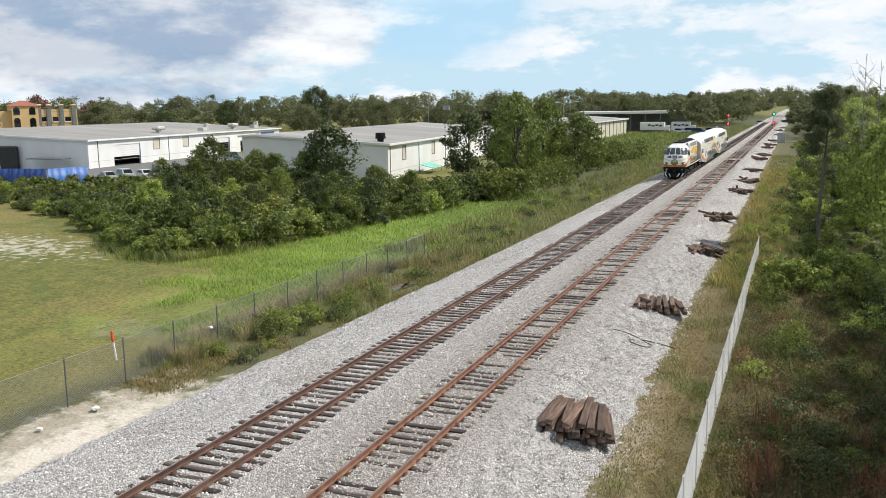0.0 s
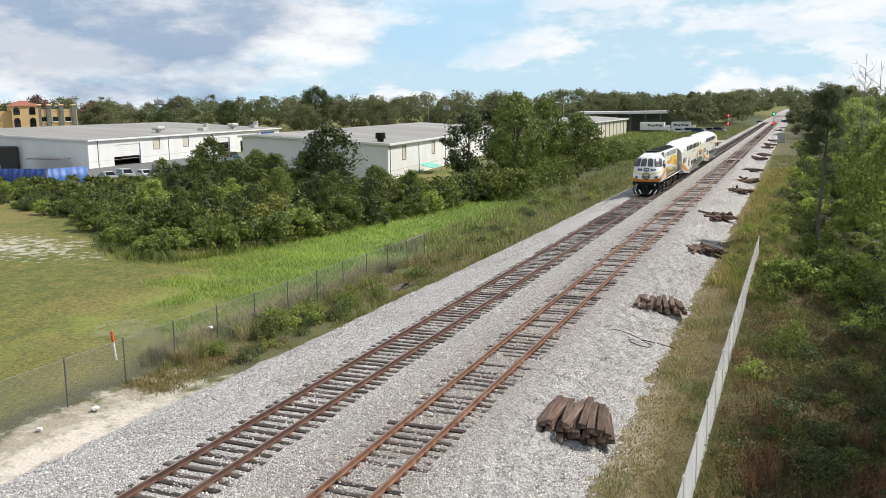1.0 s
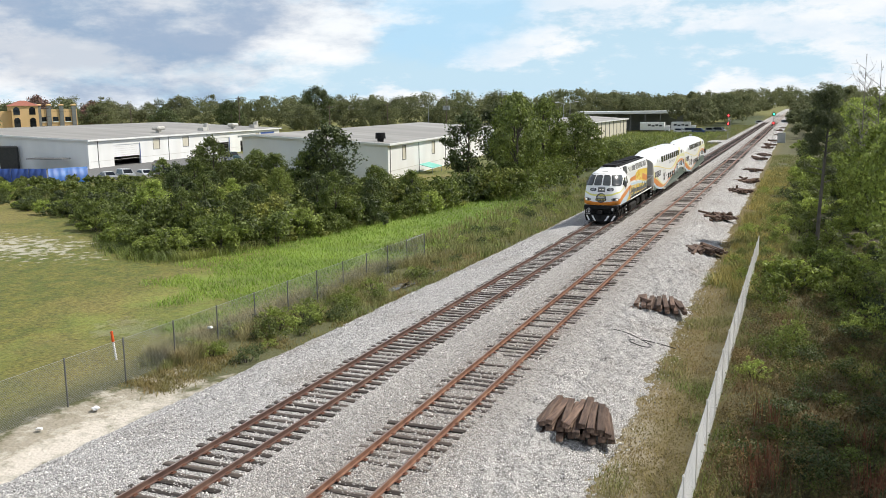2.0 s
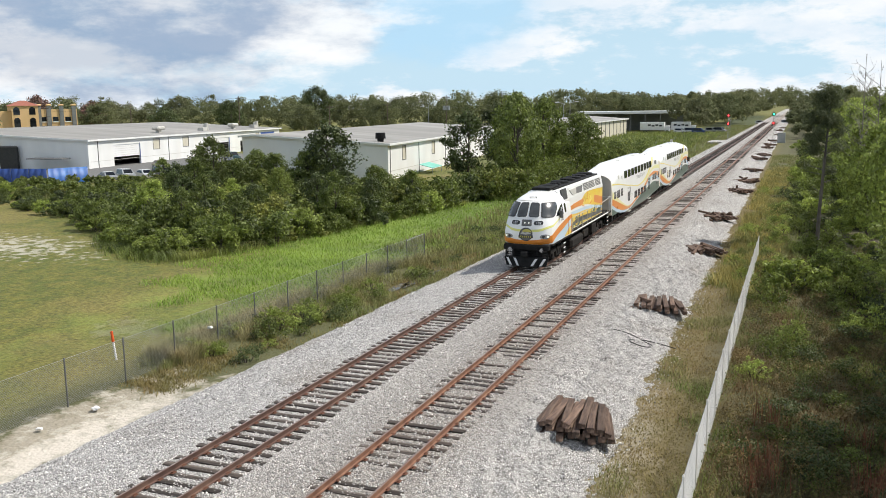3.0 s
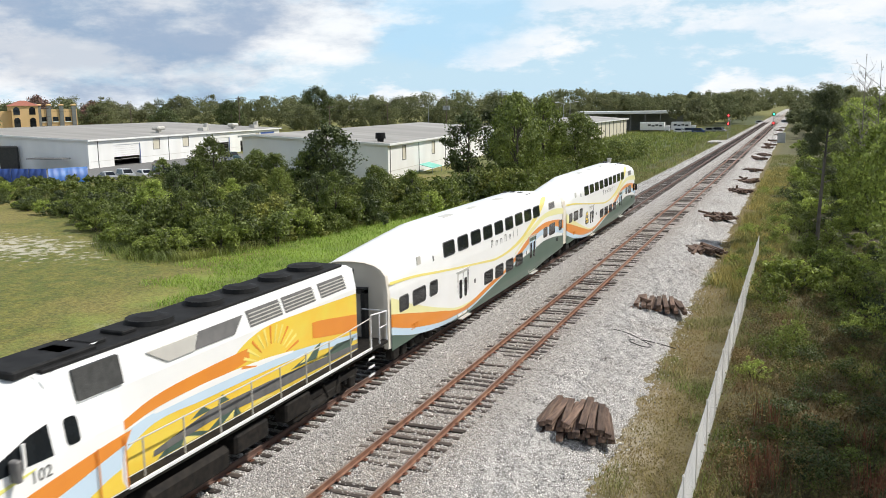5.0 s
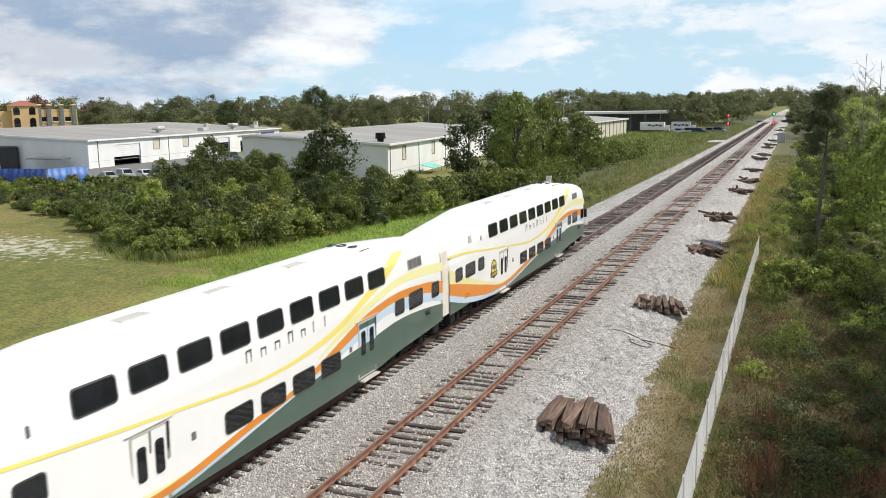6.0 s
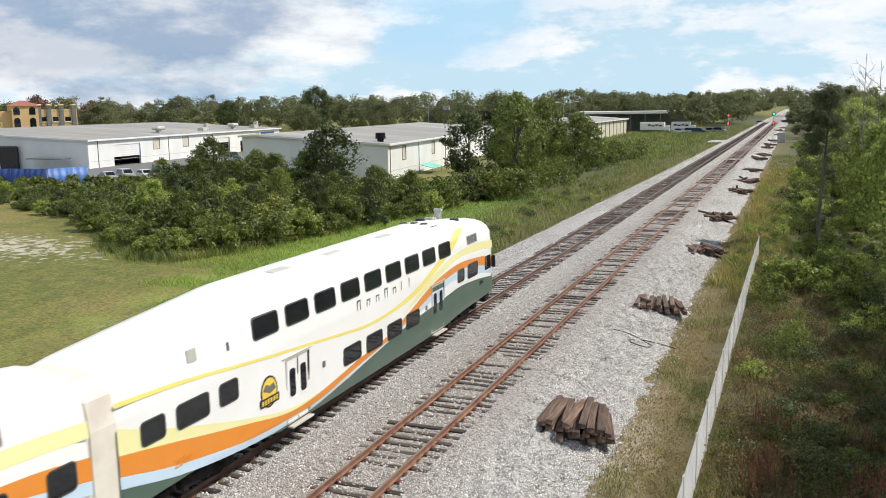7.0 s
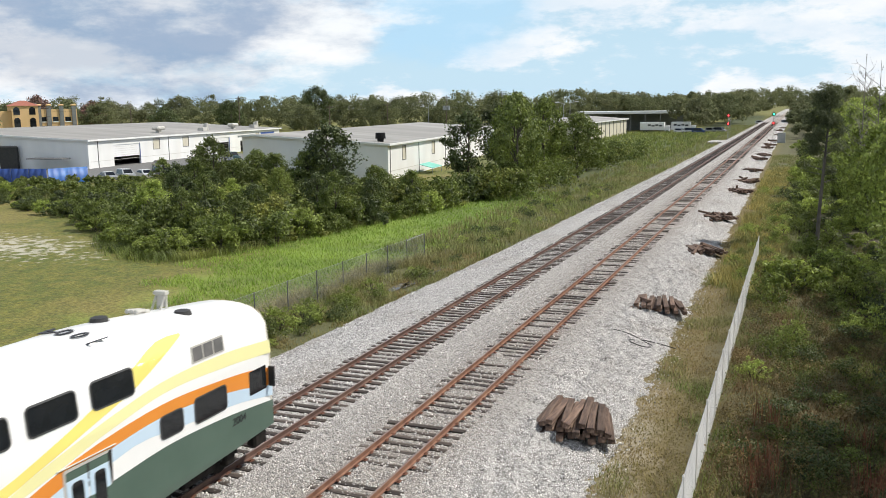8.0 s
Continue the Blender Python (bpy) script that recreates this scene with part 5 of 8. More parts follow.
            part("mural_leaf", slab(pts, hw, 0.012, 0.02, sg, "mural_leaf", M["green"]), None, hood)
        for pts in ([(11.0, 1.49), (10.3, 1.49), (10.9, 1.70)], [(9.3, 1.49), (8.9, 1.49), (8.8, 1.70)], [(8.4, 1.50), (6.9, 1.50), (7.4, 1.60)], [(5.4, 2.0), (5.0, 1.98), (4.4, 2.3)]):
            part("mural_leaf", slab(pts, hw, 0.016, 0.02, sg, "mural_leaf", M["yellow"]), None, hood)
        part("mural_road", slab([(12.05, 1.60), (12.0, 1.74), (9.8, 2.03), (7.06, 1.96), (1.65, 1.66), (1.65, 1.50), (4.85, 1.56), (7.08, 1.60), (9.8, 1.72)], hw, 0.020, 0.02, sg, "mural_road", M["grey"]), None, hood, "dark grey painted road of the mural")
        for s0, s1 in ((k + 1.85, k + 3.5), (k + 3.85, k + 5.6), (k + 5.75, k + 7.4)):
            g = part("radiator_grille", slab([(s0, 3.74), (s1, 3.74), (s1 + 0.12, 4.22), (s0 + 0.12, 4.22)], hw, 0.012, 0.03, sg, "radiator_grille", M["grey"]), None, hood, "grey louvred radiator grille")
            for i in range(4):
                z = 3.80 + i * 0.10
                part("louvre", slab([(s0 + 0.03, z), (s1, z), (s1, z + 0.03), (s0 + 0.03, z + 0.03)], hw, 0.024, 0.02, sg, "louvre", M["silver"]), None, g)
        part("hood_wedge", slab([(11.3, 3.76), (11.95, 4.14), (10.1, 4.14), (10.3, 3.76)], hw, 0.05, 0.06, sg, "hood_wedge", M["silver"]), None, hood, "bare metal wedge panel")
        part("hood_glazing", slab([(10.25, 3.76), (10.0, 4.16), (8.1, 4.16), (8.6, 3.74)], hw, 0.03, 0.05, sg, "hood_glazing", M["grey"]), None, hood, "dark grey slanted panel")
    # black roof with fans
    bm = nb()
    box(bm, -0.74, 0.74, -(k + 14.3), -(k + 1.5), 4.40, 4.50, 0.03)
    box(bm, -0.60, 0.60, -(k + 14.9), -(k + 12.6), 4.42, 4.60, 0.04)
    rf = part("roof_deck", bm, M["roofblack"], c, "black roof walk with cooling fans")
    for s, r in ((k + 2.7, 0.62), (k + 4.5, 0.55), (k + 6.3, 0.55), (k + 8.0, 0.55), (k + 10.2, 0.62)):
        bm = nb()
        tube(bm, (0, -s, 4.48), (0, -s, 4.63), r, r * 0.95, 24)
        tube(bm, (0, -s, 4.63), (0, -s, 4.68), r * 0.85, r * 0.5, 24)
        part("cooling_fan", bm, M["roofblack"], rf)
    for s in (k + 11.3, k + 12.3, k + 13.2):
        bm = nb()
        box(bm, -0.35, 0.35, -s - 0.25, -s + 0.25, 4.48, 4.60, 0.03)
        part("roof_hatch", bm, M["roofblack"], rf)
    # rear platform: end wall with the gap's shade put into its dark colour, gate rails
    bm = nb()
    box(bm, -1.0, 1.0, -(r0 - 0.004), -(r0 - 0.06), 1.43, 4.30, 0.02)
    part("end_wall", bm, M["dark"], c, "rear end wall of the hood, coloured dark for the shaded gap")
    for sg in (1, -1):
        bm = nb()
        for s, z in ((0.12, 2.50), (0.70, 2.54), (1.35, 2.62)):
            tube(bm, (sg * 1.48, -s, 1.40), (sg * 1.48, -s, z), 0.024, seg=6)
        tube(bm, (sg * 1.48, -0.12, 2.50), (sg * 1.48, -1.35, 2.62), 0.024, seg=6)
        tube(bm, (sg * 1.48, -0.12, 2.00), (sg * 1.48, -0.70, 2.00), 0.02, seg=6)
        tube(bm, (sg * 1.48, -0.12, 2.50), (sg * 0.5, -0.12, 2.50), 0.024, seg=6)
        part("platform_rail", bm, M["letter_white"], c, "white rear platform railing")
    # walkway, handrails, steps
    bm = nb()
    box(bm, -1.5, 1.5, -(back + 4.6), -0.05, 1.30, 1.43, 0.02)
    part("deck", bm, M["under"], c)
    for sg in (1, -1):
        bm = nb()
        box(bm, sg * 1.47, sg * 1.53, -back, -(LOC + 0.95), 1.39, 1.475, 0.01)
        part("deck_edge", bm, M["letter_white"], c, "white walkway edge")
        bm = nb()
        tube(bm, (sg * 1.48, -(LOC + 1.0), 2.52), (sg * 1.48, -(LOC + 3.2), 2.42), 0.022, seg=6)
        tube(bm, (sg * 1.48, -(LOC + 3.2), 2.42), (sg * 1.48, -(back - 0.1), 2.42), 0.022, seg=6)
        part("handrail", bm, M["silver"], c)
        for i in range(9):
            s = LOC + 1.0 + i * 1.42
            bm = nb()
            tube(bm, (sg * 1.48, -s, 1.5), (sg * 1.48, -s, 2.45), 0.022, seg=6)
            part("rail_post", bm, M["silver"], c)
        for s in (1.32, 14.85):
            bm = nb()
            for i in range(3):
                box(bm, sg * 1.44, sg * 1.47, -s - 0.22, -s + 0.22, 0.42 + i * 0.3, 0.49 + i * 0.3)
            part("step_ladder", bm, M["letter_white"], c, "white-edged boarding steps")
        bm = nb()
        box(bm, sg * 0.6, sg * 1.42, -12.65, -9.45, 0.30, 0.98, 0.14)
        box(bm, sg * 0.7, sg * 1.38, -9.2, -7.6, 0.52, 1.10, 0.08)
        part("fuel_tank", bm, M["under"], c, "black fuel tank between the bogies")
        bm = nb()
        box(bm, sg * 1.0, sg * 1.45, -(LOC + 6.4), -(LOC + 5.0), 0.6, 1.2, 0.06)
        tube(bm, (sg * 1.2, -(LOC + 5.9), 0.5), (sg * 1.2, -(LOC + 3.9), 0.5), 0.16, seg=10)
        part("air_tank", bm, M["under"], c)
    # pilot, coupler
    bm = nb()
    f = LOC + 18.19
    box(bm, -1.42, 1.42, -f, -(f - 0.5), 1.08, 1.44, 0.06)
    box(bm, -0.95, 0.95, -(f - 0.25), -(f - 1.2), 0.55, 1.10, 0.05)
    for sg in (1, -1):
        v = [bm.verts.new(p) for p in ((0, -(f + 0.32), 0.12), (sg * 1.25, -(f - 0.08), 0.12), (sg * 1.40, -(f - 0.13), 0.66), (0, -(f + 0.19), 0.66), (0, -(f - 0.3), 0.12), (sg * 1.2, -(f - 0.45), 0.12), (sg * 1.35, -(f - 0.45), 0.66), (0, -(f - 0.3), 0.66))]
        for q in ((0, 1, 2, 3), (4, 7, 6, 5), (0, 4, 5, 1), (3, 2, 6, 7), (1, 5, 6, 2)):
            bm.faces.new([v[i] for i in q])
    box(bm, -0.2, 0.2, -(f + 0.45), -f, 0.72, 1.05, 0.05)
    for x in (-0.75, 0.75, -1.1, 1.1):
        tube(bm, (x, -(f + 0.04), 1.25), (x, -(f + 0.14), 0.8), 0.035)
    for x in (-1.3, 1.3):
        tube(bm, (x, -(f - 0.2), 0.6), (x, -(f - 0.2), 1.2), 0.05)
    for z in (0.78, 0.92):
        tube(bm, (-1.3, -(f - 0.16), z), (1.3, -(f - 0.16), z), 0.025)
    pl = part("pilot", bm, M["roofblack"], c, "black snow-plough pilot with coupler and hoses")
    for sg in (1, -1):
        for x0 in (0.35, 0.85):
            bm = nb()
            def pp(x, z):
                g = 0.32 - 0.20 * (z - 0.12) / 0.83 - (0.42 - 0.15 * (z - 0.12) / 0.83) * x / 1.4
                return (sg * x, -(f + g + 0.02), z)
            q = [pp(x0, 0.16), pp(x0 + 0.16, 0.16), pp(x0 + 0.42, 0.60), pp(x0 + 0.26, 0.60)]
            vv = [bm.verts.new(p) for p in q] + [bm.verts.new((p[0], p[1] + 0.015, p[2])) for p in q]
            for fc in ((0, 1, 2, 3), (7, 6, 5, 4), (0, 4, 5, 1), (1, 5, 6, 2), (2, 6, 7, 3), (3, 7, 4, 0)):
                bm.faces.new([vv[i] for i in fc])
            part("chevron", bm, M["letter_white"], pl, "white warning stripe")
        bm = nb()
        tube(bm, (sg * 1.0, -f, 1.12), (sg * 1.0, -(f + 0.1), 1.12), 0.13, 0.11, 14)
        part("ditch_light", bm, M["lens"], pl)
    bogie(c, LOC + 3.3, 2.8)
    bogie(c, LOC + 14.9, 2.8)
    return c


coach_rear = coach("cab_coach", "white double-deck cab coach with orange, yellow and green stripes", "2004", True)
coach_mid = coach("passenger_coach", "white double-deck coach with orange, yellow and green stripes", "3002", False)
loco = locomotive()


# ---- fences ----
def chain_fence(label, a, b, top, n, pitch, r, brace, wire_mat):
    f = empty("chain_link_fence")
    tagged(f, label, "fence", group="chain-link fences")
    a, b = Vector(a), Vector(b)
    bm = nb()
    tube(bm, (0, 0, -0.3), (0, 0, top - GZ), 0.032, seg=8)
    tube(bm, (0, 0, top - GZ), (0, 0, top - GZ + 0.05), 0.042, 0.015, seg=8)
    post = finish("post", bm, M["post_grey"])
    post_bright = post.copy()
    post_bright.materials[0] = M["chainbright"]
    for i in range(n):
        p = a.lerp(b, i / (n - 1))
        part("post", post if brace else post_bright, None, f, m=pose(p.x, p.y, GZ))
    L = (b - a).length
    vs, fs = [], []
    hgt = top - GZ - 0.06
    def wire(y0, z0, y1, z1):
        k = len(vs)
        d = Vector((0, y1 - y0, z1 - z0)).normalized()
        s = Vector((0, -d.z, d.y)) * r
        for y, z in ((y0, z0), (y1, z1)):
            for o in (Vector((r, 0, 0)) + s * 0.6, Vector((-r, 0, 0)) + s * 0.6, s * -1.1):
                vs.append((a.x + (b.x - a.x) * y / L + o.x, a.y + y + o.y, GZ + 0.03 + z + o.z))
        fs.extend([(k, k + 1, k + 4, k + 3), (k + 1, k + 2, k + 5, k + 4), (k + 2, k, k + 3, k + 5)])
    y = -hgt
    while y < L:
        for sg in (1, -1):
            ya, yb = (y, y + hgt) if sg > 0 else (y + hgt, y)
            za, zb = 0.0, hgt
            if min(ya, yb) < 0 or max(ya, yb) > L:
                lo, hi = max(0, min(ya, yb)), min(L, max(ya, yb))
                if hi <= lo:
                    continue
                def zat(q):
                    return hgt * (q - ya) / (yb - ya)
                ya, yb, za, zb = lo, hi, zat(lo), zat(hi)
            wire(ya, za, yb, zb)
        y += pitch * 1.414
    tagged(part("wire_mesh", mesh_of("wire_mesh", vs, fs, wire_mat), None, f), kind="stuff")
    bm = nb()
    tube(bm, (a.x, a.y, top - 0.01), (b.x, b.y, top - 0.01), 0.008, seg=6)
    part("top_wire", bm, M["galv"], f)
    if not brace:
        return
    p, q = a.lerp(b, (n - 2) / (n - 1)), b
    bm = nb()
    tube(bm, (p.x, p.y, top - 0.1), (q.x, q.y, top - 0.02), 0.022, seg=6)
    part("end_brace", bm, M["galv"], f)


chain_fence("galvanised chain-link fence along the weedy verge", (-9.85, 8.0, 0), (-9.75, 56.6, 0), 0.72, 17, 0.065, 0.0034, True, M["chainwire"])
chain_fence("bright galvanised chain-link fence at the foot of the bank", (12.72, 12.0, 0), (12.80, 63.0, 0), 0.58, 18, 0.055, 0.0027, False, M["chainbright"])


# ---- stacks of old ties ----
def tie_stack(x, y, n, layers, seed, spread, turn=0.0, tail=0):
    rnd = random.Random(seed)
    z0 = bed_z(x) - 0.02
    st = empty("tie_stack", pose(x, y, z0, 0, 0, turn))
    tagged(st, "heap of discarded brown wooden railway ties on the ballast", "timber stack", group="stacks of old ties")
    for layer in range(layers):
        m = n - layer
        for i in range(m):
            bm = nb()
            l = rnd.uniform(2.3, 2.6)
            box(bm, -0.115, 0.115, -l / 2, l / 2, 0, 0.18, 0.02)
            bmesh.ops.subdivide_edges(bm, edges=[e for e in bm.edges if abs(e.verts[0].co.y - e.verts[1].co.y) > 1], cuts=5)
            for v in bm.verts:
                v.co += Vector((rnd.uniform(-0.012, 0.012), rnd.uniform(-0.03, 0.03), rnd.uniform(-0.012, 0.012)))
            px = (i - (m - 1) / 2) * spread + rnd.uniform(-0.04, 0.04)
            rz = 4.5 * (px + 1.2) + rnd.gauss(0, 2.5)
            sag = 0.10 * (layer / layers) * px * px
            part("old_tie", bm, M["old_tie"], st, m=pose(px, rnd.uniform(-0.18, 0.18), max(0.02, 0.02 + layer * 0.205 + 0.05 * rnd.random() - sag), rnd.gauss(0, 1.5), px * 9.0 * layer / layers + rnd.gauss(0, 9), rz))
    for i in range(tail):
        bm = nb()
        box(bm, -0.115, 0.115, -0.7, 0.7, 0, 0.18, 0.02)
        part("old_tie", bm, M["old_tie"], st, m=pose(rnd.uniform(-0.8, 1.2), rnd.uniform(-1.1, 1.1), 0.16 + 0.3 * rnd.random(), rnd.gauss(0, 14), rnd.gauss(0, 20), rnd.uniform(-80, 80)))


tie_stack(8.62, 26.8, 9, 3, 21, 0.285, 0)
tie_stack(8.62, 45.0, 8, 2, 22, 0.34, 2, 1)
tie_stack(9.05, 63.8, 8, 2, 23, 0.30, 18, 3)
tie_stack(8.50, 82.0, 8, 2, 24, 0.32, 30, 8)
tie_stack(8.65, 108.0, 8, 2, 25, 0.34, 35, 5)
tie_stack(8.80, 122.0, 7, 2, 26, 0.34, 50, 5)
for k, (sx, sy) in enumerate(((8.6, 142), (8.3, 170), (8.6, 184), (8.2, 212), (8.6, 228), (8.6, 252), (9.0, 300), (8.0, 340), (8.8, 380))):
    tie_stack(sx, sy, 7, 2, 40 + k, 0.36, 50, 2)


def cable():
    cu = bpy.data.curves.new("cable", "CURVE")
    cu.dimensions, cu.bevel_depth = "3D", 0.018
    sp = cu.splines.new("NURBS")
    pts = [(7.5, 38.6), (8.2, 38.9), (8.9, 38.2), (9.6, 37.9), (9.2, 37.3), (8.4, 37.5), (8.3, 38.1), (9.3, 38.6), (10.4, 38.3)]
    sp.points.add(len(pts) - 1)
    for p, (x, y) in zip(sp.points, pts):
        p.co = (x, y, bed_z(x) + 0.06, 1)
    sp.use_endpoint_u = True
    tagged(new("cable", cu), "dark loose cable lying on the ballast", "cable").data.materials.append(M["dark"])


cable()


# ---- signals and small trackside things ----
def signal(x, y, top, lights, label):
    s = empty("railway_signal", pose(x, y, GZ))
    tagged(s, label, "railway signal", group="signals")
    bm = nb()
    tube(bm, (0, 0, -0.2), (0, 0, top), 0.07, seg=10)
    part("mast", bm, M["galv"], s)
    bm = nb()
    box(bm, -0.4, 0.4, -0.4, 0.4, -0.2, 0.5, 0.04)
    part("base", bm, M["greystone"], s)
    bm = nb()
    for x2 in (0.25, 0.6):
        tube(bm, (x2, 0.25, 0), (x2, 0.25, top - 1.0), 0.025, seg=6)
    for i in range(int(top / 0.45)):
        tube(bm, (0.25, 0.25, 0.3 + i * 0.42), (0.6, 0.25, 0.3 + i * 0.42), 0.016, seg=6)
    part("ladder", bm, M["galv"], s)
    for z, mat in lights:
        bm = nb()
        tube(bm, (0, -0.12, z), (0, -0.16, z), 0.52, seg=20)
        box(bm, -0.2, 0.2, -0.12, 0.25, z - 0.35, z + 0.35, 0.04)
        tube(bm, (0, -0.16, z + 0.16), (0, -0.5, z + 0.14), 0.19, 0.17, seg=14)
        h = part("signal_head", bm, M["dark"], s, "black round signal head")
        bm = nb()
        bmesh.ops.create_uvsphere(bm, u_segments=12, v_segments=8, radius=0.24, matrix=Matrix.Translation((0, -0.46, z + 0.02)))
        part("signal_lens", bm, mat, h, "glowing signal lens")
    return s


signal(-3.7, 262, 7.7, ((7.2, M["red_light"]), (4.9, M["red_light"])), "railway signal mast showing two red lights")
signal(8.45, 262, 8.0, ((7.5, M["green_light"]), (5.0, M["red_light"])), "railway signal mast showing green over red")


def cabinet(x, y, w, d, h, mat, label):
    c = empty("equipment_cabinet", pose(x, y, GZ + 0.05))
    tagged(c, label, "equipment cabinet")
    bm = nb()
    box(bm, -w / 2, w / 2, -d / 2, d / 2, 0, h, 0.03)
    part("body", bm, mat, c)
    bm = nb()
    box(bm, -w / 2 - 0.06, w / 2 + 0.06, -d / 2 - 0.06, d / 2 + 0.06, h, h + 0.08, 0.02)
    part("lid", bm, mat, c)
    for k in (-1, 1):
        bm = nb()
        box(bm, k * w / 4 - w / 4 + 0.03, k * w / 4 + w / 4 - 0.03, -d / 2 - 0.02, -d / 2, 0.1, h - 0.08, 0.01)
        part("door", bm, mat, c)


cabinet(10.9, 250, 2.0, 1.6, 2.6, M["galv"], "grey metal signal equipment cabinet")
bm = nb()
box(bm, -7.8, -3.2, 245, 258, GZ - 0.2, GZ + 0.42, 0.05)
tagged(new("signal_pad", finish("signal_pad", bm, M["ballast"])), "pale stone pad around the signal foot", "stone pad", kind="structure")


def marker(x, y, h, tilt):
    m = empty("marker_post", pose(x, y, GZ, 0, tilt, 0))
    tagged(m, "white plastic marker post with an orange top", "marker post", group="marker posts")
    bm = nb()
    tube(bm, (0, 0, -0.1), (0, 0, h * 0.62), 0.05, seg=10)
    part("shaft", bm, M["white_paint"], m)
    bm = nb()
    tube(bm, (0, 0, h * 0.6), (0, 0, h), 0.065, 0.055, seg=10)
    part("cap", bm, M["orange_marker"], m)


marker(-12.62, 28.7, 1.25, -7)
marker(20.0, 34.5, 2.2, 3)


def scrap(x, y, z, s, seed, label):
    rnd = random.Random(seed)
    bm = nb()
    bmesh.ops.create_icosphere(bm, subdivisions=2, radius=s)
    for v in bm.verts:
        v.co *= rnd.uniform(0.6, 1.2)
        v.co.z *= 0.5
    ob = new("litter", finish("litter", bm, M["rag"]))
    ob.matrix_basis = pose(x, y, z)
    tagged(ob, label, "litter", group="litter")


scrap(-8.6, 23.3, GZ + 0.02, 0.16, 3, "crumpled white plastic scrap on bare sand")
scrap(-8.9, 21.0, GZ + 0.02, 0.12, 4, "white scrap of paper on bare sand")
scrap(-9.6, 31.5, -0.1, 0.13, 6, "white rag caught on the fence wire")


def puddle(x, y, rx, ry, seed):
    rnd = random.Random(seed)
    vs = [(0, 0, 0)] + [(rx * math.cos(a * math.pi / 16) * rnd.uniform(0.7, 1.1), ry * math.sin(a * math.pi / 16) * rnd.uniform(0.8, 1.1), 0) for a in range(32)]
    ob = new("puddle", mesh_of("puddle", vs, [(0, 1 + i, 1 + (i + 1) % 32) for i in range(32)], M["puddle"]))
    ob.matrix_basis = pose(x, y, GZ - 0.07)
    tagged(ob, "shallow puddle in the trackside ditch", "puddle", kind="structure")


puddle(-7.1, 50, 0.45, 3.2, 1)
puddle(-7.4, 47, 0.4, 1.6, 2)
puddle(-7.6, 200, 1.2, 9, 3)
puddle(-7.2, 95, 0.5, 8, 4)


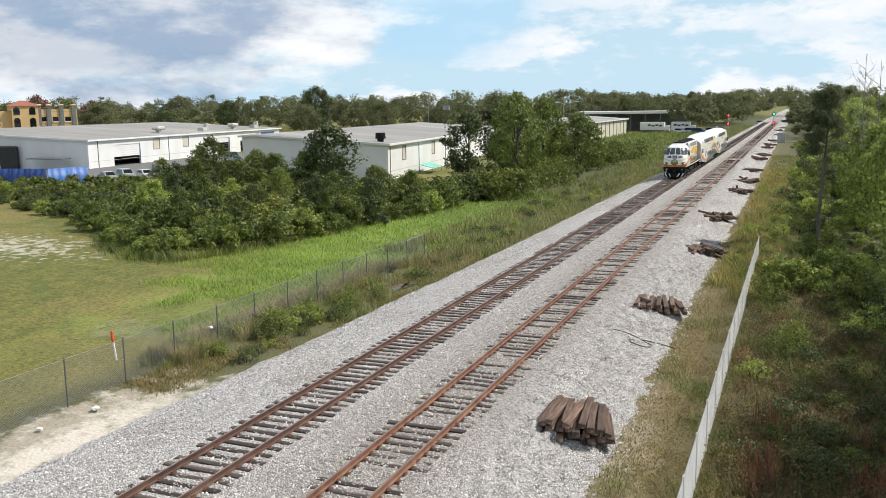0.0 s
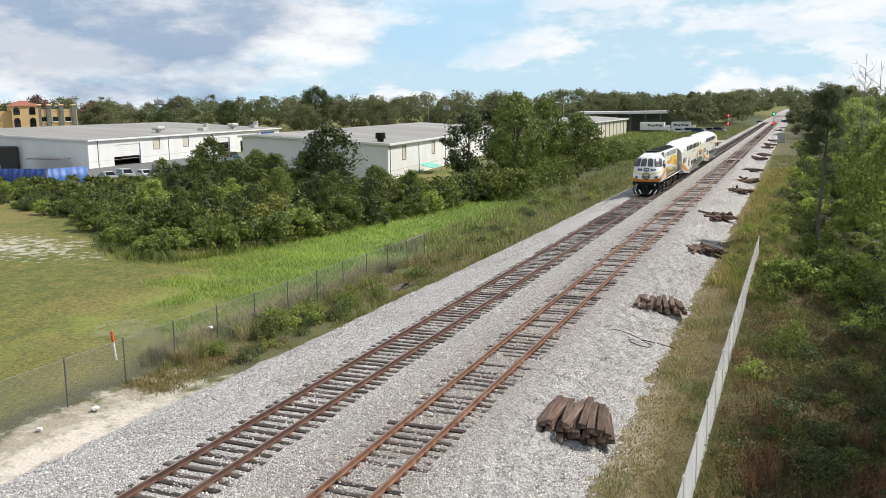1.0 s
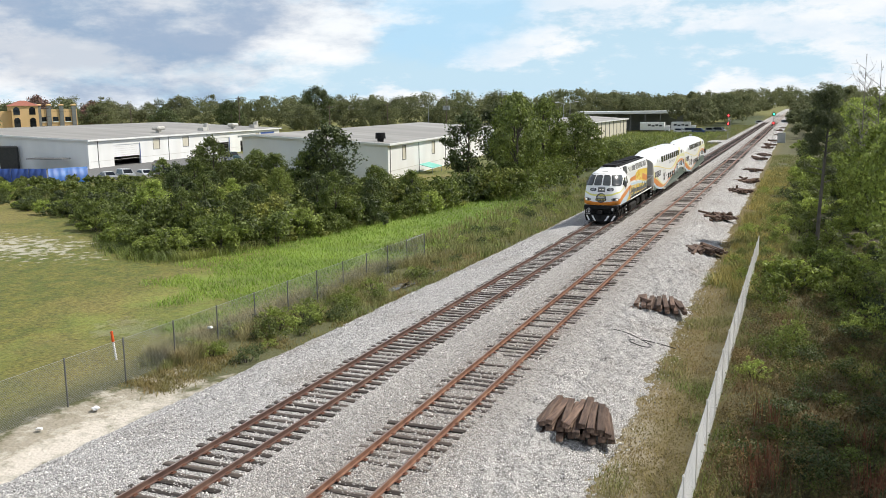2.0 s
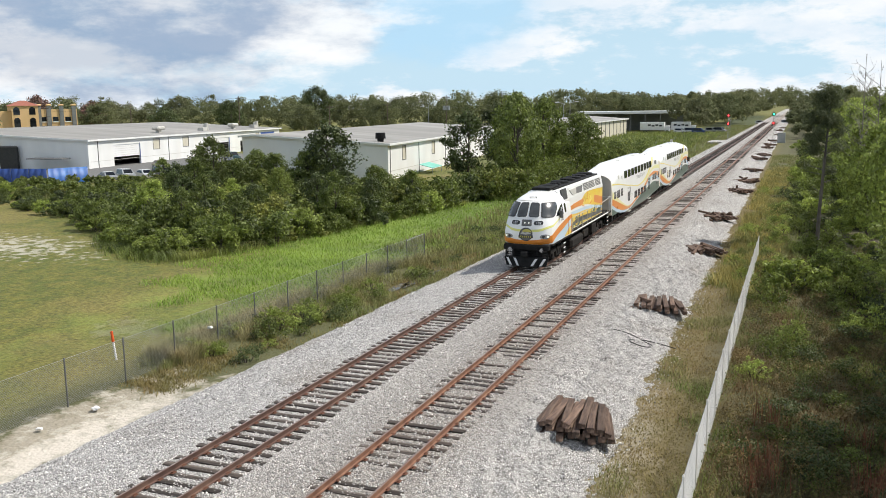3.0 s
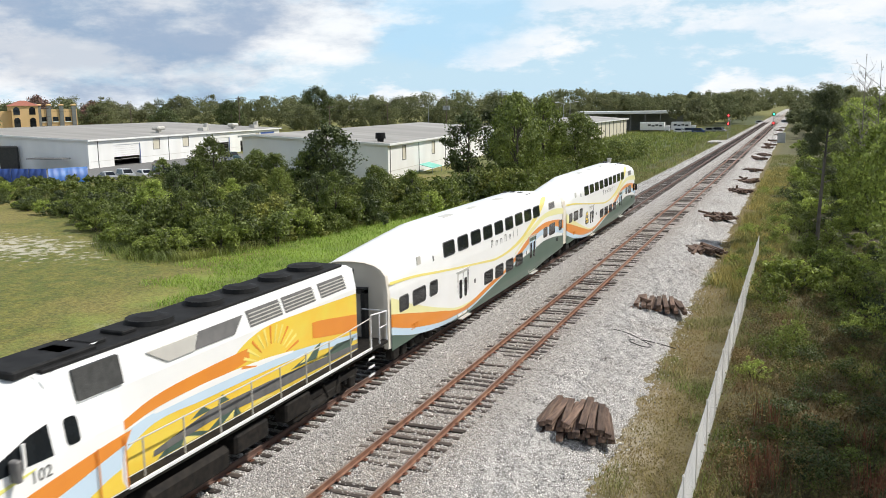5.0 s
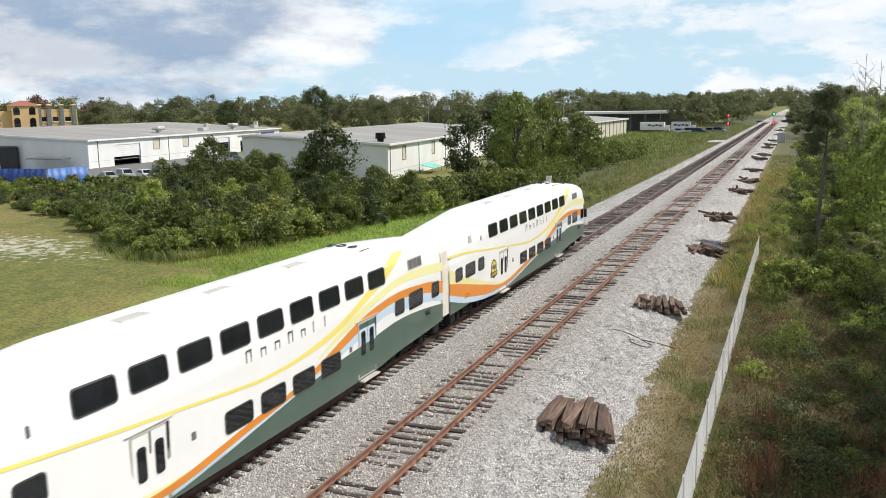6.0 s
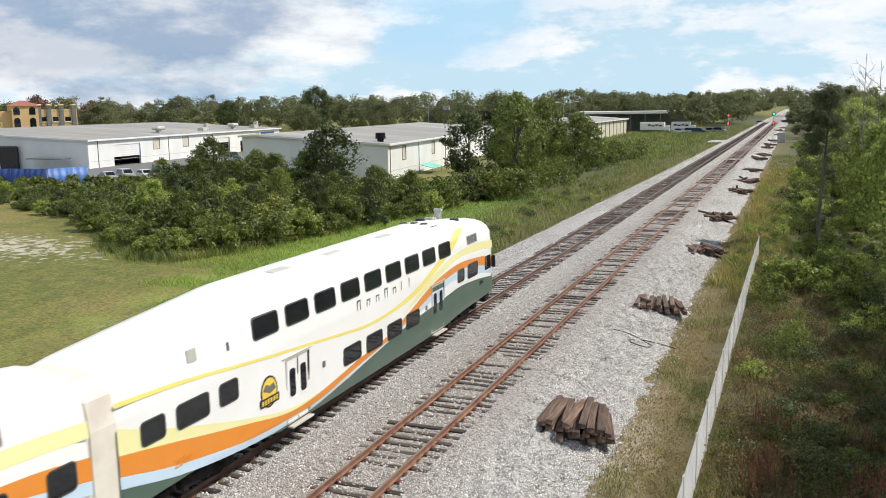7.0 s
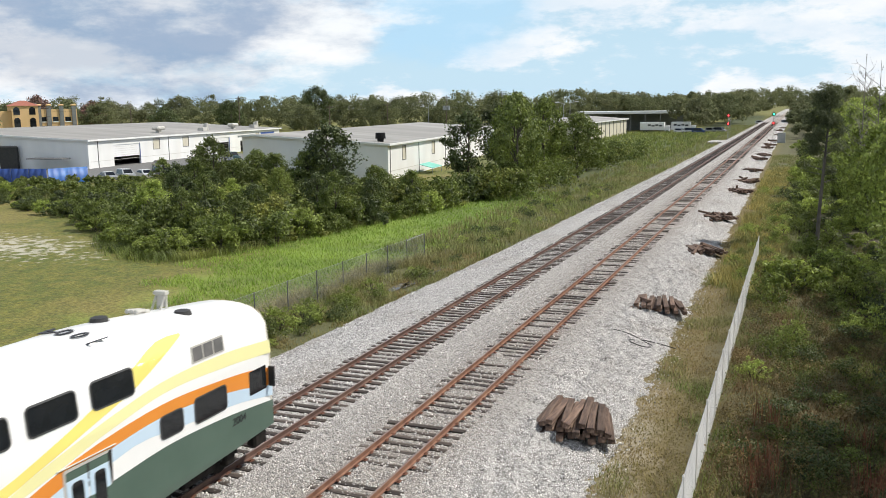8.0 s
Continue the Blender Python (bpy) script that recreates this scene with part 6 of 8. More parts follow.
# ---- buildings ----
def warehouse(name, label, cx, cy, turn, width, length, eave, ridge, doors, windows, vents, joints, rp=0.5, back=None):
    """A gabled metal shed; local x runs from the track-side wall away, y along the ridge."""
    w = empty(name, pose(cx, cy, GZ, 0, 0, turn))
    tagged(w, label, "warehouse")
    t = 0.25
    back = eave if back is None else back
    rx = -width * rp
    def wall_long(x0, ops, eave=eave):
        y0 = 0.0
        bits = []
        for a, b, z0, z1 in sorted(ops):
            if a > y0:
                bits.append((y0, a, 0, eave))
            if z0 > 0:
                bits.append((a, b, 0, z0))
            bits.append((a, b, z1, eave))
            y0 = b
        bits.append((y0, length, 0, eave))
        for q in bits:
            part("wall_panel", box(nb(), x0, x0 + t, *q), M["white_wall"], w)
    wall_long(-t, [(a, b, 0, h) for a, b, h, k in doors] + list(windows))
    wall_long(-width, [], back)
    for y0, y1 in ((0, t), (length - t, length)):
        bm = nb()
        prof = [(-t, 0), (-t, eave), (rx, ridge), (-width + t, back), (-width + t, 0)]
        A = [bm.verts.new((x, y0, z)) for x, z in prof]
        B = [bm.verts.new((x, y1, z)) for x, z in prof]
        bm.faces.new(A)
        bm.faces.new(list(reversed(B)))
        for i in range(5):
            j = (i + 1) % 5
            bm.faces.new((A[i], A[j], B[j], B[i]))
        part("gable_wall", bm, M["white_wall"], w)
    for s in (0, 1):
        bm = nb()
        e = 0.4
        xa, xb, ez = (e, rx, eave) if s == 0 else (-width - e, rx, back)
        v = [bm.verts.new(p) for p in ((xa, -e, ez + 0.04), (xa, length + e, ez + 0.04), (xb, length + e, ridge + 0.05), (xb, -e, ridge + 0.05))]
        f = bm.faces.new(v)
        r = bmesh.ops.extrude_face_region(bm, geom=[f])
        bmesh.ops.translate(bm, vec=(0, 0, 0.12), verts=[g for g in r["geom"] if isinstance(g, bmesh.types.BMVert)])
        part("roof", bm, M["roofing"], w, "low grey sheet roof")
    bm = nb()
    box(bm, 0.38, 0.52, -0.5, length + 0.5, eave - 0.12, eave + 0.2, 0.02)
    part("gutter", bm, M["white_paint"], w)
    for s in (0, 1):
        bm = nb()
        xa, xb, ez = (0.5, rx, eave) if s == 0 else (-width - 0.5, rx, back)
        for yy in (-0.52, length + 0.4):
            v = [bm.verts.new(p) for p in ((xa, yy, ez - 0.1), (xb, yy, ridge - 0.08), (xb, yy, ridge + 0.22), (xa, yy, ez + 0.2))]
            f = bm.faces.new(v)
            r = bmesh.ops.extrude_face_region(bm, geom=[f])
            bmesh.ops.translate(bm, vec=(0, 0.1, 0), verts=[g for g in r["geom"] if isinstance(g, bmesh.types.BMVert)])
        part("verge_trim", bm, M["white_paint"], w)
    for y in joints:
        bm = nb()
        box(bm, 0.0, 0.1, y - 0.06, y + 0.06, 0, eave - 0.1, 0.01)
        part("downpipe", bm, M["grey"], w)
    bm = nb()
    box(bm, -t - 0.02, 0.03, -0.03, 0.12, 0, eave, 0.0)
    part("corner_trim", bm, M["white_paint"], w)
    bm = nb()
    box(bm, 0.003, 0.02, 0, length, 1.25, 1.32)
    part("wall_rail", bm, M["silver"], w)
    for a, b, h, kind in doors:
        bm = nb()
        if kind == "half":
            box(bm, -t + 0.05, -t + 0.12, a, b, h * 0.42, h, 0.01)
        elif kind == "blue":
            box(bm, -0.02, 0.06, a, b, 0.3, h, 0.01)
        else:
            box(bm, -t + 0.05, -t + 0.12, a, b, h * 0.7, h, 0.01)
        d = part("roller_door", bm, M["blue_paint"] if kind == "blue" else M["white_paint"], w, "blue metal door" if kind == "blue" else "part-raised white roller door")
        for k in range(5):
            bm = nb()
            zz = h * (0.5 + 0.1 * k)
            box(bm, -t + 0.12, -t + 0.135, a, b, zz, zz + 0.03)
            part("door_slat", bm, M["silver"], d)
        bm = nb()
        box(bm, -0.02, 0.06, b, b + 0.16, 0, h + 0.1, 0.01)
        part("door_jamb", bm, M["blue_paint"], w)
        # near-black sheet behind the door, added for the shade of the interior
        bm = nb()
        box(bm, -6, -5.9, a - 2, b + 2, 0, h + 0.5)
        part("inner_partition", bm, M["dark"], w)
    for a, b, z0, z1 in windows:
        bm = nb()
        for q in ((a, a + 0.1, z0, z1), (b - 0.1, b, z0, z1), (a + 0.1, b - 0.1, z0, z0 + 0.1), (a + 0.1, b - 0.1, z1 - 0.1, z1)):
            box(bm, -0.1, 0.04, *q)
        wf = part("window_frame", bm, M["grey"], w)
        bm = nb()
        box(bm, -0.08, -0.05, a + 0.1, b - 0.1, z0 + 0.1, z1 - 0.1)
        part("pane", bm, M["cream"], wf, "pale boarded pane")
    for x, y, kind in vents:
        z = eave + (ridge - eave) * min(1, -x / (width / 2))
        bm = nb()
        if kind == "cooler":
            box(bm, x - 0.5, x + 0.5, y - 0.5, y + 0.5, z, z + 0.9, 0.05)
            box(bm, x - 1.0, x + 1.0, y - 1.5, y + 1.5, z + 0.8, z + 1.7, 0.3)
        elif kind == "fan":
            tube(bm, (x, y, z), (x, y, z + 0.5), 0.5, seg=14)
            tube(bm, (x, y, z + 0.5), (x, y, z + 1.4), 0.8, 0.75, 16)
        else:
            box(bm, x - 0.8, x + 0.8, y - 1, y + 1, z, z + 1.0, 0.05)
            tube(bm, (x, y + 2, z), (x, y + 2, z + 2.0), 0.5, 0.45, 12)
            tube(bm, (x - 1, y + 3, z), (x - 1, y + 3, z + 1.6), 0.5, 0.45, 12)
        part("roof_vent", bm, M["roofblack"] if kind == "fan" else M["silver"], w)
    return w


warehouse("warehouse", "long low white metal warehouse with grey roof", -110.0, 127.0, 8.2, 74, 86, 5.3, 7.3,
          [(8, 17, 4.2, "half"), (50, 56, 4.0, "roll"), (62, 66, 4.0, "roll"), (74, 82, 4.6, "blue")],
          [(22, 24.6, 2.6, 4.9), (34, 36.6, 2.6, 4.9), (71, 73, 2.4, 4.6)],
          [(-6, 34, "cooler"), (-5, 52, "unit"), (-5, 68, "cooler"), (-5, 100 - 20, "unit")], (3, 28, 45))
warehouse("warehouse", "white metal warehouse with grey roof behind bushes", -41.8, 116.9, 7.0, 24, 90, 5.3, 6.8,
          [(70, 76, 4.0, "roll")], [(7, 9, 2.6, 4.9), (24, 26, 2.6, 4.9)], [(-2.5, 4, "fan")], (1, 16, 33, 50), 0.92, 6.6)

# bay in the first warehouse's gable, its inner shade a near-black block; blue screens in front
def screen(x, y, l, turn, mat, label, h=1.9):
    s = empty("screen_fence", pose(x, y, GZ, 0, 0, turn))
    tagged(s, label, "screen fence")
    k = max(1, int(l / 3))
    for i in range(k):
        vs = []
        n = 14
        for z in (0, h):
            for j in range(n):
                vs.append((i * 3 + 3 * j / (n - 1), 0.05 * math.sin(j * 1.3 + i), z))
        vs += [(a, b + 0.02, c) for a, b, c in vs]
        fs = [(j, j + 1, n + j + 1, n + j) for j in range(n - 1)] + [(2 * n + j, 3 * n + j, 3 * n + j + 1, 2 * n + j + 1) for j in range(n - 1)] + [(n + j, n + j + 1, 3 * n + j + 1, 3 * n + j) for j in range(n - 1)]
        part("panel", mesh_of("panel", vs, fs, mat, True), None, s)
        bm = nb()
        tube(bm, (i * 3, 0.08, 0), (i * 3, 0.08, h + 0.1), 0.04)
        part("post", bm, M["galv"], s)


screen(-98.7, 96.1, 9, 11.6, M["blue_paint"], "dark blue screen fence by the yard", 2.4)
screen(-89.6, 98.0, 6, 67.7, M["blue_tarp"], "bright blue tarpaulin screen by the yard", 2.4)
bay = empty("loading_bay", pose(-122.6, 124.3, GZ, 0, 0, 8.2))
tagged(bay, "loading bay in the warehouse gable, its shaded inside a dark block", "loading bay")
bm = nb()
box(bm, -6.2, -2.2, -0.25, 0.3, 0, 4.2)
part("opening", bm, M["dark"], bay)
bm = nb()
box(bm, -6.5, -1.9, -0.4, -0.2, 4.2, 4.5, 0.03)
part("lintel", bm, M["grey"], bay)
bm = nb()
box(bm, 1.5, 9.5, -2.4, 0.2, 2.0, 2.2, 0.03)
part("canopy", bm, M["grey"], bay)


def cream_shed():
    """A ribbed shed: its long wall faces the line, the low roof falls away from it."""
    w = empty("cream_shed", pose(-43.9, 324.3, GZ, 0, 0, 1.2))
    tagged(w, "cream ribbed metal shed with a grey roof", "shed")
    part("wall", box(nb(), -0.3, 0, -82, 0, 0, 5.4), M["cream"], w)
    part("wall", box(nb(), -30, -0.3, -0.3, 0, 0, 5.4), M["cream"], w)
    part("wall", box(nb(), -30, -0.3, -82, -81.7, 0, 5.4), M["cream"], w)
    part("wall", box(nb(), -30.3, -30, -82, 0, 0, 5.4), M["cream"], w)
    bm = nb()
    v = [bm.verts.new(q) for q in ((0.5, -82.5, 5.4), (0.5, 0.5, 5.4), (-15, 0.5, 6.5), (-15, -82.5, 6.5))]
    v2 = [bm.verts.new(q) for q in ((-15, -82.5, 6.5), (-15, 0.5, 6.5), (-30.8, 0.5, 5.4), (-30.8, -82.5, 5.4))]
    r = bmesh.ops.extrude_face_region(bm, geom=[bm.faces.new(v), bm.faces.new(v2)])
    bmesh.ops.translate(bm, vec=(0, 0, 0.25), verts=[g for g in r["geom"] if isinstance(g, bmesh.types.BMVert)])
    part("roof", bm, M["roofing"], w)
    part("gutter", box(nb(), 0.5, 0.7, -82.5, 0.5, 5.3, 5.62), M["white_paint"], w)
    for i in range(12):
        part("rib", box(nb(), 0, 0.12, -1.0 - i * 7.0, -0.7 - i * 7.0, 0, 5.3), M["grey"], w)


cream_shed()


def white_canopy():
    w = empty("open_canopy", pose(-78, 352, GZ))
    tagged(w, "long white flat canopy roof over a truck yard", "canopy")
    part("roof", box(nb(), 0, 49, 0, 18, 7.0, 8.0, 0.05), M["white_paint"], w)
    for i in range(9):
        part("post", box(nb(), 0.6 + i * 5.9, 1.0 + i * 5.9, 0.4, 0.8, 0, 7.0), M["grey"], w)
    part("back_wall", box(nb(), 0, 49, 17, 17.3, 0, 7.0), M["greystone"], w)


white_canopy()


def terracotta_block():
    """A small tower-fronted building with ochre walls and tiled roof."""
    w = empty("ochre_building", pose(-270, 262, GZ, 0, 0, 57))
    w.scale = (0.88, 0.88, 0.88)
    tagged(w, "ochre stucco building with a red tiled tower roof", "building")
    bm = nb()
    box(bm, -30, -9, 0, 12, 0, 13.0)
    part("wall", bm, M["ochre"], w)
    bm = nb()
    box(bm, -9, 2, -2, 10, 0, 15.2)
    tw = part("tower", bm, M["ochre"], w)
    bm = nb()
    bmesh.ops.create_cone(bm, cap_ends=True, segments=4, radius1=9.2, radius2=1.5, depth=2.4, matrix=Matrix.Translation((-3.5, 4, 16.4)) @ pose(0, 0, 0, 0, 0, 45))
    part("tower_roof", bm, M["rooftile"], w, "red clay tiled hip roof")
    bm = nb()
    box(bm, 2, 19, 0, 12, 0, 13.6)
    part("wall", bm, M["ochre"], w)
    for x in (2.6, 6.8, 12.2, 17.6):
        bm = nb()
        box(bm, x - 0.9, x + 0.9, -0.6, 0, 0, 15.0)
        part("pilaster", bm, M["greystone"], w)
        bm = nb()
        box(bm, x - 1.1, x + 1.1, -0.8, 0.8, 15.0, 15.9, 0.3)
        part("pilaster_cap", bm, M["ochre"], w)
    for x in (-26, -21, -15):
        bm = nb()
        box(bm, x - 1.3, x + 1.3, -0.1, 0.1, 8.2, 10.6)
        part("window", bm, M["glass"], w)
    for x in (-7, -0.5):
        for z0, z1 in ((11.2, 13.4), (4.8, 8.6)):
            bm = nb()
            box(bm, x - 1.3, x + 1.3, -2.1, -1.9, z0, z1)
            tube(bm, (x, -2.1, z1), (x, -1.9, z1), 1.3, seg=16)
            part("window", bm, M["glass"], w, "arched window")
    for x in (4.7, 9.5, 14.9):
        for z0, z1 in ((8.0, 10.0), (4.0, 6.0)):
            bm = nb()
            box(bm, x - 1.2, x + 1.2, -0.1, 0.1, z0, z1)
            part("window", bm, M["glass"], w)
            bm = nb()
            box(bm, x - 1.5, x + 1.5, -0.3, 0.1, z0 - 0.4, z0)
            part("sill", bm, M["white_paint"], w)


terracotta_block()


aw = empty("awning", pose(-42.6, 130, GZ, 0, 0, 7))
tagged(aw, "small teal sheet awning on the warehouse wall", "awning")
bm = nb()
v = [bm.verts.new(p) for p in ((0.1, 0, 1.5), (2.4, 0, 0.9), (2.4, 6, 0.9), (0.1, 6, 1.5))]
r = bmesh.ops.extrude_face_region(bm, geom=[bm.faces.new(v)])
bmesh.ops.translate(bm, vec=(0, 0, 0.06), verts=[g for g in r["geom"] if isinstance(g, bmesh.types.BMVert)])
part("sheet", bm, M["teal"], aw)
for yy in (0.2, 5.8):
    part("post", tube(nb(), (2.3, yy, 0), (2.3, yy, 0.9), 0.05), M["galv"], aw)


# ---- parked vehicles ----
def car(x, y, turn, colour, label, kind="sedan", name="car"):
    c = empty(name, pose(x, y, GZ + 0.02, 0, 0, turn))
    tagged(c, label, "car", group="parked cars")
    mt = paint("car_paint", colour)
    H = {"sedan": 1.45, "van": 1.95, "suv": 1.75}[kind]
    prof = {"sedan": [(-2.3, 0.3), (-2.35, 0.75), (-1.5, 0.92), (-0.7, H), (0.9, H), (1.7, 0.95), (2.3, 0.85), (2.35, 0.3)],
            "suv": [(-2.3, 0.35), (-2.35, 0.95), (-1.3, 1.08), (-0.6, H), (1.9, H), (2.25, 1.0), (2.3, 0.35)],
            "van": [(-2.4, 0.35), (-2.4, 1.0), (-1.7, 1.15), (-0.9, H), (2.2, H), (2.35, 1.0), (2.35, 0.35)]}[kind]
    bm = nb()
    A, B = [], []
    for yy, z in prof:
        w = 0.88 if z < 1.1 else 0.70
        A.append(bm.verts.new((-w, yy, z)))
        B.append(bm.verts.new((w, yy, z)))
    bm.faces.new(A)
    bm.faces.new(list(reversed(B)))
    for i in range(len(A)):
        j = (i + 1) % len(A)
        bm.faces.new((A[i], A[j], B[j], B[i]))
    bmesh.ops.bevel(bm, geom=list(bm.edges), offset=0.06, segments=2, affect="EDGES")
    part("body", bm, mt, c)
    for sg in (-1, 1):
        bm = nb()
        pz = [(p[0] * 0.86 + 0.1, p[1]) for p in prof if p[1] > 1.1]
        base = [(prof[2][0] + 0.35, 0.98), (prof[-3][0] - 0.25, 1.0)]
        q = [base[0]] + [(a, z - 0.1) for a, z in pz] + [base[1]]
        vv = [bm.verts.new((sg * (0.9 if z < 1.1 else 0.74), a, z)) for a, z in q]
        bm.faces.new(vv)
        r = bmesh.ops.extrude_face_region(bm, geom=list(bm.faces))
        bmesh.ops.translate(bm, vec=(-sg * 0.06, 0, 0), verts=[g for g in r["geom"] if isinstance(g, bmesh.types.BMVert)])
        part("side_glass", bm, M["glass"], c)
    for (ya, za), (yb, zb), nm in ((prof[2], prof[3], "windscreen"), (prof[-3] if kind == "sedan" else prof[-3], prof[-4] if kind == "sedan" else prof[-3], "rear_glass")):
        bm = nb()
        if (ya, za) == (yb, zb):
            box(bm, -0.6, 0.6, ya, ya + 0.14, za - 0.55, za - 0.12, 0.03)
        else:
            o = -0.03 if nm == "windscreen" else 0.03
            vv = [bm.verts.new(p) for p in ((-0.7, ya + (yb - ya) * 0.12 + o, za + (zb - za) * 0.12 + 0.02), (0.7, ya + (yb - ya) * 0.12 + o, za + (zb - za) * 0.12 + 0.02), (0.6, ya + (yb - ya) * 0.9 + o, za + (zb - za) * 0.9 + 0.02), (-0.6, ya + (yb - ya) * 0.9 + o, za + (zb - za) * 0.9 + 0.02))]
            f = bm.faces.new(vv)
            r = bmesh.ops.extrude_face_region(bm, geom=[f])
            bmesh.ops.translate(bm, vec=(0, 0, -0.05), verts=[g for g in r["geom"] if isinstance(g, bmesh.types.BMVert)])
        part(nm, bm, M["glass"], c)
    for sx in (-0.85, 0.85):
        for sy in (-1.45, 1.45):
            bm = nb()
            tube(bm, (sx - 0.1, sy, 0.32), (sx + 0.1, sy, 0.32), 0.32, seg=16)
            wv = part("wheel", bm, M["tyre"], c)
            bm = nb()
            tube(bm, (sx - 0.11, sy, 0.32), (sx + 0.11, sy, 0.32), 0.18, seg=12)
            part("rim", bm, M["steel"], wv)
    for sx in (-0.6, 0.6):
        bm = nb()
        box(bm, sx - 0.18, sx + 0.18, -2.40, -2.30, 0.62, 0.76, 0.02)
        part("headlight", bm, M["lens"], c)


car(-85.3, 105.6, 62, (0.34, 0.35, 0.36), "silver sedan parked in the yard", "sedan")
car(-83.8, 107.9, 62, (0.50, 0.51, 0.52), "silver estate car parked in the yard", "suv")
car(-82.7, 111.0, 62, (0.72, 0.72, 0.72), "white sedan parked in the yard", "sedan")
car(-82.4, 114.7, 62, (0.02, 0.02, 0.022), "black sedan parked in the yard", "suv")
car(-98.2, 133.1, 62, (0.42, 0.36, 0.30), "beige sedan parked in the yard", "sedan")
car(-79.3, 114.3, 62, (0.05, 0.055, 0.06), "dark grey sedan in the yard", "sedan")
car(-85.3, 138.9, 62, (0.4, 0.42, 0.45), "silver sedan in the yard", "sedan")
car(-97.0, 154.3, 62, (0.05, 0.10, 0.11), "dark teal van parked in the yard", "van")
car(-102.5, 97.5, 85, (0.32, 0.02, 0.03), "red car parked behind the bushes")
car(-25.5, 331, 80, (0.75, 0.75, 0.75), "white car by the truck yard", "suv")
car(-22.0, 333, 80, (0.75, 0.75, 0.75), "white van by the truck yard", "van")
car(-18.6, 328, 80, (0.03, 0.06, 0.18), "dark blue van by the truck yard", "van")
car(-15.0, 338, 70, (0.35, 0.36, 0.38), "grey car by the truck yard", "suv")
car(-12.0, 338, 70, (0.4, 0.40, 0.4), "grey van by the truck yard", "van")
car(-3, 470, 85, (0.75, 0.75, 0.75), "white car at the far level crossing", "suv")
car(9, 470, 85, (0.75, 0.74, 0.72), "white van at the far level crossing", "van")


def truck(x, y, turn, l):
    c = empty("box_truck", pose(x, y, GZ, 0, 0, turn))
    tagged(c, "white box truck parked in the far yard", "truck", group="box trucks")
    bm = nb()
    box(bm, -1.2, 1.2, 0, l, 1.0, 4.0, 0.06)
    b = part("cargo_box", bm, M["white_paint"], c)
    for s in (-1.205, 1.195):
        bm = nb()
        for k in range(4):
            box(bm, s, s + 0.01, 0.8 + k * 1.4, 1.9 + k * 1.4, 2.4 + 0.2 * (k % 2), 3.0 + 0.2 * (k % 2))
        part("marking", bm, M["ink"], b)
    bm = nb()
    box(bm, -1.1, 1.1, -2.0, -0.1, 0.6, 2.7, 0.2)
    cb = part("cab", bm, M["white_paint"], c)
    bm = nb()
    box(bm, -0.95, 0.95, -2.04, -1.95, 1.7, 2.4, 0.03)
    part("windscreen", bm, M["glass"], cb)
    for sy in (-1.0, l - 1.5, l - 2.6):
        for sx in (-1.0, 1.0):
            bm = nb()
            tube(bm, (sx - 0.15, sy, 0.5), (sx + 0.15, sy, 0.5), 0.5, seg=16)
            part("wheel", bm, M["tyre"], c)


truck(-31.5, 334, 90, 9)
truck(-22.5, 338, 90, 7)


# ---- utility poles ----
POLES = [(-147.9, 229.5, 15.0), (-183, 220.5, 13.2), (-99.3, 235.8, 12.3), (-75.9, 225, 14.1), (-63.3, 236, 15.0), (-55.2, 250, 11.9), (-117, 232, 11.9), (-214, 216, 12.8)]


def pole(x, y, h, cans):
    p = empty("utility_pole", pose(x, y, GZ))
    tagged(p, "wooden utility pole with crossarm and wires", "utility pole", group="utility poles")
    bm = nb()
    tube(bm, (0, 0, -0.3), (0, 0, h), 0.17, 0.12, 8)
    part("shaft", bm, M["wood_pole"], p)
    bm = nb()
    box(bm, -1.2, 1.2, -0.06, 0.06, h - 0.9, h - 0.75)
    part("crossarm", bm, M["wood_pole"], p)
    for dx in (-1.1, -0.5, 0.5, 1.1):
        bm = nb()
        tube(bm, (dx, 0, h - 0.75), (dx, 0, h - 0.5), 0.05)
        part("insulator", bm, M["grey"], p)
    for k in range(cans):
        bm = nb()
        tube(bm, (-0.55 + k * 0.75, -0.45, h - 4.2), (-0.55 + k * 0.75, -0.45, h - 3.0), 0.33, seg=12)
        part("transformer", bm, M["galv"], p, "grey can transformer")


for i, (x, y, h) in enumerate(POLES):
    pole(x, y, h, 3 if i == 3 else 0)


def wires():
    order = sorted(POLES)
    cu = bpy.data.curves.new("overhead_wires", "CURVE")
    cu.dimensions, cu.bevel_depth = "3D", 0.02
    for (xa, ya, ha), (xb, yb, hb) in zip(order, order[1:]):
        for dz in (-0.5, -1.6, -3.4, -4.4):
            sp = cu.splines.new("POLY")
            sp.points.add(10)
            for k in range(11):
                t = k / 10
                sp.points[k].co = (xa + (xb - xa) * t, ya + (yb - ya) * t, GZ + ha + (hb - ha) * t + dz - 2.2 * t * (1 - t), 1)
    tagged(new("overhead_wires", cu), "thin overhead wires between the utility poles", "wires", kind="structure").data.materials.append(M["dark"])


wires()


def street_lamp(x, y, h, sg):
    p = empty("street_lamp", pose(x, y, GZ))
    tagged(p, "pale metal street lamp beyond the warehouse", "street lamp", group="street lamps")
    bm = nb()
    tube(bm, (0, 0, 0), (0, 0, h), 0.12, 0.08, 8)
    tube(bm, (0, 0, h), (sg * 1.8, 0, h + 0.5), 0.06, seg=6)
    part("post", bm, M["galv"], p)
    bm = nb()
    box(bm, sg * 1.6, sg * 2.6, -0.25, 0.25, h + 0.4, h + 0.6, 0.06)
    part("lantern", bm, M["white_paint"], p)


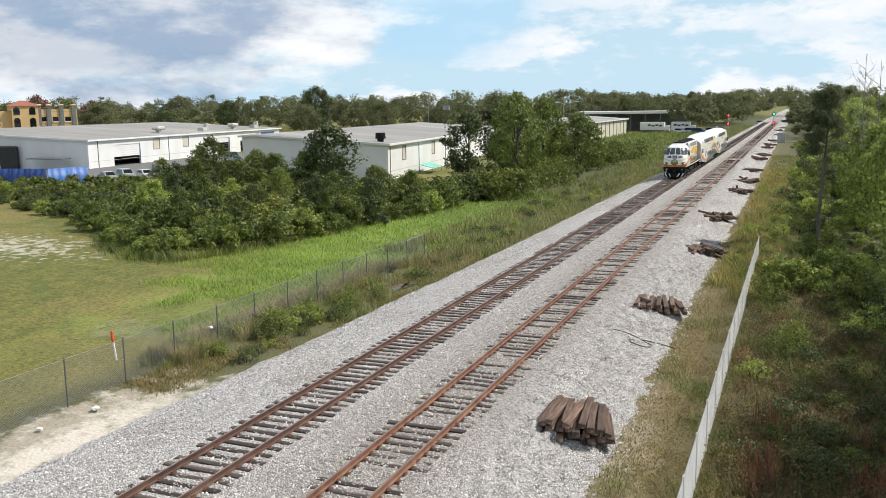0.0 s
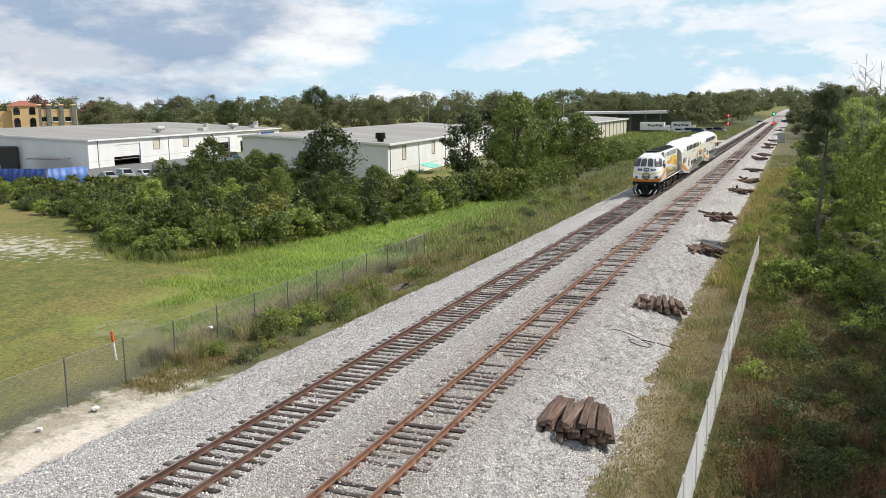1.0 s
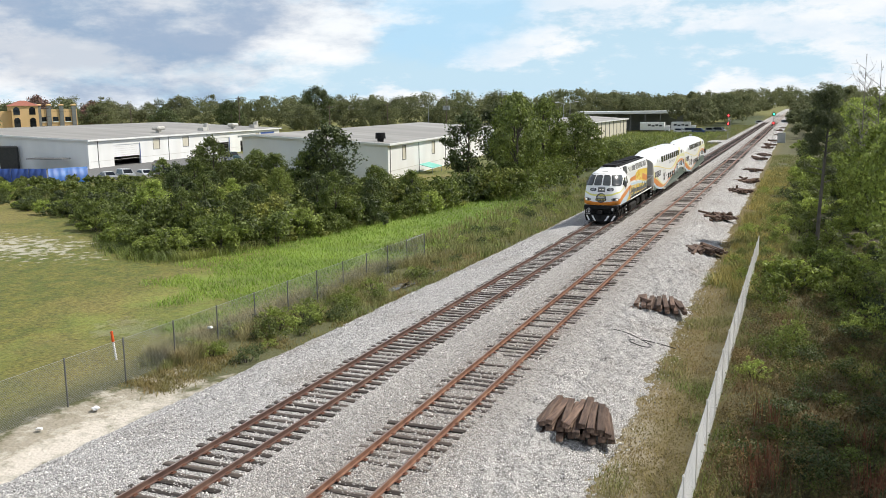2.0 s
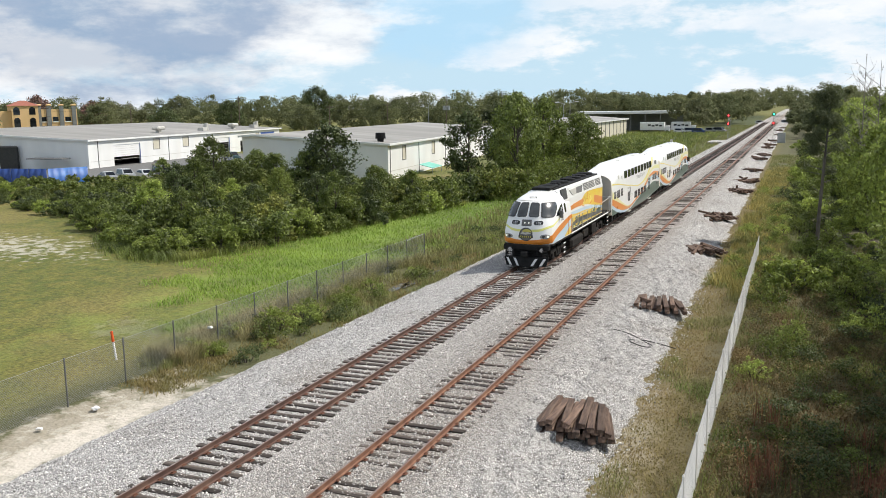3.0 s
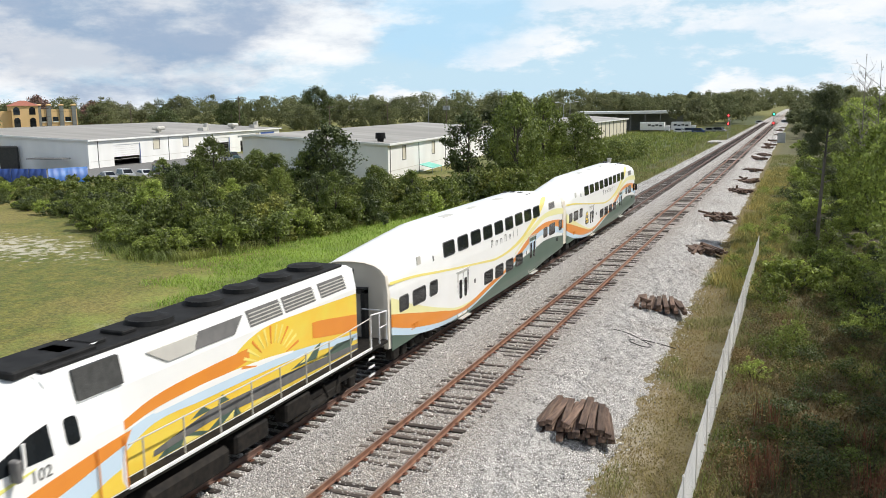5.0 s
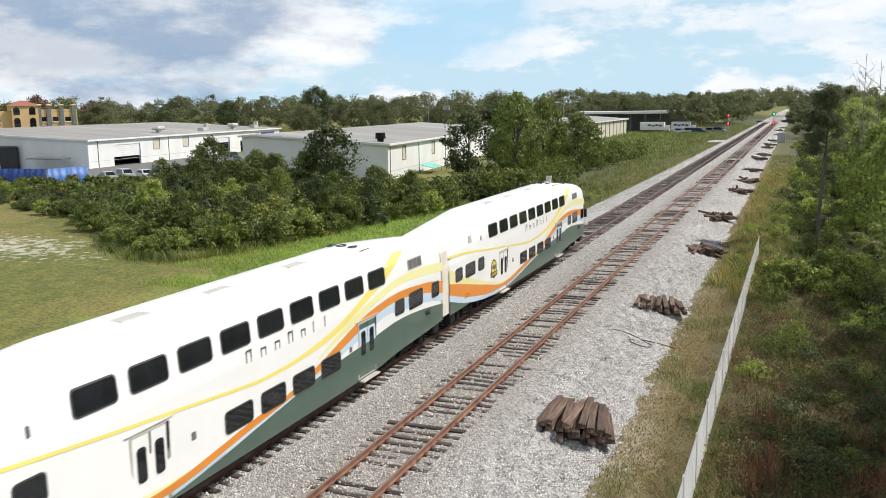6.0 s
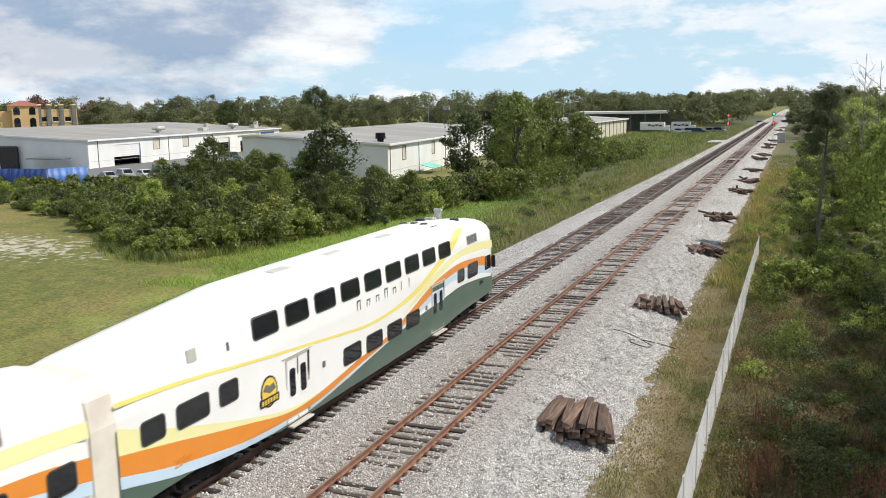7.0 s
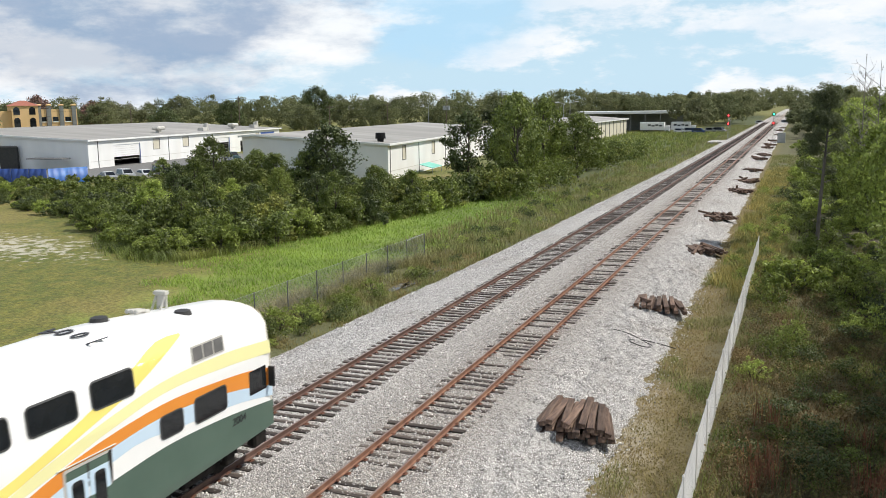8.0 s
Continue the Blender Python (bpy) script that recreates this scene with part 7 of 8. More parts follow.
street_lamp(-92, 250, 11.3, 1)
street_lamp(-52, 262, 11.2, -1)
street_lamp(-50, 262, 11.4, 1)


# ---- vegetation ----
def leaf_cloud(rng, centres, radii, per, size, squash=0.8, narrow=0.6, facing=0.6):
    """Leaves scattered in clumps, turned mostly outward: arrays of vertices and triangles."""
    k = len(centres)
    c = np.repeat(np.asarray(centres, float), per, 0)
    r = np.repeat(np.asarray(radii, float), per)
    n = k * per
    d = rng.normal(0, 1, (n, 3))
    d /= np.linalg.norm(d, axis=1)[:, None]
    out = d * facing + np.array([0, 0, 0.35 * facing]) + rng.normal(0, 0.5, (n, 3))
    out /= np.linalg.norm(out, axis=1)[:, None]
    d *= (r * rng.random(n) ** 0.38)[:, None]
    d[:, 2] *= squash
    p = c + d
    u = np.cross(out, rng.normal(0, 1, (n, 3)))
    u /= np.linalg.norm(u, axis=1)[:, None] + 1e-9
    v = np.cross(out, u)
    s = size * rng.uniform(0.6, 1.35, n)[:, None]
    q = np.stack([p - u * s * 0.5 - v * s * narrow, p - u * s * 0.5 + v * s * narrow, p + u * s], 1)
    return q.reshape(-1, 3), np.arange(n * 3).reshape(n, 3)


def tapered(bm, pts, r0, r1, seg=7):
    k = len(pts) - 1
    for i in range(k):
        tube(bm, pts[i], pts[i + 1], r0 + (r1 - r0) * i / k, r0 + (r1 - r0) * (i + 1) / k, seg)


def tree_meshes(seed, h, spread, leaf, clumps, per, mat, trunk_r=0.16, low=0.25, bark="bark"):
    rng = np.random.default_rng(seed)
    bm = nb()
    lean = rng.normal(0, 0.03, 2)
    tr = [(lean[0] * z * 2, lean[1] * z * 2, z) for z in np.linspace(-0.3, h * 0.8, 6)]
    tapered(bm, tr, trunk_r, trunk_r * 0.3)
    cs, rs = [], []
    for i in range(clumps):
        t = rng.uniform(low, 1.0)
        prof = math.sin(min(1.0, (t - low) / (1 - low) * 0.9 + 0.12) * math.pi) ** 0.6
        a, rad = rng.uniform(0, 6.28), spread * prof * rng.uniform(0.45, 1.0)
        c = (rad * math.cos(a), rad * math.sin(a), h * t * rng.uniform(0.94, 1.03))
        cs.append(c)
        rs.append(spread * rng.uniform(0.14, 0.36))
        if i % 8 == 0:
            z0 = h * max(0.15, t - 0.25)
            tapered(bm, [(lean[0] * z0 * 2, lean[1] * z0 * 2, z0), (c[0] * 0.5, c[1] * 0.5, (z0 + c[2]) / 2 + 0.2), c], trunk_r * 0.45, 0.02, 5)
    trunk = finish("trunk", bm, M[bark])
    v, f = leaf_cloud(rng, cs, rs, per, leaf)
    return trunk, fast_object("crown", v, f, M[mat])


def shrub_meshes(seed, h, spread, leaf, clumps, per, mat):
    rng = np.random.default_rng(seed)
    bm = nb()
    cs, rs = [], []
    for i in range(clumps):
        a, rad = rng.uniform(0, 6.28), spread * rng.random() ** 0.6
        top = h * (1 - 0.45 * (rad / spread) ** 2)
        c = (rad * math.cos(a), rad * math.sin(a), top * rng.uniform(0.15, 1.0))
        cs.append(c)
        rs.append(spread * rng.uniform(0.14, 0.34))
        if i % 8 == 0:
            tapered(bm, [(c[0] * 0.15, c[1] * 0.15, -0.2), (c[0] * 0.5, c[1] * 0.5, c[2] * 0.55), c], 0.05, 0.012, 5)
    v, f = leaf_cloud(rng, cs, rs, per, leaf)
    return finish("stem", bm, M["bark"]), fast_object("foliage", v, f, M[mat])


def plant(kind, meshes, x, y, s, rz, label, category, group="", sz=1.0, z=None):
    t = empty(kind, pose(x, y, ground_z(x, y) if z is None else z, 0, 0, rz))
    t.scale = (s, s, s * sz)
    tagged(t, label, category, group=group)
    names = ("trunk", "crown") if category == "tree" else ("stem", "foliage")
    for nm, me in zip(names, meshes):
        part(nm, me, None, t)
    return t


SHRUBS = [shrub_meshes(60 + i, 2.8, 2.0, 0.16, 36, 46, m) for i, m in enumerate(("leaf", "leaf", "leaf_bright", "leaf_dark", "leaf"))]
SMALL = [shrub_meshes(70 + i, 1.2, 0.9, 0.06, 34, 34, m) for i, m in enumerate(("leaf", "leaf_bright", "leaf_dark"))]
NEAR_TREES = [tree_meshes(130 + i, 8.0, 2.9, 0.085, 110, 80, m) for i, m in enumerate(("leaf_dark", "leaf"))]
TREES = [tree_meshes(80 + i, 8.0, 2.9, 0.17, 84, 60, m) for i, m in enumerate(("leaf", "leaf_dark", "leaf", "leaf_bright"))]


def hedge_front(x):
    """Front edge of the thicket left of the line, as y for a given x."""
    return curve_at([(-130, 96), (-62, 70), (-54, 66), (-42, 59), (-34, 53), (-27, 50.5), (-24, 56), (-21.5, 70), (-17.5, 100), (-19.5, 180)], x)


def thicket():
    rnd = random.Random(31)
    lab = ("dense green leafy shrub in the thicket", "bright green leafy shrub in the thicket", "dark green leafy shrub in the thicket")
    rows = []
    while len(rows) < 520:
        x = rnd.uniform(-108, -18)
        edge = max(hedge_front(min(x, -24.0)), 50.5)
        if x > -24:
            edge = 56 + (x + 24) * 6.8
        y = edge + 44 * rnd.random() ** 1.5
        if x < -84 and y > 103 + (x + 108) * 0.15:
            continue
        if x < -60 and y > edge + 26:
            continue
        rows.append((y - edge, x, y))
    rows.sort()
    cs, rs = [], []
    rng = np.random.default_rng(32)
    for i, (d, x, y) in enumerate(rows):
        k = rnd.randrange(5)
        s = rnd.uniform(0.7, 1.15) * (0.8 if d < 3 else 1.0) * (0.50 if x < -60 else 0.74 if x < -50 else 1.0)
        if i < 240:
            plant("shrub", SHRUBS[k], x, y, s, rnd.uniform(0, 360), lab[(0, 0, 1, 2, 0)[k]], "shrub", "thicket shrubs", rnd.uniform(0.8, 1.15))
        else:
            for j in range(26):
                a, r = rng.uniform(0, 6.28), 2.1 * s * rng.random() ** 0.6
                cs.append((x + r * math.cos(a), y + r * math.sin(a), GZ + 2.7 * s * rng.uniform(0.3, 1.05) * (1 - 0.4 * (r / 2.2 / s) ** 2)))
                rs.append(s * rng.uniform(0.35, 0.65))
    for i in range(90):
        x, y, s = rng.uniform(-22, -14.5), rng.uniform(92, 188), rng.uniform(0.8, 1.3)
        for j in range(24):
            a, r = rng.uniform(0, 6.28), 2.3 * s * rng.random() ** 0.6
            cs.append((x + r * math.cos(a), y + r * math.sin(a), GZ + 3.0 * s * rng.uniform(0.1, 1.05)))
            rs.append(s * rng.uniform(0.4, 0.7))
    v, f = leaf_cloud(rng, cs, rs, 24, 0.19)
    fast_mesh("thicket_growth", v, f, M["leaf"], "dense tangled green undergrowth of the thicket", "undergrowth")
    # trees that stand out of it
    for i in range(34):
        x = rnd.uniform(-62, -21)
        y = hedge_front(min(x, -24.0)) + 3 + 24 * rnd.random()
        if x > -24:
            y = 60 + (x + 24) * 6.8 + 10 * rnd.random()
        plant("young_tree", TREES[rnd.randrange(4)], x, y, rnd.uniform(0.38, 0.62), rnd.uniform(0, 360), "young leafy tree rising from the thicket", "tree", "young thicket trees", rnd.uniform(0.85, 1.15))
    for x, y, s, sz, k in ((-34.5, 86, 1.3, 0.86, 1), (-36.2, 84, 0.8, 0.9, 0), (-32.5, 84, 0.8, 0.95, 1), (-37.5, 88, 0.8, 0.95, 0), (-52, 88, 0.92, 0.98, 0), (-55, 90, 0.8, 0.95, 0), (-44, 82, 0.7, 0.95, 2), (-26.5, 82, 0.6, 1.0, 2),
                           (-16.2, 100, 1.1, 1.2, 0), (-19, 108, 1.2, 1.22, 0), (-22, 118, 1.25, 1.25, 2), (-25, 106, 1.15, 1.1, 1), (-19, 122, 1.2, 1.2, 0), (-15.5, 128, 1.1, 1.1, 2),
                           (-22, 134, 1.2, 1.1, 0), (-17, 140, 1.1, 0.95, 0), (-20, 150, 1.0, 0.75, 2), (-16, 158, 0.8, 0.65, 0), (-28, 128, 1.2, 1.15, 1), (-46.5, 90, 0.8, 0.85, 0), (-43, 88, 0.78, 0.9, 2), (-49.5, 94, 0.8, 0.85, 0), (-40.5, 92, 0.72, 0.9, 1), (-30.5, 92, 0.55, 0.8, 0), (-16.5, 172, 0.65, 0.6, 0)):
        plant("tree", TREES[k], x, y, s, rnd.uniform(0, 360), "leafy green broadleaf tree in the thicket", "tree", "thicket trees", sz)


thicket()


def right_wood():
    rnd = random.Random(33)
    for i in range(190):
        y = 17 + 105 * rnd.random() ** 1.35
        x = 13.6 + 8.5 * rnd.random() ** 0.75
        k = rnd.choice((0, 0, 1, 2)) if y > 34 else rnd.choice((0, 2, 2))
        plant("bush", SMALL[k], x, y, rnd.uniform(0.45, 1.0) * (1.0 if y < 45 else 1.4), rnd.uniform(0, 360), ("scrubby green bush on the overgrown bank", "bright green bush on the overgrown bank", "dark green bush on the overgrown bank")[k], "bush", "bank bushes", rnd.uniform(0.7, 1.2))
    for i in range(44):
        y = 48 + 70 * rnd.random()
        plant("bush", SMALL[rnd.choice((0, 1, 1))], rnd.uniform(11.2, 14.6), y, rnd.uniform(0.5, 0.95), rnd.uniform(0, 360), "bright green bush among yellow weeds", "bush", "bank bushes", rnd.uniform(0.7, 1.1))
    for i in range(55):
        y = 50 + 190 * rnd.random()
        x = rnd.uniform(14.6, 24)
        plant("shrub", SHRUBS[rnd.choice((0, 1, 2, 2, 4))], x, y, rnd.uniform(0.5, 1.0), rnd.uniform(0, 360), "leafy shrub at the edge of the wood", "shrub", "wood-edge shrubs", rnd.uniform(0.8, 1.3))
    # trees nearer than y = 40 stand out of view, added tall to shade the bank
    for x, y, s, sz, k in ((19.6, 26.5, 0.8, 1.1, 1), (22.5, 29, 1.1, 1.2, 1), (20.2, 31.5, 0.95, 1.15, 0), (20.6, 37, 0.85, 0.95, 1), (20.9, 43, 0.9, 0.95, 0), (21.4, 50, 0.9, 1.0, 3), (21.9, 57, 0.95, 1.1, 0), (22.0, 64, 1.05, 1.45, 3), (20.4, 70, 0.9, 1.3, 3), (22.4, 72, 1.1, 1.4, 0), (19.6, 78, 0.8, 1.2, 3), (22.8, 20, 1.1, 1.25, 1), (24.2, 24, 1.2, 1.2, 1), (25, 34, 1.2, 1.2, 0), (23.6, 39, 1.1, 1.2, 1), (24.2, 46, 1.1, 1.2, 0), (23.5, 54, 1.1, 1.2, 1), (20.8, 82, 1.15, 1.1, 3), (23, 90, 1.2, 1.1, 0),
                           (20, 98, 1.1, 1.1, 3), (24, 106, 1.3, 1.1, 0), (19.5, 116, 1.15, 1.2, 0), (22, 128, 1.3, 1.2, 3), (19, 140, 1.2, 1.2, 0), (22, 155, 1.3, 1.2, 0), (19, 170, 1.2, 1.2, 3), (22, 190, 1.3, 1.2, 0), (19, 210, 1.2, 1.3, 3), (20, 235, 1.3, 1.3, 0), (19, 260, 1.3, 1.3, 3), (19, 290, 1.4, 1.2, 0), (19, 330, 1.4, 1.2, 1), (21.5, 25, 1.0, 1.2, 1)):
        plant("tree", NEAR_TREES[k % 2 == 0] if y < 48 else TREES[3 if k == 0 else k], x + (0.0 if y < 70 else 1.0 if y < 100 else 3.2), y, s * 0.95, rnd.uniform(0, 360), "leafy tree of the wood beside the line", "tree", "wood trees", sz * (1.18 if y < 40 else 1.0))


right_wood()


def pine():
    """A slim pine: bare trunk, tufts of dark needles above."""
    rng = np.random.default_rng(91)
    t = empty("pine_tree", pose(16.75, 72.5, GZ - 0.3))
    tagged(t, "slim pine with a bare trunk and dark needle tufts", "tree")
    bm = nb()
    tapered(bm, [(0, 0, -0.4), (0.05, 0, 3), (0.18, 0, 6), (0.3, 0, 9), (0.45, 0, 12.2)], 0.17, 0.04)
    cs, rs = [], []
    for i in range(54):
        z = rng.uniform(5.8, 12.4)
        a = rng.uniform(0, 6.28)
        r = (1.35 if z < 11 else 0.9) * rng.uniform(0.3, 1.0)
        c = (0.3 + r * math.cos(a) - 0.3, r * math.sin(a), z)
        cs.append(c)
        rs.append(rng.uniform(0.4, 0.75))
        if i % 2 == 0:
            tapered(bm, [(0.03 * z, 0, z - 0.5), c], 0.045, 0.015, 5)
    for z, a in ((4.2, 2.0), (5.0, 0.4), (5.6, 3.3), (3.4, 5.0)):
        tapered(bm, [(0.03 * z, 0, z), (1.3 * math.cos(a), 1.3 * math.sin(a), z + 0.3)], 0.03, 0.01, 5)
    part("trunk", bm, M["bark_pine"], t)
    v, f = leaf_cloud(rng, cs, rs, 240, 0.26, 0.75, 0.07, 0.1)
    part("crown", fast_object("crown", v, f, M["needle"]), None, t)


pine()


def bare_tree(x, y, h, seed):
    rng = np.random.default_rng(seed)
    t = empty("bare_tree", pose(x, y, GZ - 0.6))
    tagged(t, "dead leafless grey tree at the wood's edge", "tree", group="dead trees")
    bm = nb()
    tapered(bm, [(0, 0, -0.3), (0.1, 0, h * 0.5), (0.05, 0.1, h)], 0.10, 0.012)
    for i in range(34):
        z = rng.uniform(h * 0.35, h * 0.98)
        a = rng.uniform(0, 6.28)
        l = (h - z) * 0.35 + rng.uniform(0.3, 1.2)
        p = Vector((0.08, 0, z))
        q = p + Vector((math.cos(a), math.sin(a), 0.7)) * l * 0.6
        tapered(bm, [p, q, q + Vector((math.cos(a) * 0.3, math.sin(a) * 0.3, 0.6)) * l * 0.6], 0.022, 0.005, 4)
        for k in range(2):
            d = Vector(rng.normal(0, 1, 3)) * 0.3 * l
            tube(bm, q, q + d + Vector((0, 0, 0.2)), 0.010, 0.004, 4)
    part("trunk", bm, M["bark_grey"], t)


bare_tree(20.3, 88, 15.6, 1)
bare_tree(21.4, 86, 15.0, 2)

def far_woods():
    """Rounded, lobed crowns standing close along the skyline, distance haze painted into their leaf colour."""
    rng = np.random.default_rng(77)
    cs, rs = [], []

    def add(x, y, h, w, n):
        for i in range(n):
            a, e = rng.uniform(0, 6.28), rng.uniform(-0.35, 1.0)
            r = w * math.sqrt(max(0.0, 1 - e * e)) * rng.uniform(0.55, 0.95)
            cs.append((x + r * math.cos(a), y + r * math.sin(a), GZ + h * 0.55 + h * 0.38 * e))
            rs.append(w * rng.uniform(0.32, 0.46))
    for i in range(170):
        x = rng.uniform(-480, -78)
        y = 300 + 0.2 * (x + 560) + rng.uniform(0, 110)
        if x < -230 and y < 300:
            y += 70
        h = rng.uniform(13.0, 17.5) * (1.0 + 0.22 * noise.noise(Vector((x * 0.035, y * 0.02, 0))))
        add(x, y, h * (1 + 0.0011 * (y - 330)), rng.uniform(5.0, 8.5), 13)
    for i in range(75):
        x = rng.uniform(-85, -10)
        y = rng.uniform(392, 540)
        add(x, y, rng.uniform(12.5, 16.5) * (1 + 0.0014 * (y - 390)), rng.uniform(4.5, 7.5), 12)
    for i in range(34):
        add(rng.uniform(-30, -17), rng.uniform(330, 520), rng.uniform(9, 15), rng.uniform(3.5, 5.5), 12)
    for i in range(44):
        add(rng.uniform(24, 70), rng.uniform(240, 600), rng.uniform(11, 16), rng.uniform(4, 7), 12)
    for i in range(50):
        add(rng.uniform(-34, 60), rng.uniform(600, 760), rng.uniform(17, 23), rng.uniform(6, 9), 12)
    for i in range(70):
        y = 250 + 420 * rng.random()
        add(rng.uniform(14, 24), y, rng.uniform(5, 10) * (1 + 0.002 * (y - 250)), rng.uniform(2.5, 4.0), 9)
    for i in range(46):
        y = rng.uniform(470, 900)
        add(rng.uniform(-24, -10), y, rng.uniform(9, 15), rng.uniform(3.5, 6), 9)
    # low growth that fills the gaps between the trunks
    for i in range(230):
        x = rng.uniform(-500, -14)
        y = max(318 + 0.2 * (x + 560) + rng.uniform(0, 60), 395 if x > -80 else 0)
        for j in range(5):
            cs.append((x + rng.normal(0, 5), y + rng.normal(0, 4), GZ + rng.uniform(1.5, 10.0)))
            rs.append(rng.uniform(1.8, 3.0))
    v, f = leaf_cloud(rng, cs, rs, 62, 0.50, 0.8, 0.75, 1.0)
    fast_mesh("far_woods", v, f, M["leaf_far_haze"], "dark green skyline woods with haze put into the leaf colour", "woods")


far_woods()
FAR = [tree_meshes(95 + i, 14.0, 6.5, 0.30, 90, 95, m, 0.35, 0.35) for i, m in enumerate(("leaf_far_haze", "leaf_dark", "leaf_red"))]
for x, y, s, sz, k, lab in ((-153, 285, 1.15, 1.12, 1, "tall dark tree above the skyline"), (-330, 320, 1.15, 1.1, 2, "tall bare reddish tree above the skyline"), (-305, 330, 1.0, 1.05, 2, "bare reddish tree above the skyline"),
                            (-195, 250, 0.9, 0.9, 1, "dark tree behind the warehouse"), (-215, 240, 0.95, 1.0, 0, "green tree behind the warehouse"), (-140, 255, 0.9, 0.95, 0, "green tree behind the warehouse"),
                            (-118, 270, 0.9, 1.0, 0, "green tree behind the warehouse"), (-100, 280, 0.9, 0.9, 0, "green tree behind the warehouse"), (-175, 262, 0.9, 1.05, 1, "dark tree behind the warehouse"), (-255, 225, 0.85, 0.9, 0, "green tree by the ochre building"), (-60, 300, 0.8, 0.9, 0, "green tree beyond the warehouse"), (-75, 290, 0.8, 0.85, 1, "dark tree beyond the warehouse")):
    plant("tree", FAR[k], x, y, s, x * 7 % 360, lab, "tree", "far trees", sz)


# ---- grasses ----
def blades(name, spots, height, width, lean, mat, label, seed, per=4, spread=0.12):
    """Upright blades in tufts at the given ground points."""
    rng = np.random.default_rng(seed)
    p = np.repeat(np.asarray(spots, float), per, 0)
    n = len(p)
    p[:, :2] += rng.normal(0, spread, (n, 2))
    h = height * rng.uniform(0.45, 1.2, n)
    a = rng.uniform(0, 6.28, n)
    d = np.stack([np.cos(a), np.sin(a), np.zeros(n)], 1)
    s = np.stack([-np.sin(a), np.cos(a), np.zeros(n)], 1) * width * rng.uniform(0.7, 1.3, n)[:, None]
    up = np.array([0, 0, 1.0])
    mid = p + d * (lean * h * 0.35)[:, None] + up * (h * 0.6)[:, None]
    tip = p + d * (lean * h)[:, None] + up * h[:, None]
    v = np.stack([p - s, p + s, mid + s * 0.7, mid - s * 0.7, tip], 1).reshape(-1, 3)
    k = np.arange(n)[:, None] * 5
    f = np.concatenate([k + np.array([[0, 1, 2]]), k + np.array([[0, 2, 3]]), k + np.array([[3, 2, 4]])], 0)
    return fast_mesh(name, v, f, mat, label, "grass")


def spots(seed, n, fx, fy, keep=lambda x, y: True, clump=0.0):
    rnd = random.Random(seed)
    out = []
    tries = 0
    while len(out) < n and tries < n * 12:
        tries += 1
        x, y = fx(rnd), fy(rnd)
        if keep(x, y) and (clump <= 0 or noise.noise(Vector((x * 0.5, y * 0.35, seed))) > clump - 0.5):
            z = ground_z(x, y)
            if -2.5 < x < 10.3:
                z = max(z, bed_z(x))
            out.append((x, y, z))
    return out


near_y = lambda lo, hi, p=1.5: (lambda r: lo + (hi - lo) * r.random() ** p)
blades("meadow_grass", spots(1, 9000, lambda r: r.uniform(-29, -10.6), near_y(30, 105), lambda x, y: y > 35.5 - (x + 14) * 1.15 + 9 * noise.noise(Vector((x * 0.22, y * 0.22, 2))) and y < 58 + (x + 24) * 7 and x > -22.5 - (y - 40) * 0.45 + 4 * noise.noise(Vector((y * 0.3, 7, 1)))), 0.26, 0.016, 0.9, M["grass"], "tall bright green meadow grass", 1, 4, 0.3)
edge_y = lambda x: max(hedge_front(min(x, -24.0)), 50.5) if x <= -24 else 56 + (x + 24) * 6.8
rim = [(x, edge_y(x) + d, ground_z(x, edge_y(x) + d)) for x, d in ((rnd.uniform(-40, -19), rnd.gauss(-0.4, 0.8)) for rnd in [random.Random(41)] for k in range(1800))]
blades("thicket_edge_weeds", rim, 0.7, 0.014, 0.6, M["leaf"], "tall stalky weeds along the edge of the thicket", 16, 4, 0.25)
blades("verge_grass", spots(2, 7500, lambda r: r.uniform(-10.8, -5.2), near_y(27, 150), lambda x, y: x < -2.4 - 4.0 * shoulder(y) and (y > 38 or x < -9.6 + (y - 27) * 0.2), clump=0.35), 0.42, 0.013, 0.7, M["grass_mid"], "rough green and straw grass along the fence", 2)
blades("foot_weeds", spots(15, 5200, lambda r: r.uniform(-9.6, -5.4), near_y(26, 60, 1.2), lambda x, y: x < -2.6 - 3.8 * shoulder(y) and (y > 33 or x < -7.6), clump=0.38), 0.17, 0.014, 1.0, M["grass_olive"], "low brown and olive weeds at the foot of the bank", 15, 4, 0.3)
blades("dry_weeds", spots(3, 4600, lambda r: r.uniform(-11.5, -9.0), near_y(29, 56), clump=0.4), 0.72, 0.009, 0.7, M["grass_dry"], "dry straw-coloured weeds on the fence", 3)
blades("right_verge_grass", spots(4, 8500, lambda r: r.uniform(9.9, 12.9), near_y(17, 120), clump=0.25), 0.09, 0.012, 1.3, M["grass_olive"], "short tufted verge grass with dry patches", 4, 5, 0.35)
blades("verge_tufts", spots(17, 1700, lambda r: r.uniform(10.2, 12.7), near_y(17, 62), clump=0.6), 0.2, 0.011, 0.9, M["grass_mid"], "green grass tufts on the verge", 17, 5, 0.2)
blades("right_tall_grass", spots(5, 4500, lambda r: r.uniform(10.6, 15.5), near_y(46, 190), lambda x, y: y > 62 or noise.noise(Vector((x, y * 0.6, 3))) > (62 - y) * 0.03, clump=0.3), 0.55, 0.014, 0.5, M["grass_mid"], "tall yellowing grass by the wood", 5)
blades("bank_weeds", spots(6, 8000, lambda r: r.uniform(12.9, 25), near_y(17, 75), clump=0.25), 0.42, 0.011, 0.8, M["weed_brown"], "brown and olive weeds on the overgrown bank", 6)
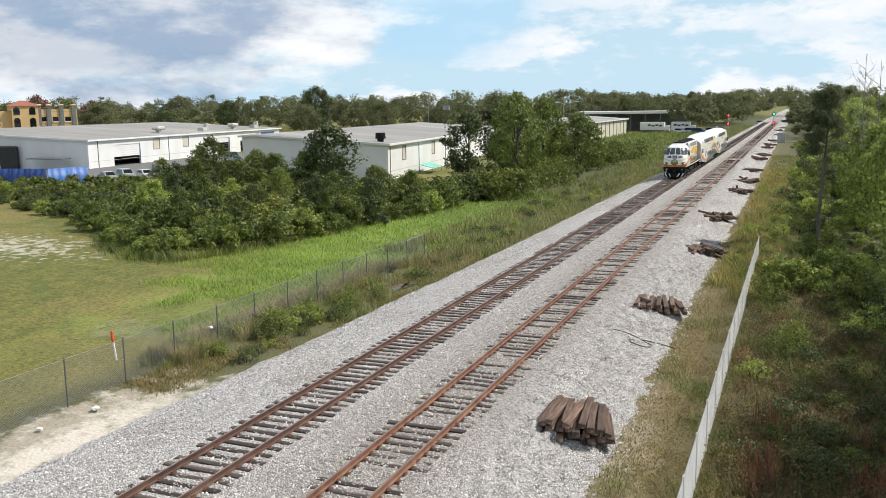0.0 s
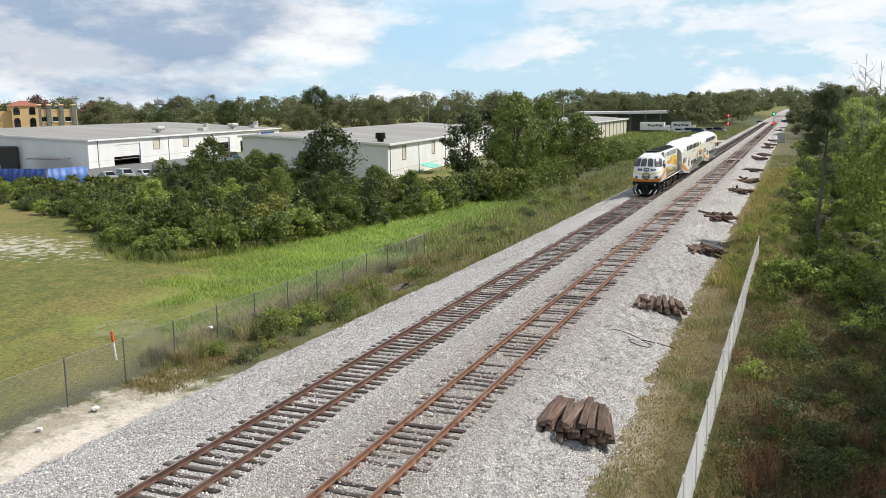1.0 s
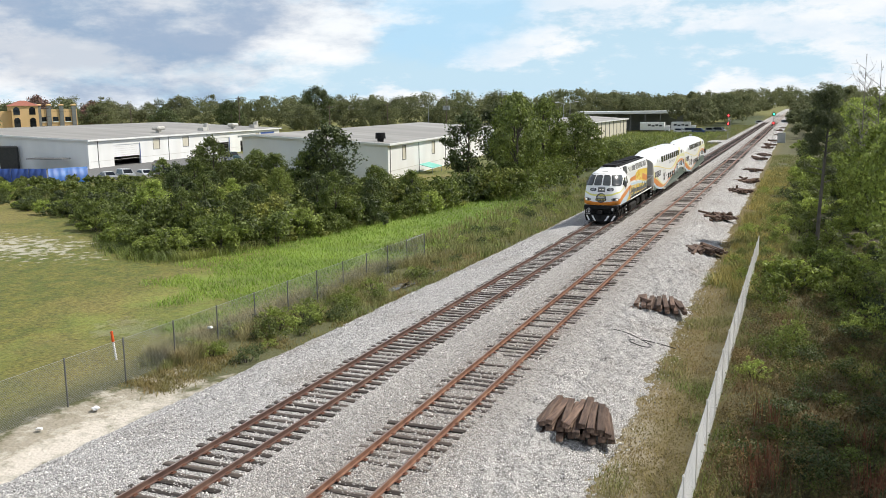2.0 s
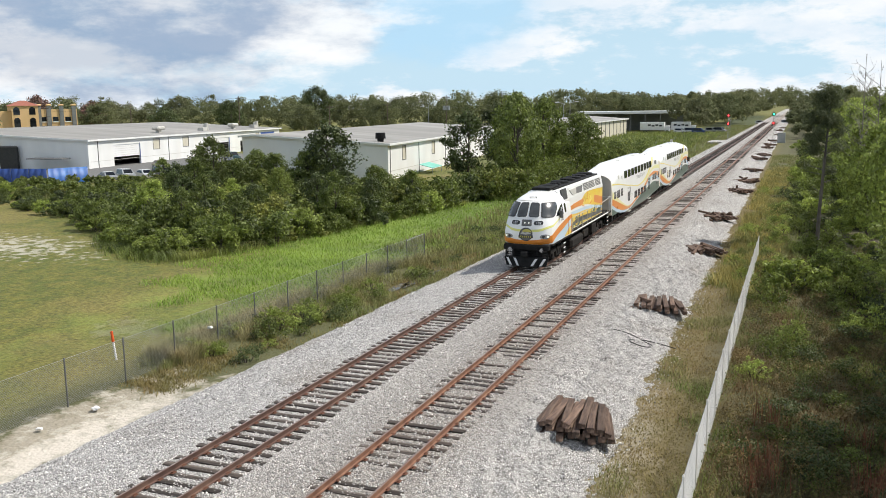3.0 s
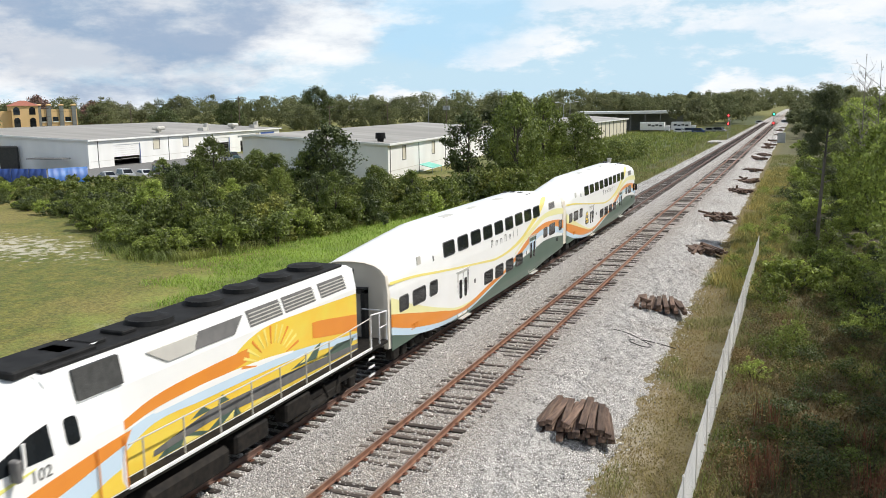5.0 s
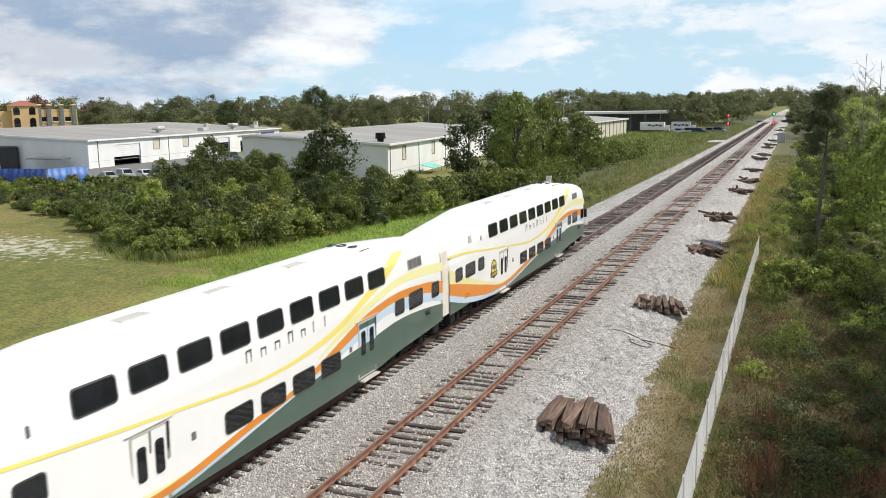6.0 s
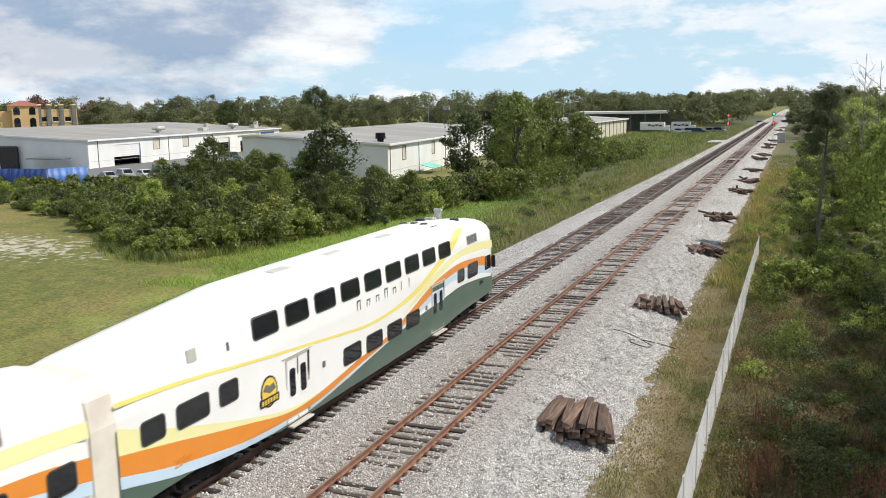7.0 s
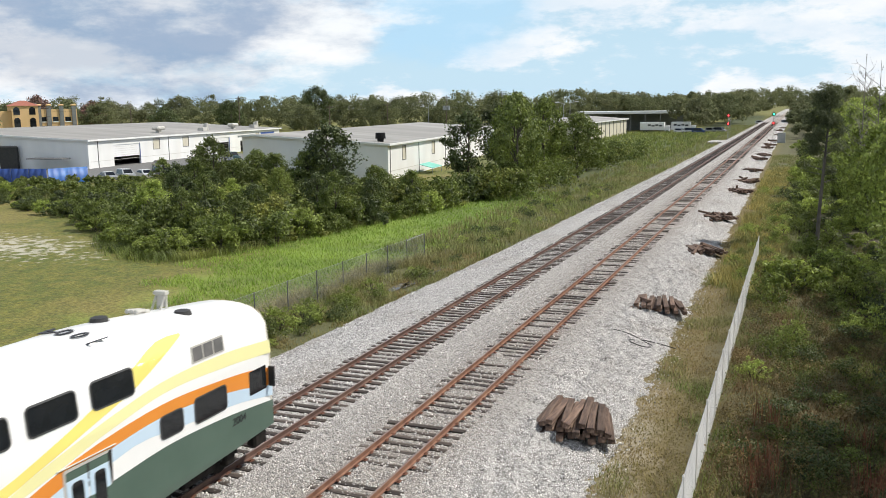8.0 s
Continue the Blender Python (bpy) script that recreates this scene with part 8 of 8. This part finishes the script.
blades("bank_grass", spots(7, 7000, lambda r: r.uniform(12.9, 24), near_y(17, 75), clump=0.5), 0.4, 0.012, 0.8, M["leaf"], "green grass on the overgrown bank", 7)
blades("far_meadow_grass", spots(12, 4500, lambda r: r.uniform(-46, -9), near_y(150, 335, 1.2), lambda x, y: y > 190 or x > -14), 0.9, 0.05, 0.5, M["leaf"], "rough green grass beyond the thicket", 12)
blades("yellow_weeds", spots(13, 4200, lambda r: r.uniform(10.7, 14.4), near_y(50, 150, 1.2), clump=0.4), 0.6, 0.018, 0.7, M["weed_yellow"], "yellow-brown weeds along the edge of the wood", 13)
blades("bank_undergrowth", spots(14, 4500, lambda r: r.uniform(12.95, 19.5), near_y(17, 48, 1.3)), 0.28, 0.012, 1.0, M["weed_brown"], "tangled olive-brown undergrowth on the bank", 14, 4, 0.16)
blades("red_weeds", spots(8, 260, lambda r: r.choice((14.5, 17.5, 19.4, 18.6)) + r.gauss(0, 0.3), lambda r: r.choice((25.5, 26.5, 24.5, 30)) + r.gauss(0, 0.4)), 1.1, 0.012, 0.25, M["weed_red"], "rust-red upright weeds on the bank", 8)
blades("far_verge_grass", spots(9, 6500, lambda r: r.uniform(-14, -4.6), near_y(58, 440, 1.4), lambda x, y: x < -2.4 - 4.0 * shoulder(y), clump=0.25), 0.7, 0.025, 0.5, M["grass_mid"], "rough verge grass beyond the fence", 9)
def tangle(name, seed, n, mat, label):
    """Low leafy growth that creeps over the bank."""
    rng = np.random.default_rng(seed)
    cs, rs = [], []
    while len(cs) < n:
        x, y = rng.uniform(13.0, 22.0), 17 + 48 * rng.random() ** 1.4
        if noise.noise(Vector((x * 0.6, y * 0.45, seed))) > -0.05:
            cs.append((x, y, ground_z(x, y) + rng.uniform(0.05, 0.45)))
            rs.append(rng.uniform(0.25, 0.6))
    v, f = leaf_cloud(rng, cs, rs, 60, 0.05, 0.7, 0.5, 0.5)
    fast_mesh(name, v, f, M[mat], label, "undergrowth")


tangle("brown_tangle", 61, 1150, "weed_brown", "brown withered creeping growth on the bank")
tangle("green_tangle", 62, 430, "leaf", "green creeping growth on the bank")
tangle("olive_tangle", 63, 500, "grass_olive", "straw and olive creeping growth on the bank")
for i in range(96):
    rnd = random.Random(500 + i)
    y = 30 + 85 * rnd.random() ** 1.2
    x = rnd.uniform(-9.2, -6.8) if i % 2 else rnd.uniform(-11.2, -8.5)
    plant("weed_bush", SMALL[i % 3], x, y, rnd.uniform(0.35, 0.85), rnd.uniform(0, 360), "low weedy bush on the fence line", "bush", "fence-line bushes", rnd.uniform(0.7, 1.1))


for x, y, s in ((-8.2, 34.3, 1.0), (-8.7, 35.6, 1.15), (-8.1, 37.2, 1.0), (-8.8, 38.8, 0.9), (-7.9, 41.5, 0.8), (-8.4, 45.5, 0.8)):
    plant("weed_bush", SMALL[int(y) % 2], x, y, s, x * 40, "leafy bush growing through the fence line", "bush", "fence-line bushes", 0.95)


# ---- moving things ----
TRAIN = [(0.0, 187.5), (0.5, 176.0), (1.0, 164.3), (1.5, 152.6), (2.0, 141.2), (2.5, 130.2), (3.0, 119.6), (3.5, 108.95), (4.0, 98.75), (4.5, 88.8), (5.0, 78.8), (5.5, 68.7), (6.0, 58.6), (6.5, 48.68), (7.0, 39.03), (7.5, 29.45), (8.0, 19.87)]


def train_y(t):
    return curve_at(TRAIN, t)


def motions():
    for thing, offset in ((coach_rear, 0.0), (coach_mid, 25.95), (loco, 51.38)):
        walk(thing, [(t, pose(0, y - offset, 0)) for t, y in TRAIN])
    # each wheelset rolls with the train
    for w, ly in WHEELS:
        rows = []
        for k in range(241):
            t = k / 30
            rows.append((t, pose(0, ly, 0.50) @ Matrix.Rotation((TRAIN[0][1] - train_y(t)) / 0.50, 4, "X")))
        walk(w, rows)


motions()
